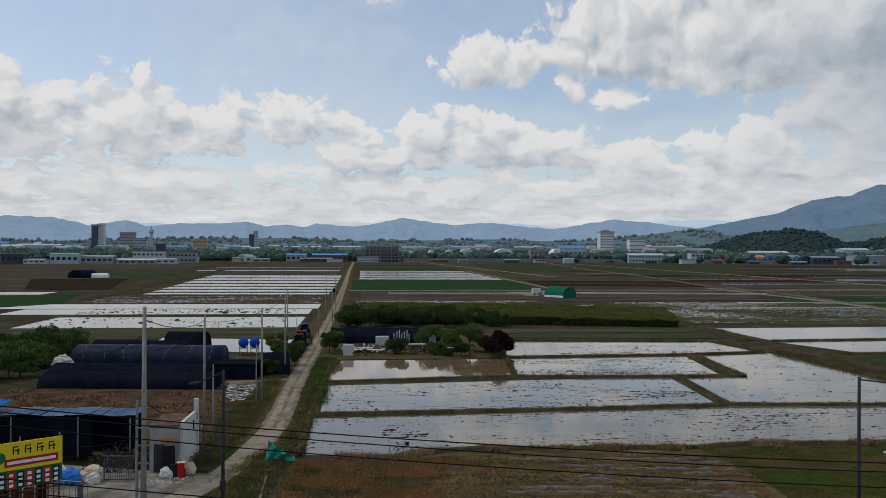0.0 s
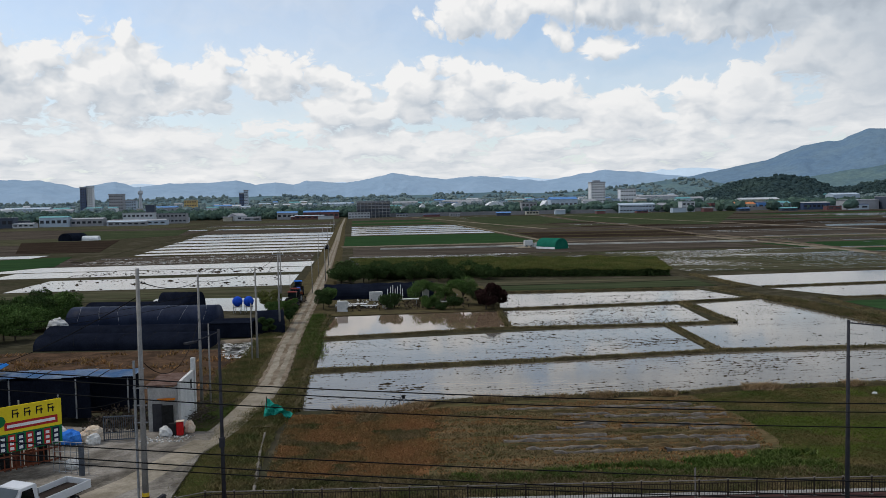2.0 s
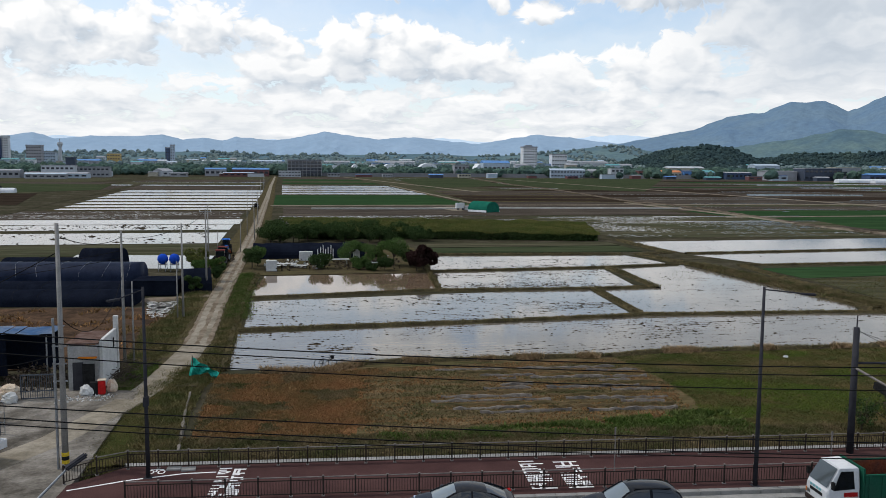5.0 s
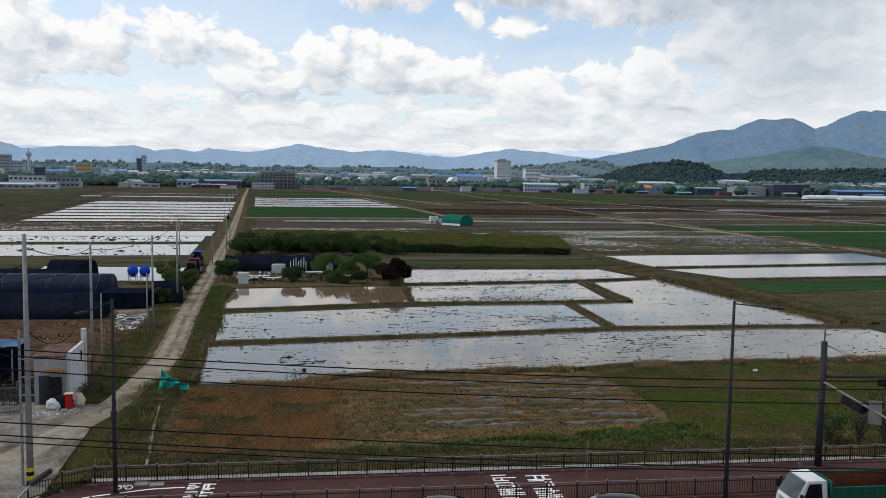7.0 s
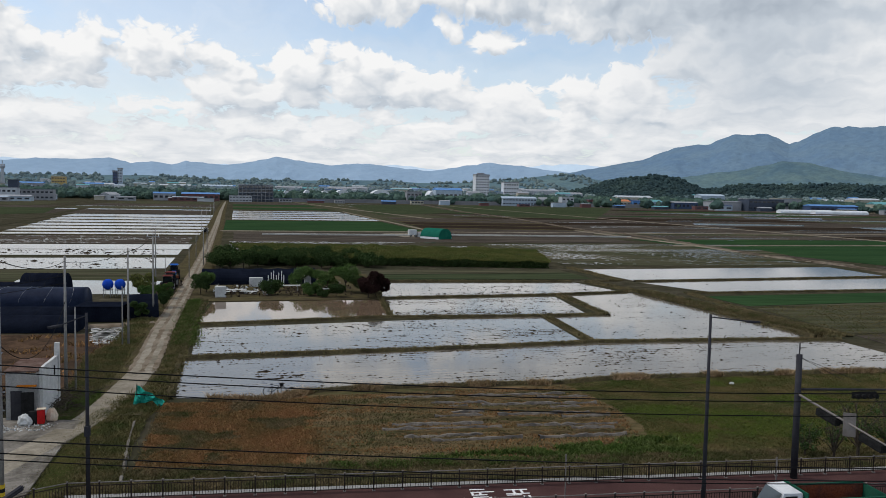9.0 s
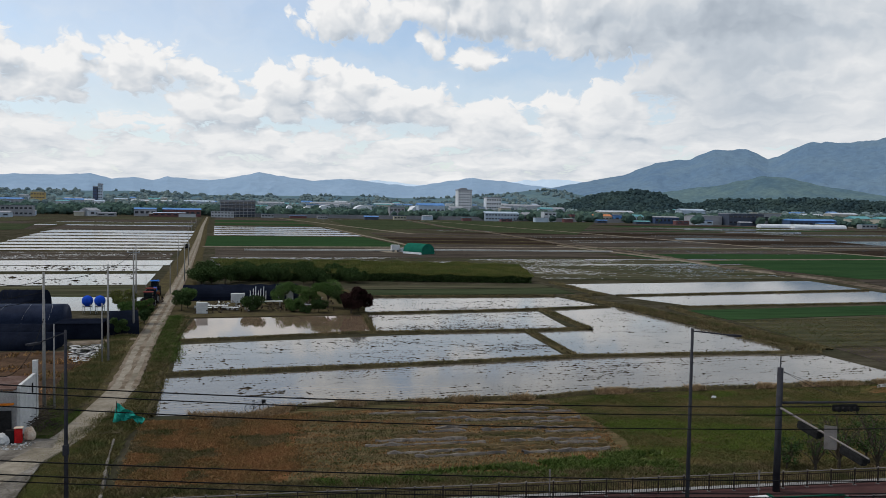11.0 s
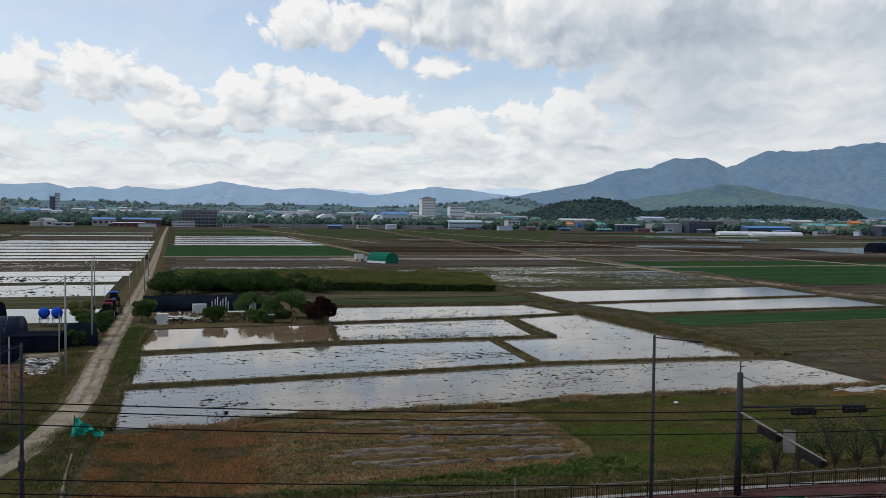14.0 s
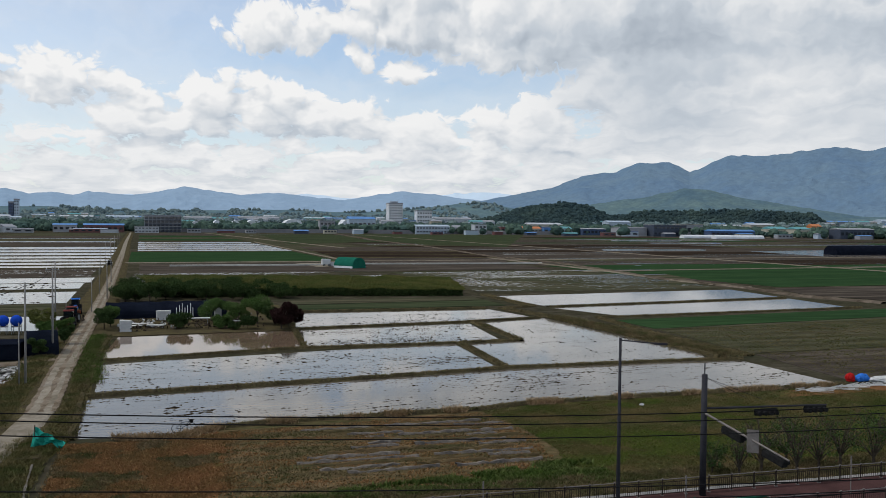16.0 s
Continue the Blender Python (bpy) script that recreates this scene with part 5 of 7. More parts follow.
street_wire(34.0, 9.0, 7.02, 6.57, 0.026)
street_wire(34.0, 8.74, 6.64, 6.16, 0.024)
street_wire(34.0, 8.15, 5.98, 5.41, 0.024)
street_wire(26.0, 5.85, 3.60, 2.65, 0.020)
street_wire(26.0, 5.33, 2.93, 2.05, 0.020)
street_wire(26.2, 5.05, 2.72, 1.95, 0.018)
for a, b, s in (((-15.2, 42.5, 12.4), (-19.0, 66.7, 10.3), 0.5), ((-19.0, 66.7, 10.2), (-18.5, 85.9, 9.7), 0.4), ((-18.5, 85.9, 9.7), (-19.6, 104.7, 10.3), 0.4), ((-19.6, 104.7, 10.2), (-24.1, 130.7, 9.6), 0.4),
                ((-15.2, 42.5, 11.6), (-34, 64, 4.2), 0.3), ((-15.2, 42.5, 6.5), (-24.5, 56, 2.6), 0.2), ((-15.2, 42.5, 8.3), (-19.0, 66.7, 7.2), 2.2), ((-19, 66.7, 9.2), (-48, 98, 3.0), 0.3), ((-19, 66.7, 8.6), (-47, 92, 3.0), 0.3)):
    wire(a, b, s, 0.022, "thin drooping service cable", name="service_cable")

# ---- railings ----
def railing(x, y, turn, label, group, w=1.5, h=0.92):
    t = thing("railing_section", label, "railing", x, y, 0.6, turn, group=group)
    part("post", boxes((-0.035, 0.035, -0.035, 0.035, 0, h + 0.04), bevel=0.008), M_RAIL, t)
    part("post_foot", boxes((-0.08, 0.08, -0.08, 0.08, 0.0, 0.04)), M_RAILTOP, t)
    part("post_cap", boxes((-0.05, 0.05, -0.05, 0.05, h + 0.04, h + 0.08), bevel=0.01), M_RAILTOP, t)
    part("top_rail", tubes(((0, 0, h), (w, 0, h), 0.028)), M_RAILTOP, t)
    part("rail", boxes((0, w, -0.018, 0.018, h - 0.17, h - 0.13)), M_RAIL, t)
    part("rail", boxes((0, w, -0.018, 0.018, 0.10, 0.14)), M_RAIL, t)
    bm = boxes((-0.011, 0.011, -0.011, 0.011, 0.12, h - 0.15))
    first = part("baluster", bm, M_RAIL, t)
    first.location = (0.14, 0, 0)
    for k in range(1, 10):
        o = new("baluster", first.data)
        o.parent, o.location = t, (0.14 + k * 0.136, 0, 0)
    return t


far_rail = railing(-11.9, 41.75, 0, "dark brown steel railing along the field side", "railing by the fields")
for k in range(1, 36):
    copy_thing(far_rail, pose(-11.9 + 1.5 * k, 41.75, 0.6))
for x, y, a in ((-13.2, 41.0, 30), (-14.4, 39.9, 42)):
    copy_thing(far_rail, pose(x, y, 0.6, 0, 0, a))
near_rail = railing(-10.9, 37.6, 0, "dark brown steel railing along the kerb", "railing by the kerb")
for k in range(1, 34):
    copy_thing(near_rail, pose(-10.9 + 1.5 * k, 37.6, 0.6))
for x, h in ((12.7, 2.3), (24.3, 1.8), (35.0, 2.2)):
    t = thing("marker_post", "thin pale marker post beside the railing", "marker post", x, 39.6, 0.6, group="marker posts")
    part("post", tubes(((0, 0, 0), (0, 0, h), 0.03)), M_RAILTOP, t)
    part("top", tubes(((0, 0, h - 0.5), (0, 0, h), 0.045)), M_RAILTOP, t)

# white strokes on the cycle path: rows of bars where the writing cannot be read
def road_writing(x, y, w, label, seed):
    """A column of four heavy glyph-like groups of strokes, each lying across the path."""
    t = thing("path_writing", label, "road marking", x, y, 0.604, group="writing on the path")
    rr = random.Random(seed)
    for row in range(4):
        b = row * 0.96
        kind = (seed + row) % 4
        for k in range((3, 2, 4, 3)[kind]):
            yy = b + k * (0.78 / (2, 1.4, 3.2, 2.4)[kind])
            cut = rr.choice((0.0, 0.0, 0.35))
            part("stroke", boxes((0, w * (1 - cut), yy, yy + 0.12, 0, 0.005)), M_WHITE, t)
        for s in rr.sample((0.0, 0.33, 0.66, 0.86), 2):
            part("stroke", boxes((w * s, w * s + 0.13, b + 0.13, b + rr.choice((0.35, 0.7)), 0.0006, 0.0056)), M_WHITE, t)


road_writing(8.05, 37.6, 1.25, "column of worn white writing on the path", 1)
road_writing(9.85, 37.6, 1.25, "column of worn white writing on the path", 2)
road_writing(-7.3, 37.8, 0.6, "column of worn white writing on the path", 3)
road_writing(-6.55, 37.8, 0.6, "column of worn white writing on the path", 6)

t = thing("path_symbol", "white bicycle sign painted on the path", "road marking", -10.4, 41.2, 0.604)
for q in (-0.27, 0.27):
    bm = bmesh.new()
    ring = [[bm.verts.new((q + r_ * math.cos(k * math.pi / 10), 1.4 * r_ * math.sin(k * math.pi / 10), 0.005)) for r_ in (0.13, 0.19)] for k in range(20)]
    for k in range(20):
        bm.faces.new((ring[k][0], ring[k][1], ring[(k + 1) % 20][1], ring[(k + 1) % 20][0]))
    part("wheel", bm, M_WHITE, t)
part("frame", boxes((-0.32, 0.32, 0.30, 0.38, 0, 0.005), (-0.05, 0.03, 0.05, 0.30, 0, 0.005)), M_WHITE, t)
for k in range(2):
    t = thing("concrete_slab", "loose pale concrete slab beside the railing", "slab", -9.6 + 0.75 * k, 41.6 - 0.15 * k, 0.6, 8 * k, group="loose slabs")
    part("slab", boxes((-0.35, 0.35, -0.25, 0.25, 0.0, 0.08), bevel=0.015), M_KERB, t)

# ---- vehicles ----
M_GLASS = glass_mat("tinted_car_glass", (0.008, 0.012, 0.016))
# Base tint raised to paint the sky's reflection onto the front screens.
M_SCREEN = glass_mat("sky_sheen_tinted_windscreen", (0.13, 0.155, 0.165))
M_CARGREY = mat("dark_grey_car_paint", (0.006, 0.006, 0.008), (0.008, 0.008, 0.010), size=3, rough=0.12, bump=0, contrast=0.05, spec=0.14)
M_CARBLACK = mat("black_car_paint", (0.004, 0.005, 0.007), (0.006, 0.007, 0.009), size=3, rough=0.1, bump=0, contrast=0.05, spec=0.14)
M_CARWHITE = mat("white_truck_paint", (0.58, 0.59, 0.60), (0.50, 0.51, 0.52), size=2, rough=0.3, bump=0, contrast=0.06, coat=0.6)
M_TRUCKGREEN = mat("green_tipper_paint", (0.015, 0.09, 0.055), (0.02, 0.075, 0.05), size=0.8, rough=0.5, fine=0.1, contrast=0.2)
M_RUSTY = mat("rusty_brown_steel", (0.16, 0.05, 0.025), (0.09, 0.04, 0.03), size=0.6, rough=0.8, fine=0.08, contrast=0.4)
M_REDLAMP = mat("red_lamp_lens", (0.35, 0.02, 0.02), (0.28, 0.015, 0.015), rough=0.2, bump=0)
M_AMBER = mat("amber_lamp_lens", (0.5, 0.16, 0.02), (0.45, 0.14, 0.02), rough=0.2, bump=0)
M_CHROME = mat("bright_trim", (0.55, 0.56, 0.58), (0.6, 0.6, 0.62), rough=0.15, metal=1.0, bump=0)


def loft(sections, cap=True):
    """A body from cross-sections along x: each is (x, half width low, half width high, z low, z shoulder, z high)."""
    bm = bmesh.new()
    rows = []
    for x, wl, wh, z0, zs, z1 in sections:
        ring = [(-wl, z0), (wl, z0), (wl * 1.02, (z0 + zs) / 2), (wl, zs), ((wl + wh) / 2, (zs + z1) / 2 + 0.02), (wh, z1 - 0.03), (wh * 0.9, z1), (-wh * 0.9, z1), (-wh, z1 - 0.03), (-(wl + wh) / 2, (zs + z1) / 2 + 0.02), (-wl, zs), (-wl * 1.02, (z0 + zs) / 2)]
        rows.append([bm.verts.new((x, y, z)) for y, z in ring])
    for p, q in zip(rows, rows[1:]):
        for k in range(12):
            bm.faces.new((p[k], q[k], q[(k + 1) % 12], p[(k + 1) % 12]))
    if cap:
        bm.faces.new(rows[0][::-1])
        bm.faces.new(rows[-1])
    bmesh.ops.recalc_face_normals(bm, faces=bm.faces)
    return bm


def rounded(ob, levels=2):
    m = ob.modifiers.new("rounding", "SUBSURF")
    m.levels = m.render_levels = levels
    return ob


def wheel(parent, x, y, r=0.32, w=0.2):
    s = 1 if y > 0 else -1
    tyre = part("wheel", tubes(((x, y - w / 2, r), (x, y + w / 2, r), r), sides=20), M_BLACK, parent)
    part("rim", tubes(((x, y + s * w / 2, r), (x, y + s * (w / 2 + 0.012), r), r * 0.62), sides=14), M_STEEL, tyre)


def car(x, y, turn, paintwork, suv, label):
    t = thing("parked_car", label, "car", x, y, 0.44, turn, group="cars on the street")
    top, k = (1.68, 1.0) if suv else (1.45, 1.04)
    hood = 0.98 if suv else 0.86
    rounded(part("body", loft([(-2.28 * k, 0.70, 0.60, 0.35, 0.60, 0.80), (-2.10 * k, 0.88, 0.78, 0.22, 0.72, 0.95), (-1.2 * k, 0.92, 0.84, 0.20, 0.80, hood + 0.12), (0.9 * k, 0.92, 0.84, 0.20, 0.78, hood + 0.08),
                       (1.6 * k, 0.90, 0.80, 0.20, 0.74, hood), (2.15 * k, 0.84, 0.72, 0.24, 0.62, hood - 0.14), (2.32 * k, 0.66, 0.56, 0.34, 0.52, 0.66)]), paintwork, t, smooth=True))
    back, front = (-2.12, 1.15) if suv else (-2.0, 1.4)
    # roof line from the tail up over the cabin and down to the bonnet
    line = [(-2.12, 0.98), (-2.0, 1.30), (-1.75, 1.57), (-1.1, 1.67), (-0.3, 1.69), (0.25, 1.62), (0.7, 1.34), (1.15, 1.02)] if suv else [(-2.0, 0.97), (-1.6, 1.14), (-1.1, 1.33), (-0.6, 1.43), (-0.1, 1.455), (0.35, 1.40), (0.85, 1.18), (1.4, 0.93)]

    def at(u):
        k = min(int(u), len(line) - 2)
        p = [line[min(max(k + j, 0), len(line) - 1)] for j in (-1, 0, 1, 2)]
        f = u - k
        return tuple(0.5 * (2 * p[1][c] + (p[2][c] - p[0][c]) * f + (2 * p[0][c] - 5 * p[1][c] + 4 * p[2][c] - p[3][c]) * f * f + (3 * p[1][c] - p[0][c] - 3 * p[2][c] + p[3][c]) * f ** 3) for c in (0, 1))

    def half(z):
        return 0.80 - 0.20 * max(0.0, min(1.0, (z - 0.95) / (top - 0.95))) ** 1.3

    def crown(name, u0, u1, material, lift=0.0, wide=1.0):
        g = bmesh.new()
        rows = []
        for i in range(9):
            px, pz = at(u0 + (u1 - u0) * i / 8)
            rows.append([g.verts.new((px, half(pz) * wide * v, pz + lift - 0.07 * v * v)) for v in (-1, -0.85, -0.5, 0, 0.5, 0.85, 1)])
        for p, q in zip(rows, rows[1:]):
            for j in range(6):
                g.faces.new((p[j], q[j], q[j + 1], p[j + 1]))
        return part(name, g, material, t, smooth=True)

    def flank(name, u0, u1, side, material, lift=0.0, low=0.90):
        g = bmesh.new()
        rows = []
        for i in range(9):
            px, pz = at(u0 + (u1 - u0) * i / 8)
            hi, w1 = pz - 0.07, half(pz)
            rows.append([g.verts.new((px, side * (0.85 + (w1 - 0.85) * f + 0.03 * math.sin(f * math.pi) + lift), low + (max(hi, low + 0.01) - low) * f)) for f in (0, 0.33, 0.67, 1)])
        for p, q in zip(rows, rows[1:]):
            for j in range(3):
                g.faces.new((p[j], q[j], q[j + 1], p[j + 1]))
        return part(name, g, material, t, smooth=True)

    n = len(line) - 1
    crown("rear_window", 0.35, 1.75 if suv else 2.3, M_GLASS, wide=0.92)
    crown("roof", 1.7 if suv else 2.2, 5.08, paintwork, lift=0.008)
    crown("windscreen", 5.0, n - 0.05, M_SCREEN, wide=0.95)
    for q in (-1, 1):
        flank("cabin_side", 0, n, q, paintwork)
        flank("side_window", 1.3, 3.5, q, M_GLASS, lift=0.008, low=0.98)
        flank("side_window", 3.65, 5.9, q, M_GLASS, lift=0.008, low=0.98)
        for u0, u1 in ((0, 2.0), (5.0, n)):
            pts = [at(u0 + (u1 - u0) * i / 5) for i in range(6)]
            part("pillar", tubes(*[((p[0], q * half(p[1]) * 0.975, p[1] - 0.055), (r_[0], q * half(r_[1]) * 0.975, r_[1] - 0.055), 0.04) for p, r_ in zip(pts, pts[1:])], sides=8), paintwork, t, smooth=True)
    for s in (-1, 1):
        part("window_trim", tubes(((back + 0.1, 0.83 * s, 0.97), (front - 0.1, 0.82 * s, 0.95), 0.012)), M_CHROME, t)
        part("mirror", boxes((0.78, 0.95, 0.92 * s - 0.09, 0.92 * s + 0.09, 0.95, 1.10), bevel=0.03), paintwork, t)
        part("headlight", boxes((2.0, 2.2, 0.58 * s - 0.16, 0.58 * s + 0.16, 0.60, 0.74), bevel=0.03), M_CHROME, t)
        part("tail_light", boxes((-2.28, -2.12, 0.70 * s - 0.14, 0.70 * s + 0.14, 0.72, 0.92), bevel=0.03), M_REDLAMP, t)
        if suv:
            part("roof_rail", tubes(((-1.55, 0.54 * s, top - 0.06), (0.1, 0.54 * s, top - 0.03), 0.022)), M_BLACK, t)
    for wx in (-1.35 * k, 1.42 * k):
        for wy in (-0.82, 0.82):
            wheel(t, wx, wy)
    part("bumper_plate", boxes((2.27, 2.33, -0.26, 0.26, 0.40, 0.52)), M_WHITE, t)
    return t


car(4.4, 35.2, 180, M_CARGREY, False, "dark grey saloon car standing in the street")
car(11.8, 34.2, 180, M_CARBLACK, True, "black sport utility car standing in the street")


def cab(t, front, h=2.05, stripe=None):
    """A cab-over truck cab; x runs forward to `front`."""
    part("cab", loft([(front - 1.55, 0.84, 0.74, 0.45, 1.35, h - 0.05), (front - 1.45, 0.86, 0.78, 0.42, 1.35, h), (front - 0.62, 0.87, 0.74, 0.42, 1.30, h - 0.02), (front - 0.10, 0.86, 0.80, 0.42, 1.12, 1.30), (front, 0.80, 0.74, 0.45, 1.0, 1.18)]), M_CARWHITE, t, smooth=False)
    bm = bmesh.new()
    v = [bm.verts.new(p) for p in ((front - 0.085, -0.74, 1.31), (front - 0.085, 0.74, 1.31), (front - 0.585, 0.68, h - 0.10), (front - 0.585, -0.68, h - 0.10))]
    bm.faces.new(v)
    bmesh.ops.solidify(bm, geom=bm.faces[:], thickness=0.03)
    bmesh.ops.translate(bm, verts=bm.verts[:], vec=(0.035, 0, 0.03))
    part("windscreen", bm, M_SCREEN, t)
    for s in (-1, 1):
        bm = bmesh.new()
        v = [bm.verts.new(p) for p in ((front - 1.3, 0.895 * s, 1.30), (front - 0.28, 0.895 * s, 1.24), (front - 0.66, 0.80 * s, h - 0.16), (front - 1.25, 0.80 * s, h - 0.16))]
        bm.faces.new(v)
        bmesh.ops.solidify(bm, geom=bm.faces[:], thickness=0.02)
        part("side_window", bm, M_GLASS, t)
        part("mirror", boxes((front - 0.25, front - 0.12, 1.02 * s - 0.08, 1.02 * s + 0.08, 1.35, 1.70), bevel=0.02), M_BLACK, t)
        part("headlight", boxes((front - 0.06, front + 0.02, 0.62 * s - 0.15, 0.62 * s + 0.15, 0.62, 0.80), bevel=0.02), M_CHROME, t)
        part("indicator", boxes((front - 0.08, front + 0.015, 0.80 * s - 0.05, 0.80 * s + 0.05, 0.62, 0.82)), M_AMBER, t)
    part("bumper", boxes((front - 0.2, front + 0.06, -0.84, 0.84, 0.32, 0.55), bevel=0.03), M_RAIL, t)
    part("grille", boxes((front - 0.03, front + 0.01, -0.5, 0.5, 0.85, 1.0)), M_BLACK, t)
    part("number_plate", boxes((front + 0.06, front + 0.075, -0.2, 0.2, 0.38, 0.5)), M_WHITE, t)


t = thing("flatbed_truck", "small white flatbed truck parked in the yard", "truck", -20.45, 42.0, 0.45, -112)
cab(t, 2.4)
part("chassis", boxes((-2.5, 1.0, -0.4, 0.4, 0.45, 0.65)), M_BLACK, t)
part("bed_floor", boxes((-2.55, 0.78, -0.84, 0.84, 0.72, 0.80)), M_RAIL, t)
for s in (-1, 1):
    part("bed_side", boxes((-2.55, 0.78, 0.84 * s - 0.03, 0.84 * s + 0.03, 0.68, 1.12), bevel=0.01), M_CARWHITE, t)
part("tailgate", boxes((-2.6, -2.54, -0.86, 0.86, 0.68, 1.12), bevel=0.01), M_CARWHITE, t)
part("headboard", boxes((0.78, 0.84, -0.84, 0.84, 0.72, 1.35), bevel=0.01), M_CARWHITE, t)
part("rack_bar", tubes(((0.81, -0.8, 1.35), (0.81, -0.8, 1.75), 0.025), ((0.81, 0.8, 1.35), (0.81, 0.8, 1.75), 0.025), ((0.81, -0.8, 1.75), (0.81, 0.8, 1.75), 0.025)), M_STEEL, t)
for wx, r in ((1.7, 0.33), (-1.5, 0.30)):
    for wy in (-0.74, 0.74):
        wheel(t, wx, wy, r, 0.22)

t = thing("tipper_truck", "white truck with a green tipper body and rusty bed", "truck", 23.3, 34.6, 0.44, 180)
cab(t, 2.7, h=2.25)
part("chassis", boxes((-3.0, 1.3, -0.4, 0.4, 0.5, 0.75)), M_BLACK, t)
part("bed_floor", boxes((-3.1, 0.98, -0.95, 0.95, 0.85, 0.95)), M_RUSTY, t)
for s in (-1, 1):
    side = part("bed_side", boxes((-3.1, 0.98, 0.97 * s - 0.03, 0.97 * s + 0.03, 0.9, 1.95), bevel=0.01), M_TRUCKGREEN, t)
    part("bed_lining", boxes((-3.08, 0.96, 0.93 * s - 0.008, 0.93 * s + 0.008, 0.95, 1.93)), M_RUSTY, t)
    for k in range(7):
        part("rib", boxes((-3.0 + k * 0.62, -2.9 + k * 0.62, 1.02 * s - 0.03, 1.02 * s + 0.03, 0.92, 1.92)), M_TRUCKGREEN, side)
    part("rail", boxes((-3.1, 0.98, 1.0 * s - 0.05, 1.0 * s + 0.05, 1.93, 2.0)), M_TRUCKGREEN, t)
part("headboard", boxes((0.98, 1.06, -0.97, 0.97, 0.85, 2.25), bevel=0.01), M_TRUCKGREEN, t)
part("tailgate", boxes((-3.16, -3.1, -0.97, 0.97, 0.9, 1.95), bevel=0.01), M_TRUCKGREEN, t)
part("door_flash", boxes((1.25, 1.9, 0.885, 0.90, 0.95, 1.15)), M_REDLAMP, t)
for k in range(4):
    part("front_bar", boxes((2.70, 2.72, -0.5 + k * 0.24, -0.32 + k * 0.24, 1.06, 1.16)), P_TEAL, t)
for wx in (1.95, -1.7):
    for wy in (-0.8, 0.8):
        wheel(t, wx, wy, 0.38, 0.26)

# ---- scrapyard ----
def lump(name, x, y, z, sx, sy, sz, material, label, category, seed, turn=0):
    """A sagging sack or bundle."""
    bm = bmesh.new()
    bmesh.ops.create_icosphere(bm, subdivisions=3, radius=1)
    for v in bm.verts:
        n = noise.fractal(v.co * 1.8 + Vector((seed, 0, 0)), 0.8, 2.1, 4)
        v.co *= 1 + 0.22 * n
        v.co.z = max(v.co.z, -0.55)
    bmesh.ops.scale(bm, vec=(sx, sy, sz), verts=bm.verts[:])
    ob = part(name, bm, material, smooth=False)
    ob.matrix_basis = pose(x, y, z + sz * 0.55, 0, 0, turn)
    return tagged(ob, label, category)


M_SIGNY = mat("yellow_sign_sheet", (0.72, 0.58, 0.03), (0.68, 0.52, 0.03), size=1.5, rough=0.5, bump=0, contrast=0.08)
M_OLDROOF = mat("faded_rusty_roof_sheet", (0.085, 0.050, 0.040), (0.150, 0.108, 0.092), size=0.9, rough=0.8, fine=0.12, contrast=0.4)
M_GATE = mat("weathered_grey_blue_steel", (0.060, 0.068, 0.080), (0.10, 0.11, 0.125), size=0.6, rough=0.55, fine=0.06, contrast=0.25)
M_SIGNG = mat("green_sign_sheet", (0.02, 0.16, 0.05), (0.02, 0.14, 0.05), size=1, rough=0.5, bump=0, contrast=0.08)
M_SIGNR = mat("red_sign_sheet", (0.42, 0.03, 0.03), (0.36, 0.03, 0.03), size=1, rough=0.5, bump=0, contrast=0.08)
M_SIGNN = mat("navy_sign_sheet", (0.02, 0.025, 0.06), (0.025, 0.03, 0.05), size=1, rough=0.5, bump=0, contrast=0.08)
M_TARP = mat("blue_tarpaulin", (0.03, 0.14, 0.52), (0.05, 0.20, 0.60), size=0.4, rough=0.5, fine=0.08, contrast=0.3, bump=0.8)
M_BLUEROOF = mat("faded_blue_roof_sheet", (0.10, 0.20, 0.38), (0.30, 0.36, 0.44), size=3.0, rough=0.5, fine=0.3, contrast=0.2)
M_BRIGHTBLUE = mat("bright_blue_corrugated_sheet", (0.03, 0.20, 0.55), (0.04, 0.24, 0.62), size=1.5, rough=0.4, fine=0.2, contrast=0.15)
M_BLOCK = mat("grey_cement_wall", (0.24, 0.24, 0.235), (0.36, 0.355, 0.34), size=1.2, fine=0.1, contrast=0.25)
M_OLDWHITE = mat("dirty_white_wall", (0.45, 0.45, 0.44), (0.58, 0.58, 0.56), size=0.9, fine=0.1, contrast=0.2)
M_SACK = mat("pale_woven_sacks", (0.48, 0.36, 0.26), (0.58, 0.50, 0.40), size=0.4, fine=0.06, contrast=0.3, bump=0.6)
M_SCRAP = mat("mixed_rusty_scrap", (0.022, 0.019, 0.017), (0.10, 0.078, 0.060), size=0.3, fine=0.06, contrast=0.5, island=0.5)
M_BRIGHTRED = mat("red_plastic", (0.45, 0.02, 0.02), (0.4, 0.02, 0.02), size=0.3, rough=0.4, bump=0)
M_NET = mat("turquoise_mesh", (0.02, 0.26, 0.20), (0.03, 0.32, 0.25), size=0.3, fine=0.05, contrast=0.4)

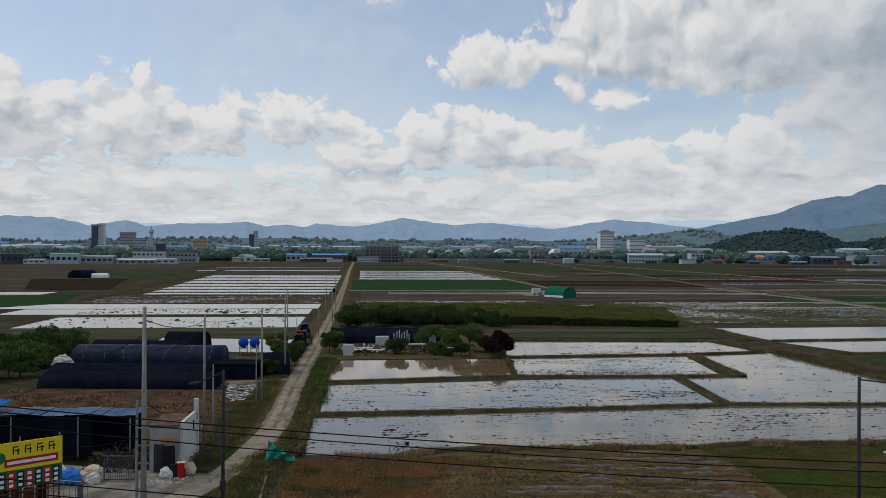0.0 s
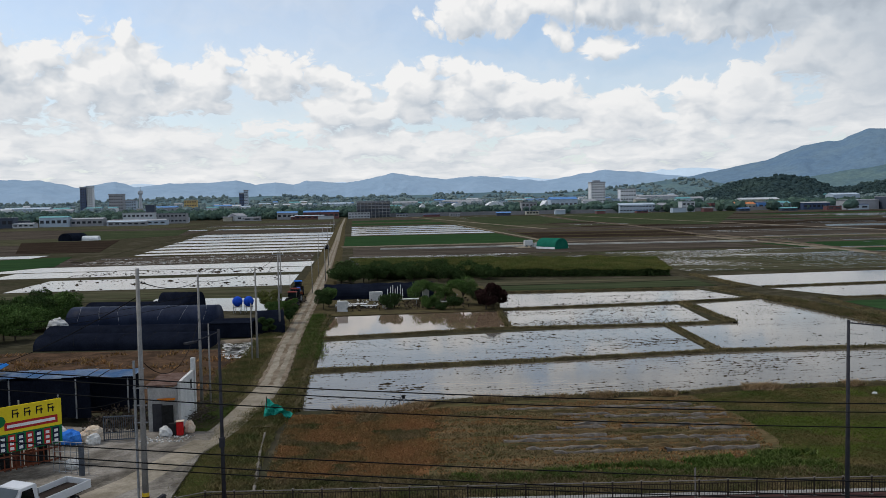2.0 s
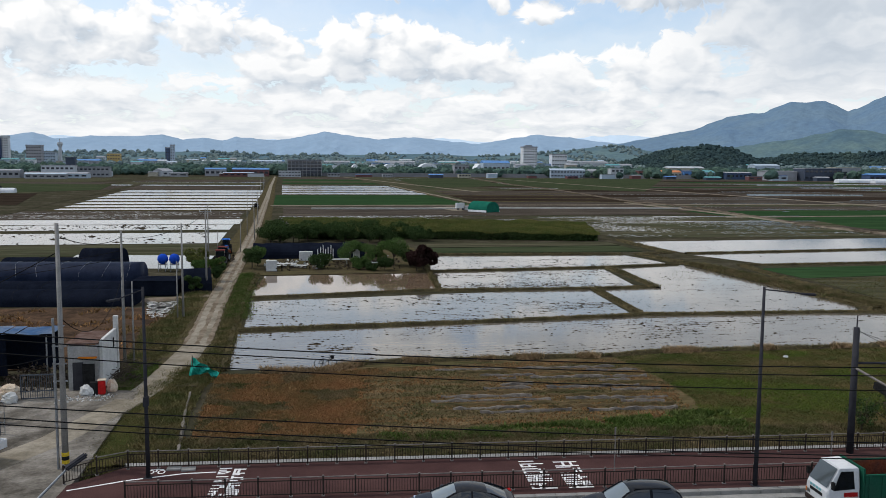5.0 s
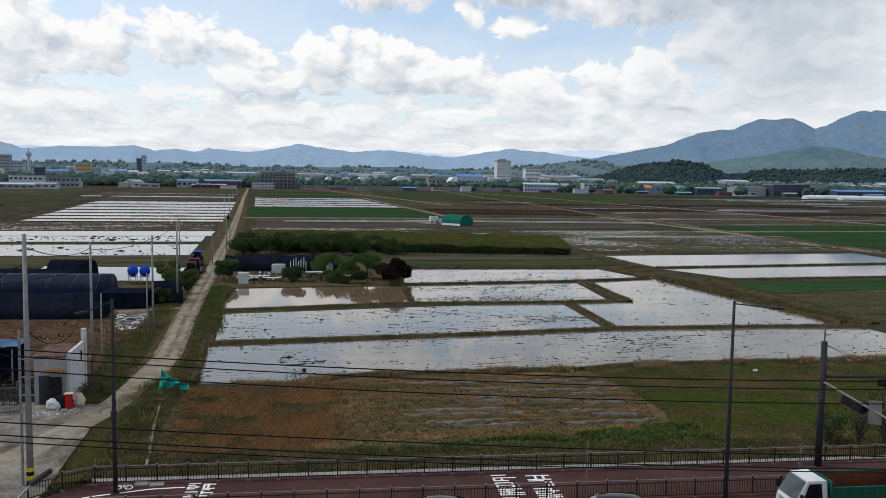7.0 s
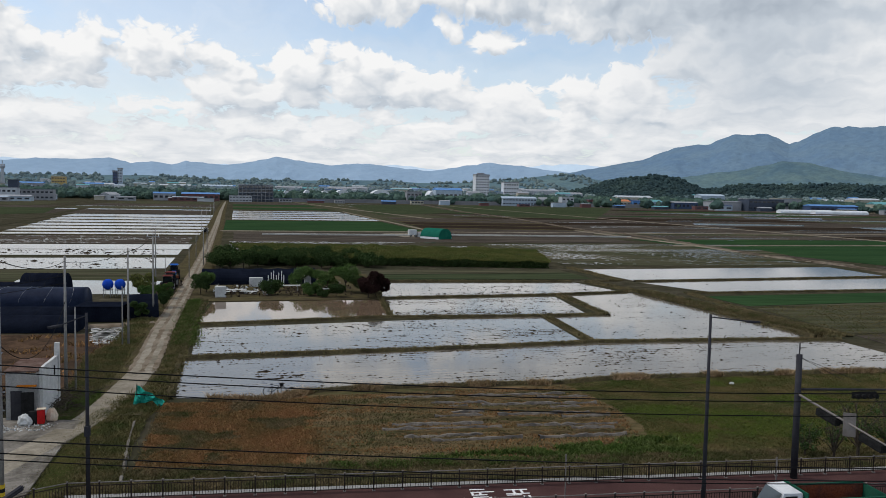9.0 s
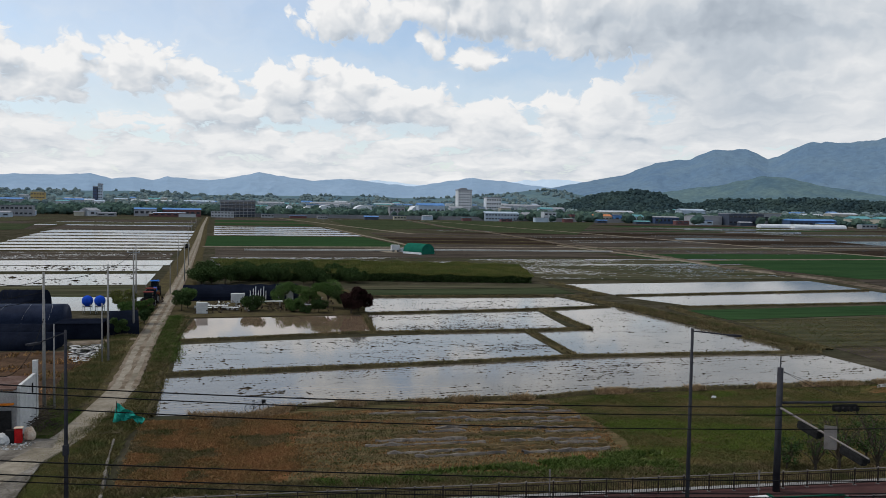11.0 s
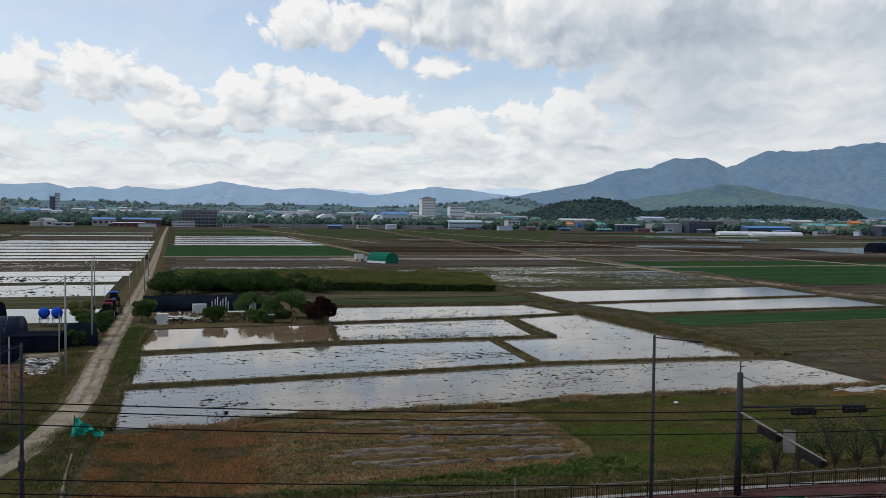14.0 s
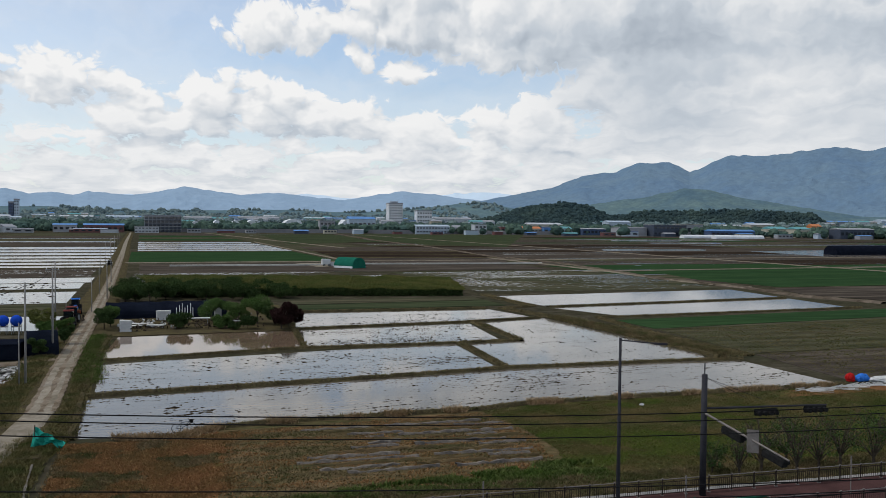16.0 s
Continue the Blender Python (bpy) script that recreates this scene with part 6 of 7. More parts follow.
t = thing("sign_board", "large yellow and green scrapyard sign board with plain bars", "sign", -26.5, 48.5, 0.45, 43)
box_bm = boxes((-2.6, 4.2, 0, 0.10, 2.3, 3.95))
part("yellow_panel", box_bm, M_SIGNY, t)
part("green_panel", boxes((-2.6, 4.2, 0.012, 0.095, 1.15, 2.3)), M_SIGNG, t)
part("emblem", tubes(((0.62, -0.03, 3.1), (0.62, 0.0, 3.1), 0.36), sides=8), M_SIGNG, t)
for k in range(4):
    for b in ((0, 0.34, 0.42, 0.49), (0, 0.07, 0, 0.5), (0.26, 0.34, -0.02, 0.34), (0.0, 0.4, 0.2, 0.27)):
        part("bar", boxes((1.35 + k * 0.68 + b[0], 1.35 + k * 0.68 + b[1], -0.012, 0.0, 3.22 + b[2], 3.22 + b[3])), M_BLACK, t)
part("number_strip", boxes((0.9, 3.95, -0.012, 0.0, 2.5, 2.98)), M_SIGNR, t)
part("number_bar", boxes((1.05, 3.8, -0.022, -0.012, 2.65, 2.83)), M_WHITE, t)
for k in range(-4, 9):
    s = part("word_strip", boxes((-0.45 + k * 0.51, -0.05 + k * 0.51, -0.004, 0.012, 1.2, 2.2)), (M_SIGNN, M_SIGNR)[k % 2], t)
    for j in range(3):
        part("bar", boxes((-0.36 + k * 0.51, -0.14 + k * 0.51, -0.012, -0.004, 1.28 + j * 0.31, 1.46 + j * 0.31)), M_WHITE, s)
for sx in (-0.4, 1.8, 4.1):
    part("post", tubes(((sx, 0.2, 0), (sx, 0.2, 4.2), 0.05)), M_STEEL, t)
for k in range(6):
    part("lamp_arm", tubes(((0 + k * 0.8, 0.05, 4.0), (0 + k * 0.8, -0.25, 4.12), 0.02)), M_BLACK, t)
t = thing("scrap_cage", "rusty orange steel cage wall under the sign", "cage", -27.6, 47.6, 0.45, 43)
for k in range(18):
    part("bar", boxes((k * 0.32, k * 0.32 + 0.06, 0, 0.06, 0, 1.7)), M_RUSTY, t)
for zz in (0.1, 0.85, 1.6):
    part("rail", boxes((0, 5.6, -0.03, 0.09, zz, zz + 0.08)), M_RUSTY, t)
for k in range(7):
    part("panel", boxes((k * 0.7, k * 0.7 + 0.62, 0.3, 0.36, 0.05, 1.4 - 0.2 * (k % 3))), M_RUSTY if k % 3 else M_BLACK, t)
t = thing("mesh_cage", "grey wire mesh cage with scrap", "cage", -22.9, 48.9, 0.45, -14)
for k in range(7):
    part("bar", tubes(((k * 0.4, 0, 0), (k * 0.4, 0, 1.9), 0.02)), M_STEEL, t)
for zz in (0.1, 0.7, 1.3, 1.9):
    part("rail", tubes(((0, 0, zz), (2.4, 0, zz), 0.02)), M_STEEL, t)
part("sheet", boxes((2.05, 2.4, -0.42, -0.36, 0.05, 1.95)), M_GATE, t)
lump("sack", -22.1, 49.6, 0.45, 0.45, 0.4, 0.4, M_OLDWHITE, "white sack of cans inside the mesh cage", "sack", 31)

# black lean-to with a faded blue roof
t = thing("scrap_shed", "open black-tarp shed under a faded blue sheet roof", "shed", -28, 61, 0.45)
for k in range(16):
    x0, x1 = -9 + k * 0.9, -9 + k * 0.9 + 0.88
    zz = 3.25 + 0.05 * math.sin(k * 1.3)
    bm = bmesh.new()
    bm.faces.new([bm.verts.new(p) for p in ((x0, 0.6, zz - 0.10), (x1, 0.6, zz - 0.10), (x1, 3.2, zz), (x0, 3.2, zz))])
    bmesh.ops.solidify(bm, geom=bm.faces[:], thickness=0.06)
    part("roof_sheet", bm, M_BLUEROOF, t)
bm = bmesh.new()
for k in range(14):
    x0, x1 = -9 + k, -8 + k
    q = [(x0, 0.95 + 0.2 * math.sin(k * 2.3), 0), (x1, 0.95 + 0.2 * math.sin((k + 1) * 2.3), 0), (x1, 0.8, 2.95), (x0, 0.8, 2.95)]
    if k < 11:
        bm.faces.new([bm.verts.new(p) for p in q])
bmesh.ops.remove_doubles(bm, verts=bm.verts[:], dist=0.01)
part("tarp_wall", bm, M_SHADE, t)
for sx in (-8.8, -4, 1, 4.9):
    part("post", tubes(((sx, 0.7, 0), (sx, 0.7, 3.0), 0.06)), M_STEEL, t)
part("back_wall", boxes((-9, 5.2, 3.0, 3.2, 0, 3.05)), M_SHADE, t)
t = thing("blue_roof_shed", "low shed with a bright blue corrugated roof", "shed", -36, 59.5, 0.45)
bm = bmesh.new()
for k in range(28):
    box(bm, -4 + k * 0.25, -4 + k * 0.25 + 0.13, -1, 4.6, 3.32, 3.42, m=pose(0, 0, 0.15, 5, 0, 0))
box(bm, -4, 3, -1, 4.6, 3.28, 3.34, m=pose(0, 0, 0.15, 5, 0, 0))
part("roof", bm, M_BRIGHTBLUE, t)
part("wall", boxes((-3.8, 2.8, -0.6, 4.3, 0, 3.2)), M_BLOCK, t)
for k in range(3):
    part("window", boxes((-2.4 + k * 1.9, -1.4 + k * 1.9, -0.66, -0.58, 1.3, 2.3)), P_WIN, t)
# grey block hut
t = thing("block_hut", "grey cement hut with a rusty roof beside the lane", "hut", -20.2, 57.6, 0.45, 4)
part("wall", boxes((0, 2.0, 0, 0.18, 0, 3.1), (0, 0.18, 0.18, 4.2, 0, 3.2), (1.82, 2.0, 0.18, 4.2, 0, 3.2)), M_BLOCK, t)
part("gable_wall", boxes((2.0, 2.2, 0.3, 4.8, 0, 3.4), (1.98, 2.3, 4.6, 4.95, 0, 4.3)), M_OLDWHITE, t)
for k in range(3):
    part("vent_slot", boxes((2.2, 2.215, 3.4 + k * 0.16, 3.5 + k * 0.16, 2.2, 2.9)), M_BLACK, t)
part("roof", boxes((-0.1, 2.0, -0.1, 4.3, 3.2, 3.3)), M_OLDROOF, t)
part("awning", boxes((0.7, 1.9, -0.35, 0.0, 2.25, 2.33)), M_AMBER, t, "faded orange awning")
part("door", boxes((0.3, 1.0, -0.05, 0.0, 0, 1.95)), M_DARKSTEEL, t)
part("board", boxes((1.0, 1.8, -0.35, -0.28, 0, 1.9)), M_BLACK, t)
t = thing("sliding_gate", "grey steel bar gate standing in the yard", "gate", -22.5, 55.4, 0.45, 6)
part("frame", boxes((0, 2.1, -0.03, 0.03, 0.05, 0.13), (0, 2.1, -0.03, 0.03, 1.62, 1.70), (0, 0.07, -0.03, 0.03, 0.05, 1.7), (2.03, 2.1, -0.03, 0.03, 0.05, 1.7), (0, 2.1, -0.02, 0.02, 0.55, 0.60)), M_GATE, t)
for k in range(13):
    part("bar", boxes((0.15 + k * 0.145, 0.18 + k * 0.145, -0.015, 0.015, 0.1, 1.66)), M_GATE, t)


lump("wrapped_load", -24.5, 54.9, 0.45, 0.75, 0.6, 0.62, M_TARP, "bundle wrapped in bright blue tarpaulin", "bundle", 1)
lump("sack", -23.6, 55.3, 0.45, 0.55, 0.5, 0.5, M_SACK, "pale woven bulk sack of scrap", "sack", 2)
lump("sack", -23.0, 54.9, 0.45, 0.5, 0.45, 0.45, M_OLDWHITE, "dirty white bulk sack of scrap", "sack", 3)
lump("sack", -25.4, 55.3, 0.45, 0.5, 0.5, 0.75, M_OLDWHITE, "tall dirty white bulk sack", "sack", 4)
lump("sack", -23.2, 55.5, 0.95, 0.6, 0.5, 0.35, M_SACK, "pale woven sack on top of others", "sack", 5)
lump("sack", -31.5, 57.5, 0.45, 1.2, 0.8, 0.9, M_SACK, "heap of woven sacks by the shed", "sack", 6)
lump("white_bag", -18.6, 56.4, 0.45, 0.45, 0.35, 0.45, M_OLDWHITE, "white rubbish bag on the yard's edge", "bag", 7)
t = thing("red_bin", "red and black plastic bin with cartons", "bin", -17.7, 56.6, 0.45, 10)
part("body", boxes((-0.22, 0.22, -0.22, 0.22, 0, 0.95), bevel=0.03), M_BRIGHTRED, t)
part("lid", boxes((-0.26, 0.3, -0.25, 0.25, 0.95, 1.0), bevel=0.02), M_SACK, t)
part("black_box", boxes((-0.75, -0.24, -0.22, 0.22, 0, 0.85), bevel=0.02), M_BLACK, t)
lump("carton", -17.2, 57.2, 0.45, 0.38, 0.3, 0.55, M_SACK, "crumpled pale carton by the bin", "carton", 8)
t = thing("red_cone", "orange-red traffic barrier foot in the yard", "barrier", -19.9, 40.6, 0.45)
part("foot", boxes((-0.35, 0.35, -0.2, 0.2, 0, 0.28), bevel=0.05), M_AMBER, t)
t = thing("green_net", "crumpled turquoise net on a stake by the lane", "net", -12.7, 61.4, 0.15)
bm = bmesh.new()
for i in range(9):
    for j in range(4):
        q = [(i * 0.22 - (j + dj) * 0.06, 0.22 * math.sin((i + di) * 1.7 + (j + dj)), 1.65 - 0.14 * (i + di) - (j + dj) * 0.38 * max(0.25, 1 - 0.13 * (i + di))) for di, dj in ((0, 0), (1, 0), (1, 1), (0, 1))]
        q = [(a + (0.22 if k in (1, 2) else 0), b, max(0.02, c)) for k, (a, b, c) in enumerate(q)]
        bm.faces.new([bm.verts.new(p) for p in q])
part("mesh", bm, M_NET, t)
part("stake", tubes(((0, 0, 0), (0.05, 0, 1.75), 0.03)), M_BARK, t)


def heap(name, poly, count, size, material, label, category, seed, z=0.3, height=0.3):
    """Loose pieces lying about: flat chips and boards."""
    r = np.random.RandomState(seed)
    x, y = scatter(poly, count, seed)
    c = np.stack([x, y, z + r.uniform(0, height, len(x))], 1)
    return tagged(leaves(name, c, size, material, seed=seed), label, category, kind="stuff")


rr = random.Random(71)
bm = bmesh.new()
for k in range(240):
    px, py = rr.uniform(-19.0, -16.6), rr.uniform(58.6, 65.5)
    pz, an, ln = 0.15 + rr.random() ** 1.6 * 1.3 * (1 - abs(px + 17.9) / 1.6), rr.uniform(0, 6.3), rr.uniform(0.5, 1.7)
    tube(bm, (px, py, pz), (px + math.cos(an) * ln, py + math.sin(an) * ln * 0.7, max(0.1, pz + rr.uniform(-0.5, 0.6))), rr.uniform(0.015, 0.045), 0.01, sides=4)
tagged(part("brushwood", bm, M_BARK), "tangled heap of cut grey branches beside the hut", "brushwood", kind="stuff")
heap("scrap_heap", [(-25, 57), (-20.8, 57.5), (-20.8, 63), (-25, 63)], 700, 0.16, M_SCRAP, "dark scrap inside the open shed", "scrap", 4, z=0.45, height=0.8)
heap("rubble", [(-20, 54.3), (-16.8, 55), (-16.6, 56.5), (-20, 56)], 200, 0.10, M_OLDWHITE, "pale rubble scattered on the yard", "rubble", 5, z=0.45, height=0.05)
field("bare_plot", [(-60, 62), (-19.5, 66), (-18.8, 93), (-60, 93.5)], mat("trampled_reddish_soil", (0.04, 0.028, 0.02), (0.10, 0.062, 0.04), size=2.5, fine=0.25, contrast=0.45, bump=0.6), "bare trampled soil behind the shed", z=0.12)

puddles([(-24.6, 96.5), (-21.4, 97.5), (-19.6, 88.5), (-22.0, 86)], 520, 17, 0.24, M_OLDWHITE, "white plastic sheets littering the ground", z=0.20)
puddles([(-48, 74), (-40, 74), (-40, 80), (-48, 80)], 60, 19, 0.2, M_OLDWHITE, "white scraps on bare soil", z=0.16)
tagged(part("side_path", ribbon([(-34, 96), (-31.2, 96.6), (-24.9, 98.8), (-18.6, 100.8)], 1.5, 0.0, 0.2, shoulder=0.4, wobble=0.25, step=1.0), M_LANEDIRT), "trodden earth path from the lane to the tunnels", "path", kind="structure")
# ---- shade tunnels on the left ----
M_SHADEBLUE = mat("blue_black_shade_cloth", (0.009, 0.014, 0.030), (0.018, 0.025, 0.048), size=1.6, rough=0.5, fine=0.12, contrast=0.35, bump=0.2, spec=0.03)
for x, y, length, rad, h, m in ((-36, 97.0, 20.4, 2.4, 1.6, M_SHADE), (-38.4, 104.6, 20.5, 2.4, 1.5, M_SHADE), (-40.4, 115.8, 20.4, 2.8, 2.6, M_SHADEBLUE), (-44.5, 125, 15, 2.8, 2.2, M_SHADE), (-38.9, 127.5, 5.8, 2.8, 3.3, M_SHADE)):
    t = thing("shade_tunnel", "long black shade-cloth growing tunnel", "greenhouse", x, y, 0.05, -1.5, group="black tunnels")
    part("cover", vault(length, rad, h, sides=18), m, t, smooth=True)
    for k in range(7):
        a = -length / 2 + (k + 0.5) * length / 7
        pts = [(a + 0.35 * math.sin(j + k), -rad * 1.012 * math.cos(math.pi * j / 8), h * 1.012 * math.sin(math.pi * j / 8) ** 0.8 + 0.01) for j in range(9)]
        part("strap", bent(pts, 0.016), M_STEEL if m is M_SHADEBLUE else M_BLACK, t)
t = thing("shade_shed", "low black flat-roofed growing shed", "shed", -25.0, 103.8, 0.05, 0)
part("wall", boxes((-3.0, 2.2, -1.8, 2.6, 0, 1.75), bevel=0.05), M_SHADE, t)
part("roof", boxes((-3.1, 2.3, -1.9, 2.7, 1.75, 1.85), bevel=0.03), M_SHADE, t)
t = thing("black_tent", "black tent shed with a sagging top", "tent", -21.2, 106.5, 0.05, 15)
part("cover", vault(3.4, 2.6, 2.8, sides=10), M_SHADE, t)
lump("wrapped_load", -49.5, 108.5, 0.1, 1.3, 1.0, 1.3, M_OLDWHITE, "bundle of torn translucent plastic by the bushes", "bundle", 11)
M_DULLRED = mat("faded_red_machine_paint", (0.20, 0.05, 0.045), (0.13, 0.05, 0.045), size=0.6, rough=0.6, fine=0.1, contrast=0.3)
M_TANK = mat("blue_plastic_tank", (0.015, 0.06, 0.40), (0.02, 0.08, 0.46), size=0.8, rough=0.35, bump=0, contrast=0.08)
for x in (-29.9, -28.2):
    t = thing("water_tank", "blue round plastic water tank on a stand", "tank", x, 125.8, 0.05, group="blue tanks")
    bm = bmesh.new()
    bmesh.ops.create_uvsphere(bm, u_segments=20, v_segments=12, radius=0.78)
    bmesh.ops.translate(bm, verts=bm.verts[:], vec=(0, 0, 1.85))
    part("tank", bm, M_TANK, t, smooth=True)
    for a in (-0.5, 0.5):
        for b in (-0.5, 0.5):
            part("leg", tubes(((a, b, 0), (a, b, 1.5), 0.04)), M_STEEL, t)
    part("platform", boxes((-0.6, 0.6, -0.6, 0.6, 1.0, 1.08)), M_STEEL, t)

# ---- machines beside the lane ----
def tractor(x, y, turn, paintwork, label):
    t = thing("tractor", label, "tractor", x, y, 0.2, turn)
    part("hood", boxes((0.2, 1.9, -0.35, 0.35, 0.75, 1.35), bevel=0.08), paintwork, t)
    part("cab", boxes((-1.0, 0.2, -0.65, 0.65, 0.8, 2.35), bevel=0.08), M_GLASS, t)
    part("roof", boxes((-1.1, 0.3, -0.75, 0.75, 2.35, 2.5), bevel=0.05), paintwork, t)
    for wx, r in ((-0.7, 0.75), (1.4, 0.48)):
        for wy in (-0.8, 0.8):
            wheel(t, wx, wy, r, 0.35)
    part("loader", boxes((1.9, 2.6, -0.8, 0.8, 0.2, 0.7), bevel=0.05), M_RUSTY, t)


tractor(-24.6, 150.5, -80, M_TARP, "blue tractor with a cab parked beside the lane")
tractor(-22.4, 131.0, -85, M_DULLRED, "red tractor parked beside the lane")
tractor(-23.0, 136.5, -100, M_DULLRED, "red farm machine parked beside the lane")
heap("machine_parts", [(-23.8, 127), (-21.4, 127), (-21.4, 139), (-24.2, 139)], 260, 0.3, M_SCRAP, "farm implements and parts beside the lane", "implements", 8, z=0.2, height=0.9)
t = thing("small_truck", "small dark vehicle far along the lane", "truck", -38.8, 305, 0.3, 95)
part("body", boxes((-2, 2, -0.8, 0.8, 0.4, 1.1), bevel=0.1), M_CARBLACK, t)
part("cabin", boxes((0.2, 1.6, -0.75, 0.75, 1.1, 1.8), bevel=0.15), M_GLASS, t)
for wx in (-1.3, 1.3):
    for wy in (-0.7, 0.7):
        wheel(t, wx, wy)

# ---- green vaulted shed ----
M_GREENROOF = mat("green_sheet_roof", (0.012, 0.10, 0.07), (0.016, 0.125, 0.085), size=2, rough=0.45, fine=0.3, contrast=0.15)
t = thing("farm_shed", "green arched farm shed standing among the fields", "shed", 42.5, 290, 0.05, -54)
part("roof", vault(9.4, 3.3, 3.7, sides=14), M_GREENROOF, t)
for q in (-1, 1):
    part("base_wall", boxes((-4.7, 4.7, 3.29 * q - 0.06, 3.29 * q + 0.06, 0, 0.7)), M_FILMWHITE, t)
t = thing("white_trailer", "small white trailer and crates beside the green shed", "trailer", 36.0, 301, 0.05, 10)
part("body", boxes((-2.2, 0.8, -1, 1, 0.6, 2.6), bevel=0.1), M_CARWHITE, t)
part("crate", boxes((1.1, 3.4, -0.8, 0.8, 0, 1.5), bevel=0.05), M_OLDWHITE, t)
for wx in (-1.6, 0.2):
    wheel(t, wx, -0.9, 0.4)
field("yard_patch", [(26, 322), (40, 326), (36, 297), (32, 296)], M_LANE, "bare pale ground by the green shed", z=0.09)

# ---- nursery beside the pond ----
t = thing("shade_tunnel", "long black nursery tunnel behind the junk", "greenhouse", -9.5, 145, 0.05, 5)
part("cover", vault(19, 3.6, 2.5, sides=14, ribs=1), M_SHADE, t)
field("nursery_ground", [(-16.2, 119.8), (9.8, 122.6), (9.8, 160), (-19.5, 165), (-18.5, 140)], M_BUND, "weedy cluttered nursery ground", z=0.14)
heap("junk", [(-15.5, 126), (-6, 127), (-6, 137), (-16, 137)], 70, 0.34, M_OLDWHITE, "white panels and junk lying about the nursery", "junk", 9, z=0.2, height=0.35)
heap("junk", [(-15, 124), (6, 126), (6, 138), (-15, 138)], 500, 0.25, M_SCRAP, "dark junk and boards about the nursery", "junk", 10, z=0.15, height=0.5)
for x, y, w, h in ((-13.8, 124.8, 1.6, 1.6), (-9.6, 138.5, 2.2, 1.5), (-1.2, 139, 1.0, 1.8)):
    t = thing("white_cabinet", "white cabin box standing at the nursery", "cabinet", x, y, 0.14, 8, group="white panels")
    part("panel", boxes((-w / 2, w / 2, -0.5, 0.5, 0, h), bevel=0.03), M_OLDWHITE, t)
for k in range(7):
    t = thing("white_pipe", "upright white pipe at the nursery", "pipe", -7.6 + k * 0.42, 138 + 0.4 * (k % 3), 0.14, group="white pipes")
    part("pipe", tubes(((0, 0, 0), (0.05 * (k % 2), 0, 2.0 + 0.3 * (k % 3)), 0.06)), M_WHITE, t)
t = thing("pipe_frame", "white pipe frame on the nursery ground", "frame", -3.0, 138.5, 0.14)
part("bar", tubes(((0, 0, 0), (0, 0, 2.2), 0.04), ((0, 0, 1.3), (1.6, 0, 1.3), 0.04), ((1.6, 0, 0), (1.6, 0, 1.3), 0.04)), M_WHITE, t)
for x, y, w, a in ((-12.2, 130.5, 3.4, 8), (-10.0, 128.2, 2.6, -14), (-13.0, 128.0, 2.2, 22), (1.0, 131.5, 2.4, 10)):
    t = thing("board_stack", "long white boards lying on junk blocks", "boards", x, y, 0.14, a, group="white boards")
    part("sheet", boxes((-w / 2, w / 2, -0.5, 0.5, 0.42, 0.48)), M_OLDWHITE, t)
    part("block", boxes((-w / 2 + 0.2, -w / 2 + 0.7, -0.4, 0.4, 0, 0.42), (w / 2 - 0.7, w / 2 - 0.2, -0.4, 0.4, 0, 0.42)), M_SCRAP, t)
t = thing("bent_frame", "tangle of pale steel frames beside the bushes", "frame", 1.2, 135.5, 0.14, 5)
for k in range(5):
    part("bar", tubes(((k * 0.5, 0, 0), (k * 0.5 + 0.9, 0.3, 1.9 - 0.2 * k), 0.04)), M_STEEL, t)
part("bar", tubes(((0.2, 0, 1.7), (3.0, 0.2, 1.0), 0.04)), M_STEEL, t)
t = thing("white_table", "long white trestle at the nursery", "trestle", -5.5, 133, 0.14, 4)
part("top", boxes((-3.2, 3.2, -0.5, 0.5, 0.75, 0.85)), M_OLDWHITE, t)
for sx in (-2.8, 2.8):
    part("leg", boxes((sx - 0.05, sx + 0.05, -0.4, 0.4, 0, 0.75)), M_STEEL, t)

# ---- plants ----
tree(8.0, 123.8, 4.4, 2.3, M_LEAFRED, "round dark maroon-leaved tree by the pond", seed=1, density=6000, leaf=0.18, low=0.0)
tree(9.3, 126.5, 3.6, 2.0, M_LEAFRED, "dark maroon-leaved shrub tree", seed=2, density=5000, leaf=0.18, low=0.0)
for k, (x, y, h, s, m) in enumerate(((4.8, 131, 4.6, 2.6, M_LEAF), (2.0, 133, 4.0, 2.4, M_LEAF), (-2.2, 137, 4.1, 2.6, M_LEAF), (3.2, 125.0, 2.2, 1.4, M_LEAFDARK), (-17.0, 127.5, 3.5, 1.8, M_LEAFDARK), (-16.6, 131, 3.4, 1.6, M_LEAF), (-0.6, 126.5, 2.2, 1.6, M_LEAF), (-6.8, 127.4, 2.2, 1.9, M_LEAFDARK), (7.4, 129.5, 3.2, 2.0, M_LEAFDARK), (1.2, 124.6, 1.3, 1.0, M_LEAFDARK),
                                     (-25.2, 126.5, 3.4, 2.2, M_LEAFOLIVE), (-23.0, 117.5, 2.8, 1.4, M_LEAF), (-21.3, 122.5, 2.6, 1.2, M_LEAF), (-19.8, 113.0, 2.6, 1.1, M_LEAFDARK), (-20.9, 103.4, 2.4, 1.0, M_LEAFDARK))):
    tree(x, y, h, s, m, "small bushy green tree at the nursery" if y > 119 and x > -18 else "small green tree beside the lane", seed=10 + k, density=5200, leaf=0.105, low=0.0)
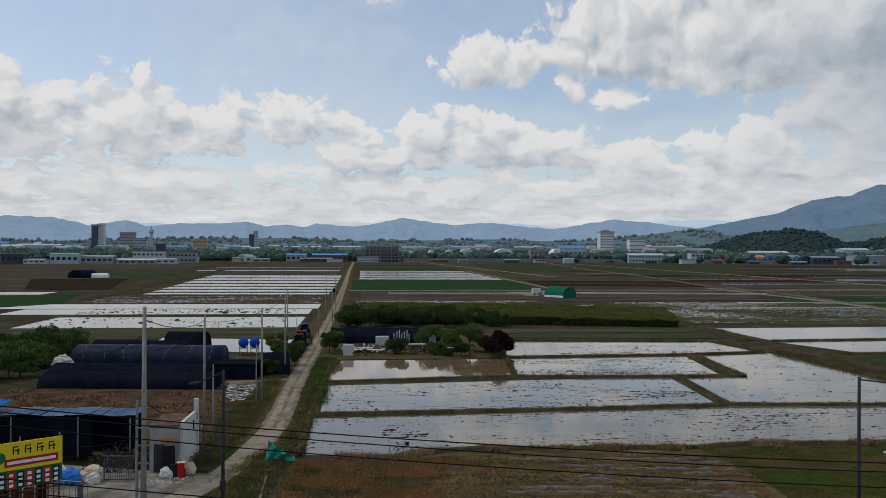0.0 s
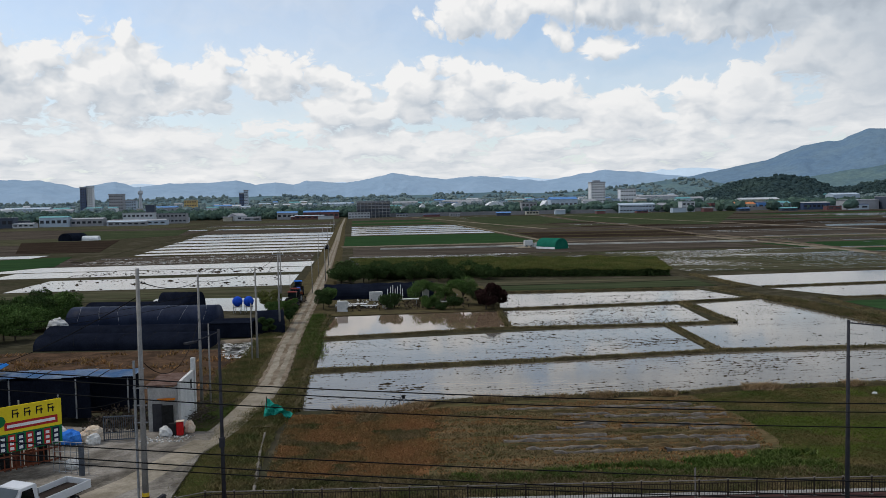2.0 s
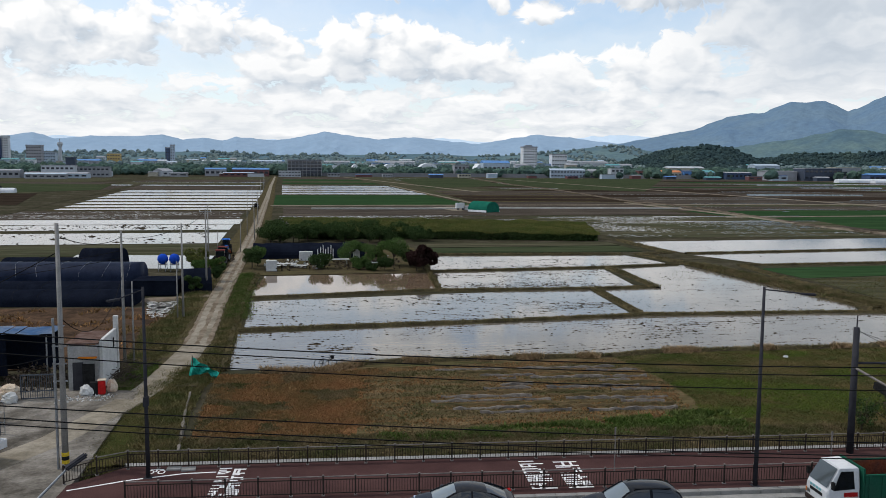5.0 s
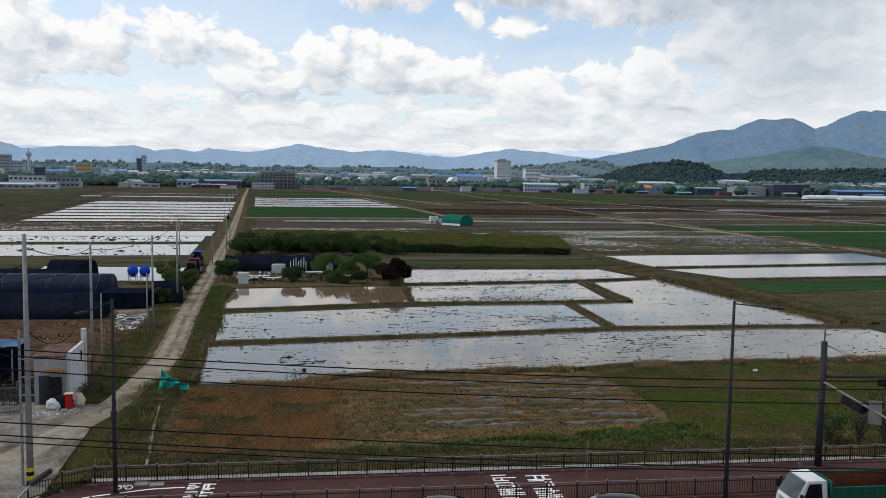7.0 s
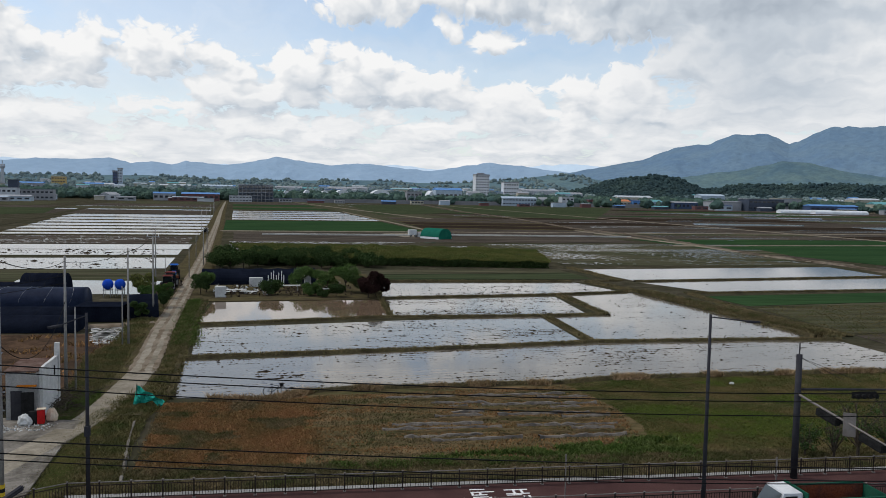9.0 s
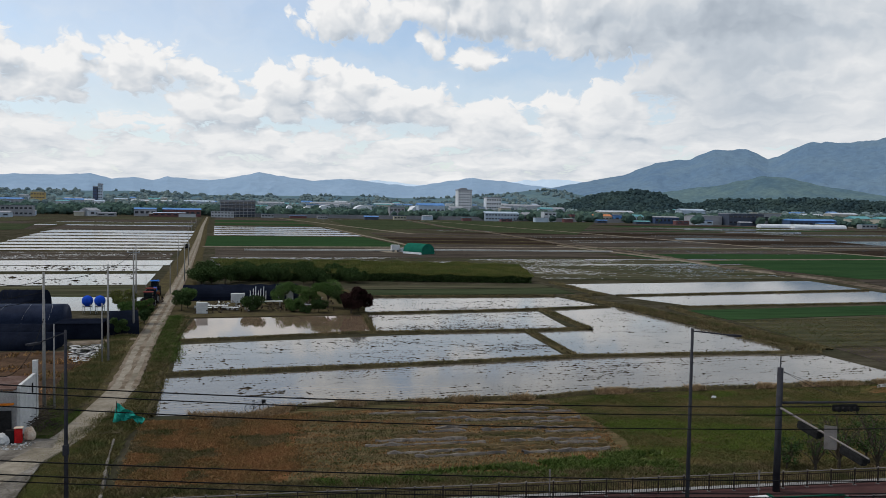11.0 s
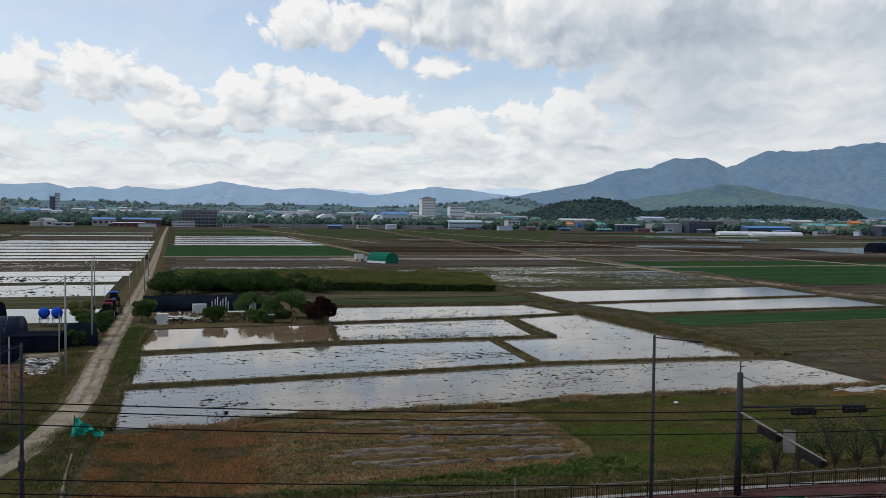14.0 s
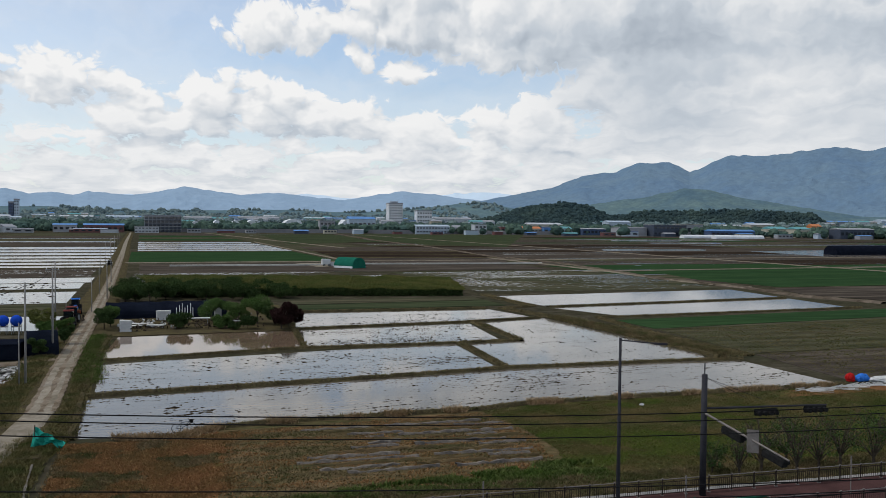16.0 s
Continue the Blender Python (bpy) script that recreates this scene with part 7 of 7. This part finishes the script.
for k in range(46):
    rr = random.Random(k + 50)
    x, y = -49.5 - rr.uniform(0, 26), 97 + rr.uniform(0, 34)
    tree(x - (y - 100) * 0.2, y, rr.uniform(2.6, 4.4), rr.uniform(2.2, 3.2), M_LEAF if k % 3 else M_LEAFDARK, "dense green bush beside the tunnels", name="bush", seed=90 + k, density=3800, leaf=0.14, low=0.0, category="bush")
for k, (x, y, h, s) in enumerate(((31.5, 45.2, 3.6, 1.4), (33.4, 45.6, 4.2, 1.6), (35.6, 45.0, 4.0, 1.8), (37.6, 45.4, 3.8, 1.8), (39.6, 45.8, 4.2, 2.0), (41.8, 45.3, 3.8, 1.9), (30.2, 46.2, 2.4, 1.0), (36.5, 47.2, 3.6, 1.6), (44, 46, 4, 2))):
    tree(x, y, h, s, M_LEAFDARK, "thin budding shrub behind the railing", name="shrub", seed=120 + k, density=260 + 90 * k, leaf=0.08, low=0.0, bare=True, category="shrub")
r1 = np.random.RandomState(77)
HEDGE = [(-14, 179), (15.6, 178.3), (51, 173.3), (57.5, 212), (15, 219), (-22, 222)]
x, y = scatter(HEDGE, 190000, 8)
swell = np.array([noise.fractal(Vector((a * 0.16, b * 0.10, 3)), 0.8, 2.1, 3) for a, b in zip(x, y)])
z = 2.1 + 0.45 * swell + r1.normal(0, 0.13, len(x)) - 0.5 * np.clip((x - 20) / 40, 0, 1)
tagged(leaves("sapling_block", np.stack([x, y, z], 1), 0.125, M_LEAFOLIVE, seed=8), "dense flat-topped block of olive green saplings", "saplings", kind="stuff")
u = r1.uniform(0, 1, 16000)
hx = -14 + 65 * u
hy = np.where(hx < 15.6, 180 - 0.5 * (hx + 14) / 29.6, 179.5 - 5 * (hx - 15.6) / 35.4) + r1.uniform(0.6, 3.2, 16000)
# Front leaves sit under the canopy; shade is also put into their darker green.
tagged(leaves("sapling_face", np.stack([hx, hy, r1.uniform(0.05, 1.95, 16000) * (1 - 0.25 * np.clip((hx - 20) / 40, 0, 1))], 1), 0.24, M_LEAFDARK, seed=9), "front of the sapling block, shade painted in darker leaves", "saplings", kind="stuff")
for k in range(30):
    rr = random.Random(k + 200)
    px = -20 + 34 * rr.random() ** 1.3
    tree(px, 170 + rr.uniform(0, 6) + 26 * rr.random() ** 2 + max(0, px) * 0.2, rr.uniform(2.6, 4.2), rr.uniform(2.2, 3.4), M_LEAFDARK, "dark bushy tree at the end of the sapling block", seed=210 + k, density=3000, leaf=0.15, low=0.0)

# ---- tarps at the far side of the front plot ----
lump("wrapped_load", 64.0, 71.2, 0.05, 0.8, 0.5, 0.5, M_TARP, "heap under bright blue tarpaulin by the paddies", "bundle", 21)
lump("wrapped_load", 62.7, 71.4, 0.05, 0.5, 0.4, 0.55, M_BRIGHTRED, "red wrapped bundle beside the blue heap", "bundle", 22)
lump("white_sheet", 66.6, 70.9, 0.05, 2.0, 0.8, 0.3, M_OLDWHITE, "white plastic sheeting over stacked goods", "sheeting", 23)
rr = random.Random(24)
bm = bmesh.new()
for k in range(70):
    px, py, ang = 52.5 + rr.uniform(0, 12), 0.0, rr.gauss(0.1, 0.35)
    py = 67.0 + (px - 52) * 0.13 + rr.uniform(0, 1.3)
    ln = rr.uniform(0.8, 2.4)
    tube(bm, (px, py, 0.10 + rr.uniform(0, 0.1)), (px + math.cos(ang) * ln, py + math.sin(ang) * ln, 0.10 + rr.uniform(0, 0.1)), 0.03, sides=4)
tagged(part("pale_sticks", bm, M_OLDWHITE), "pale poles and sticks lying on reddish soil", "sticks", kind="stuff")
field("bare_plot", [(50, 65.8), (66, 66.6), (66, 69.4), (52, 68.4)], M_BROWN, "reddish bare strip with pale sticks", z=0.075)
for x, y in ((35.7, 65.6),):
    lump("white_stone", x, y, 0.05, 0.22, 0.16, 0.12, M_OLDWHITE, "pale lump of litter in the grass", "litter", int(x))

# ---- grasses, clods and straw ----
def verge(line, width, n, h, seed):
    r = np.random.RandomState(seed)
    out_x, out_y = [], []
    total = sum(math.hypot(b[0] - a[0], b[1] - a[1]) for a, b in zip(line, line[1:]))
    for a, b in zip(line, line[1:]):
        m = int(n * math.hypot(b[0] - a[0], b[1] - a[1]) / total)
        k = r.uniform(0, 1, m)
        out_x.append(a[0] + (b[0] - a[0]) * k + r.normal(0, width, m))
        out_y.append(a[1] + (b[1] - a[1]) * k + r.normal(0, width, m))
    return np.concatenate(out_x), np.concatenate(out_y)


for i, (pts, w) in enumerate(BUNDS):
    n = int(260 * sum(math.hypot(b[0] - a[0], b[1] - a[1]) for a, b in zip(pts, pts[1:])) / 10)
    x, y = verge(pts, w * 0.28, n, 0.3, i)
    tagged(blades("bund_grass", x, y, 0.18, 0.24, 0.05, M_GRASS, seed=i, spread=0.12), "short weeds on the bund", "grass", kind="stuff")
line = [(p[0] + 2.3, p[1]) for p in LANE_LINE[2:8]]
x, y = verge(line, 0.4, 9000, 0.4, 31)
tagged(blades("verge_grass", x, y, 0.15, 0.22, 0.04, M_VERGE, seed=31), "weeds on the lane's verge", "grass", kind="stuff")
line = [(p[0] - 3.0, p[1]) for p in LANE_LINE[3:8]]
x, y = verge(line, 0.6, 9000, 0.4, 32)
tagged(blades("verge_grass", x, y, 0.15, 0.26, 0.04, M_VERGE, seed=32), "weeds on the lane's verge", "grass", kind="stuff")
x, y = verge([p[:2] for p in NEAR_BANK], 0.75, 9000, 0.3, 46)
tagged(blades("bank_grass", x, y, 0.22, 0.26, 0.04, M_VERGE, seed=46), "rough grass on the slope under the lane", "grass", kind="stuff")
x, y = scatter([(-14.2, 46), (-10.8, 45), (-11.8, 62), (-13.2, 62)], 14000, 33)
tagged(blades("bank_grass", x, y, 0.12, 0.20, 0.04, M_VERGE, seed=33), "rough grass on the lane's bank", "grass", kind="stuff")
x, y = scatter([(64, 73), (150, 78), (150, 124), (64, 113)], 26000, 45)
tagged(blades("stubble", x, y, 0.05, 0.10, 0.05, M_MEADOW, seed=45), "short stubble on the brown plots", "stubble", kind="stuff")
x, y = scatter([(-13, 42.7), (46, 42.7), (46, 47.5), (-11, 47.5)], 40000, 34)
tagged(blades("bank_grass", x, y, np.interp(y, [42.6, 45.5], [0.5, 0.08]), 0.22, 0.05, M_GRASS, seed=34), "rough grass on the bank under the railing", "grass", kind="stuff")
x, y = scatter([(-10.0, 47.5), (-11.0, 62.6), (-4, 62.6), (0, 64), (0, 47.5)], 26000, 35)
x = x + np.array([2.2 * noise.fractal(Vector((7.5, b * 0.35, 4)), 0.8, 2.1, 3) for b in y]) * np.clip((x + 6) / 6, 0, 1) + np.random.RandomState(5).normal(0, 0.5, len(x)) * (x > -2)
k = np.array([noise.fractal(Vector((a * 0.22, b * 0.3, 12)), 0.8, 2.1, 3) for a, b in zip(x, y)]) < 0.12
tagged(blades("dry_weeds", x[k], y[k], 0.06, 0.11, 0.045, M_RUST, seed=35), "rust-brown dry weeds covering the plot", "weeds", kind="stuff")
tagged(blades("row_weeds", x[~k], y[~k], 0.06, 0.11, 0.045, M_GRASS, seed=55), "olive weeds among the rust-brown ones", "weeds", kind="stuff")
x, y = scatter([(0, 47.5), (0, 64), (21, 66), (22.5, 58), (20.9, 47.5)], 14000, 36)
k = np.array([noise.fractal(Vector((a * 0.10, b * 0.9, 21)), 0.8, 2.1, 4) for a, b in zip(x, y)]) > -0.05
tagged(blades("dry_weeds", x[k], y[k], 0.06, 0.10, 0.045, M_RUST, seed=36), "brown dry weeds between mulch rows", "weeds", kind="stuff")
tagged(blades("row_weeds", x[~k], y[~k], 0.06, 0.11, 0.045, M_GRASS, seed=37), "olive weeds between mulch rows", "weeds", kind="stuff")
x, y = scatter([(1, 46.3), (24, 46.3), (23.5, 51.5), (17, 49.8), (9, 48.6), (1, 47.6)], 16000, 38)
k = np.array([noise.noise(Vector((a * 0.5, b * 0.8, 3))) > -0.1 for a, b in zip(x, y)])
tagged(blades("lush_weeds", x[k], y[k], 0.06, 0.26, 0.09, M_LUSH, seed=38), "lush green weeds at the plot's foot", "weeds", kind="stuff")
x, y = scatter([(20.9, 46.5), (22.8, 54), (22.5, 60), (21, 66.8), (43, 68.7), (61, 69.5), (68, 46.5)], 70000, 39)
k = np.array([noise.fractal(Vector((a * 0.11, b * 0.2, 8)), 0.8, 2.1, 3) for a, b in zip(x, y)]) + 0.55 * np.exp(-((x - 29) / 7) ** 2 - ((y - 54.5) / 3.2) ** 2)
for low, high, m, label in ((0.34, 9, M_FRESH, "fresh green grass in the rough plot"), (-0.28, 0.34, M_MEADOW, "olive dry grass in the rough plot"), (-9, -0.28, M_VERGE, "browned grass in the rough plot")):
    q = (k > low) & (k <= high)
    tagged(blades("meadow_grass", x[q], y[q], 0.05, 0.075, 0.045, m, seed=39, spread=0.2), label, "grass", kind="stuff")
x, y = verge([(-10, 63.4), (-3.2, 63.0), (-0.5, 65.2), (4, 66), (21, 66.9), (26.3, 68.3), (43, 69), (61, 69.8)], 0.3, 9000, 0.5, 41)
k = np.array([noise.noise(Vector((a * 0.35, b * 0.2, 5))) > 0.12 for a, b in zip(x, y)])
x, y = x[k], y[k]
tagged(blades("straw_grass", x, y, 0.12, 0.42, 0.035, M_STRAW, seed=41), "tall pale straw along the paddy's edge", "grass", kind="stuff")
x, y = verge([(54.5, 131), (58.6, 100), (60, 88)], 0.9, 3500, 0.6, 42)
tagged(blades("straw_grass", x, y, 0.2, 0.45, 0.05, M_GRASS, seed=42), "rough grass on the wide bund", "grass", kind="stuff")

x, y = verge([(-13.2, 86), (-14.6, 99), (-15.9, 110), (-16.9, 121)], 0.55, 5000, 0.4, 47)
tagged(blades("verge_grass", x, y, 0.12, 0.30, 0.05, M_LUSH, seed=47), "lush green bank between lane and pond", "grass", kind="stuff")
x, y = scatter([(-18.6, 66), (-16.6, 66), (-17.2, 78), (-18.2, 92), (-19.4, 92), (-21, 80)], 9000, 51)
tagged(blades("roadside_weeds", x, y, 0.12, 0.34, 0.05, M_VERGE, seed=51), "rank green weeds between lane and bare soil", "weeds", kind="stuff")
x, y = scatter([(-17.4, 58), (-15.9, 57.6), (-16.2, 66), (-18.0, 66)], 4000, 52)
tagged(blades("roadside_weeds", x, y, 0.1, 0.3, 0.05, M_LUSH, seed=52), "green weeds beside the hut", "weeds", kind="stuff")
x, y = scatter([(-60, 63), (-20, 66.5), (-19.5, 92), (-60, 93)], 5000, 53)
k = np.array([noise.noise(Vector((a * 0.2, b * 0.25, 6))) > 0.1 for a, b in zip(x, y)])
tagged(blades("dry_weeds", x[k], y[k], 0.1, 0.35, 0.08, M_RUST, seed=53), "dry reddish weeds on the bare soil", "weeds", kind="stuff")

# mud clods standing out of the shallow water, in rows along the strips
def clods(poly, n, seed, size=0.027, rows=0.95):
    r = np.random.RandomState(seed)
    x, y = scatter(poly, n, seed)
    u = x * math.cos(LANE) + y * math.sin(LANE)
    v = y * math.cos(LANE) - x * math.sin(LANE)
    v = v - 0.10 * u + 0.25 * np.sin(u * 0.11)
    patch = np.array([noise.fractal(Vector((a * 0.045, b * 0.16, seed)), 0.8, 2.1, 3) for a, b in zip(u, v)])
    dash = np.array([noise.fractal(Vector((a * 0.30, b * 2.2, seed + 30)), 0.7, 2.1, 2) for a, b in zip(u, v)])
    keep = 0.42 * patch + 0.46 * dash + 0.26 * np.cos(v * 2 * np.pi / rows) + r.normal(0, 0.20, len(x)) > 0.43
    x, y = x[keep], y[keep]
    m = len(x)
    s = size * r.lognormal(0, 0.5, m)
    base = np.array([[-2.2, -0.5, 0], [2.3, -0.4, 0], [2.0, 0.5, 0], [-2.1, 0.45, 0], [0.2, 0.05, 0.7]])
    V = np.empty((m, 5, 3))
    V[:] = base[None] * s[:, None, None] * r.uniform(0.6, 1.4, (m, 5, 1))
    V[:, :, 0] += x[:, None]
    V[:, :, 1] += y[:, None]
    V[:, :, 2] += 0.055
    F = (np.arange(m)[:, None, None] * 5 + np.array([[0, 1, 4], [1, 2, 4], [2, 3, 4], [3, 0, 4]])[None]).reshape(-1, 3)
    tagged(np_mesh("mud_clods", V.reshape(-1, 3).tolist(), F.tolist(), M_CLOD), "dark mud clods breaking the paddy's water", "mud", kind="stuff")


for i, (poly, n) in enumerate(zip(PADDIES, (110000, 90000, 50000, 46000, 30000, 3000, 3000))):
    clods(poly, n, 60 + i)
clods([lane_point(-62, 208), lane_point(-9, 208), lane_point(-9, 226), lane_point(-62, 226)], 5000, 71, size=0.09)
clods([lane_point(-62, 172), lane_point(-9, 172), lane_point(-9, 199), lane_point(-62, 199)], 2500, 72, size=0.09)


clods([(-5.0, 73.5), (-0.9, 73.1), (-0.7, 70.0), (-4.7, 70.4)], 9000, 75, size=0.05)

# ---- bicycle left at the paddy's edge ----
t = thing("bicycle", "dark bicycle standing at the paddy's edge", "bicycle", -3.0, 64.1, 0.2, 6)
for wx in (-0.55, 0.55):
    bm = bmesh.new()
    ring = [[bm.verts.new((wx + (0.33 + 0.024 * math.cos(q)) * math.cos(a), 0.024 * math.sin(q), 0.33 + (0.33 + 0.024 * math.cos(q)) * math.sin(a))) for q in (0, 1.57, 3.14, 4.71)] for a in [2 * math.pi * k / 24 for k in range(24)]]
    for k in range(24):
        for j in range(4):
            bm.faces.new((ring[k][j], ring[(k + 1) % 24][j], ring[(k + 1) % 24][(j + 1) % 4], ring[k][(j + 1) % 4]))
    part("wheel", bm, M_BLACK, t)
for a, b in (((-0.55, 0, 0.33), (-0.12, 0, 0.30)), ((-0.12, 0, 0.30), (-0.22, 0, 0.85)), ((-0.2, 0, 0.72), (0.36, 0, 0.78)), ((-0.12, 0, 0.30), (0.36, 0, 0.74)), ((0.34, 0, 0.95), (0.55, 0, 0.33)), ((-0.55, 0, 0.33), (-0.2, 0, 0.72))):
    part("frame_tube", tubes((a, b, 0.02)), M_DARKSTEEL, t)
part("saddle", boxes((-0.36, -0.1, -0.07, 0.07, 0.84, 0.90), bevel=0.02), M_BLACK, t)
part("handlebar", tubes(((0.32, -0.28, 0.98), (0.32, 0.28, 0.98), 0.016)), M_DARKSTEEL, t)
part("basket", boxes((0.4, 0.66, -0.16, 0.16, 0.72, 0.92)), M_BLACK, t)
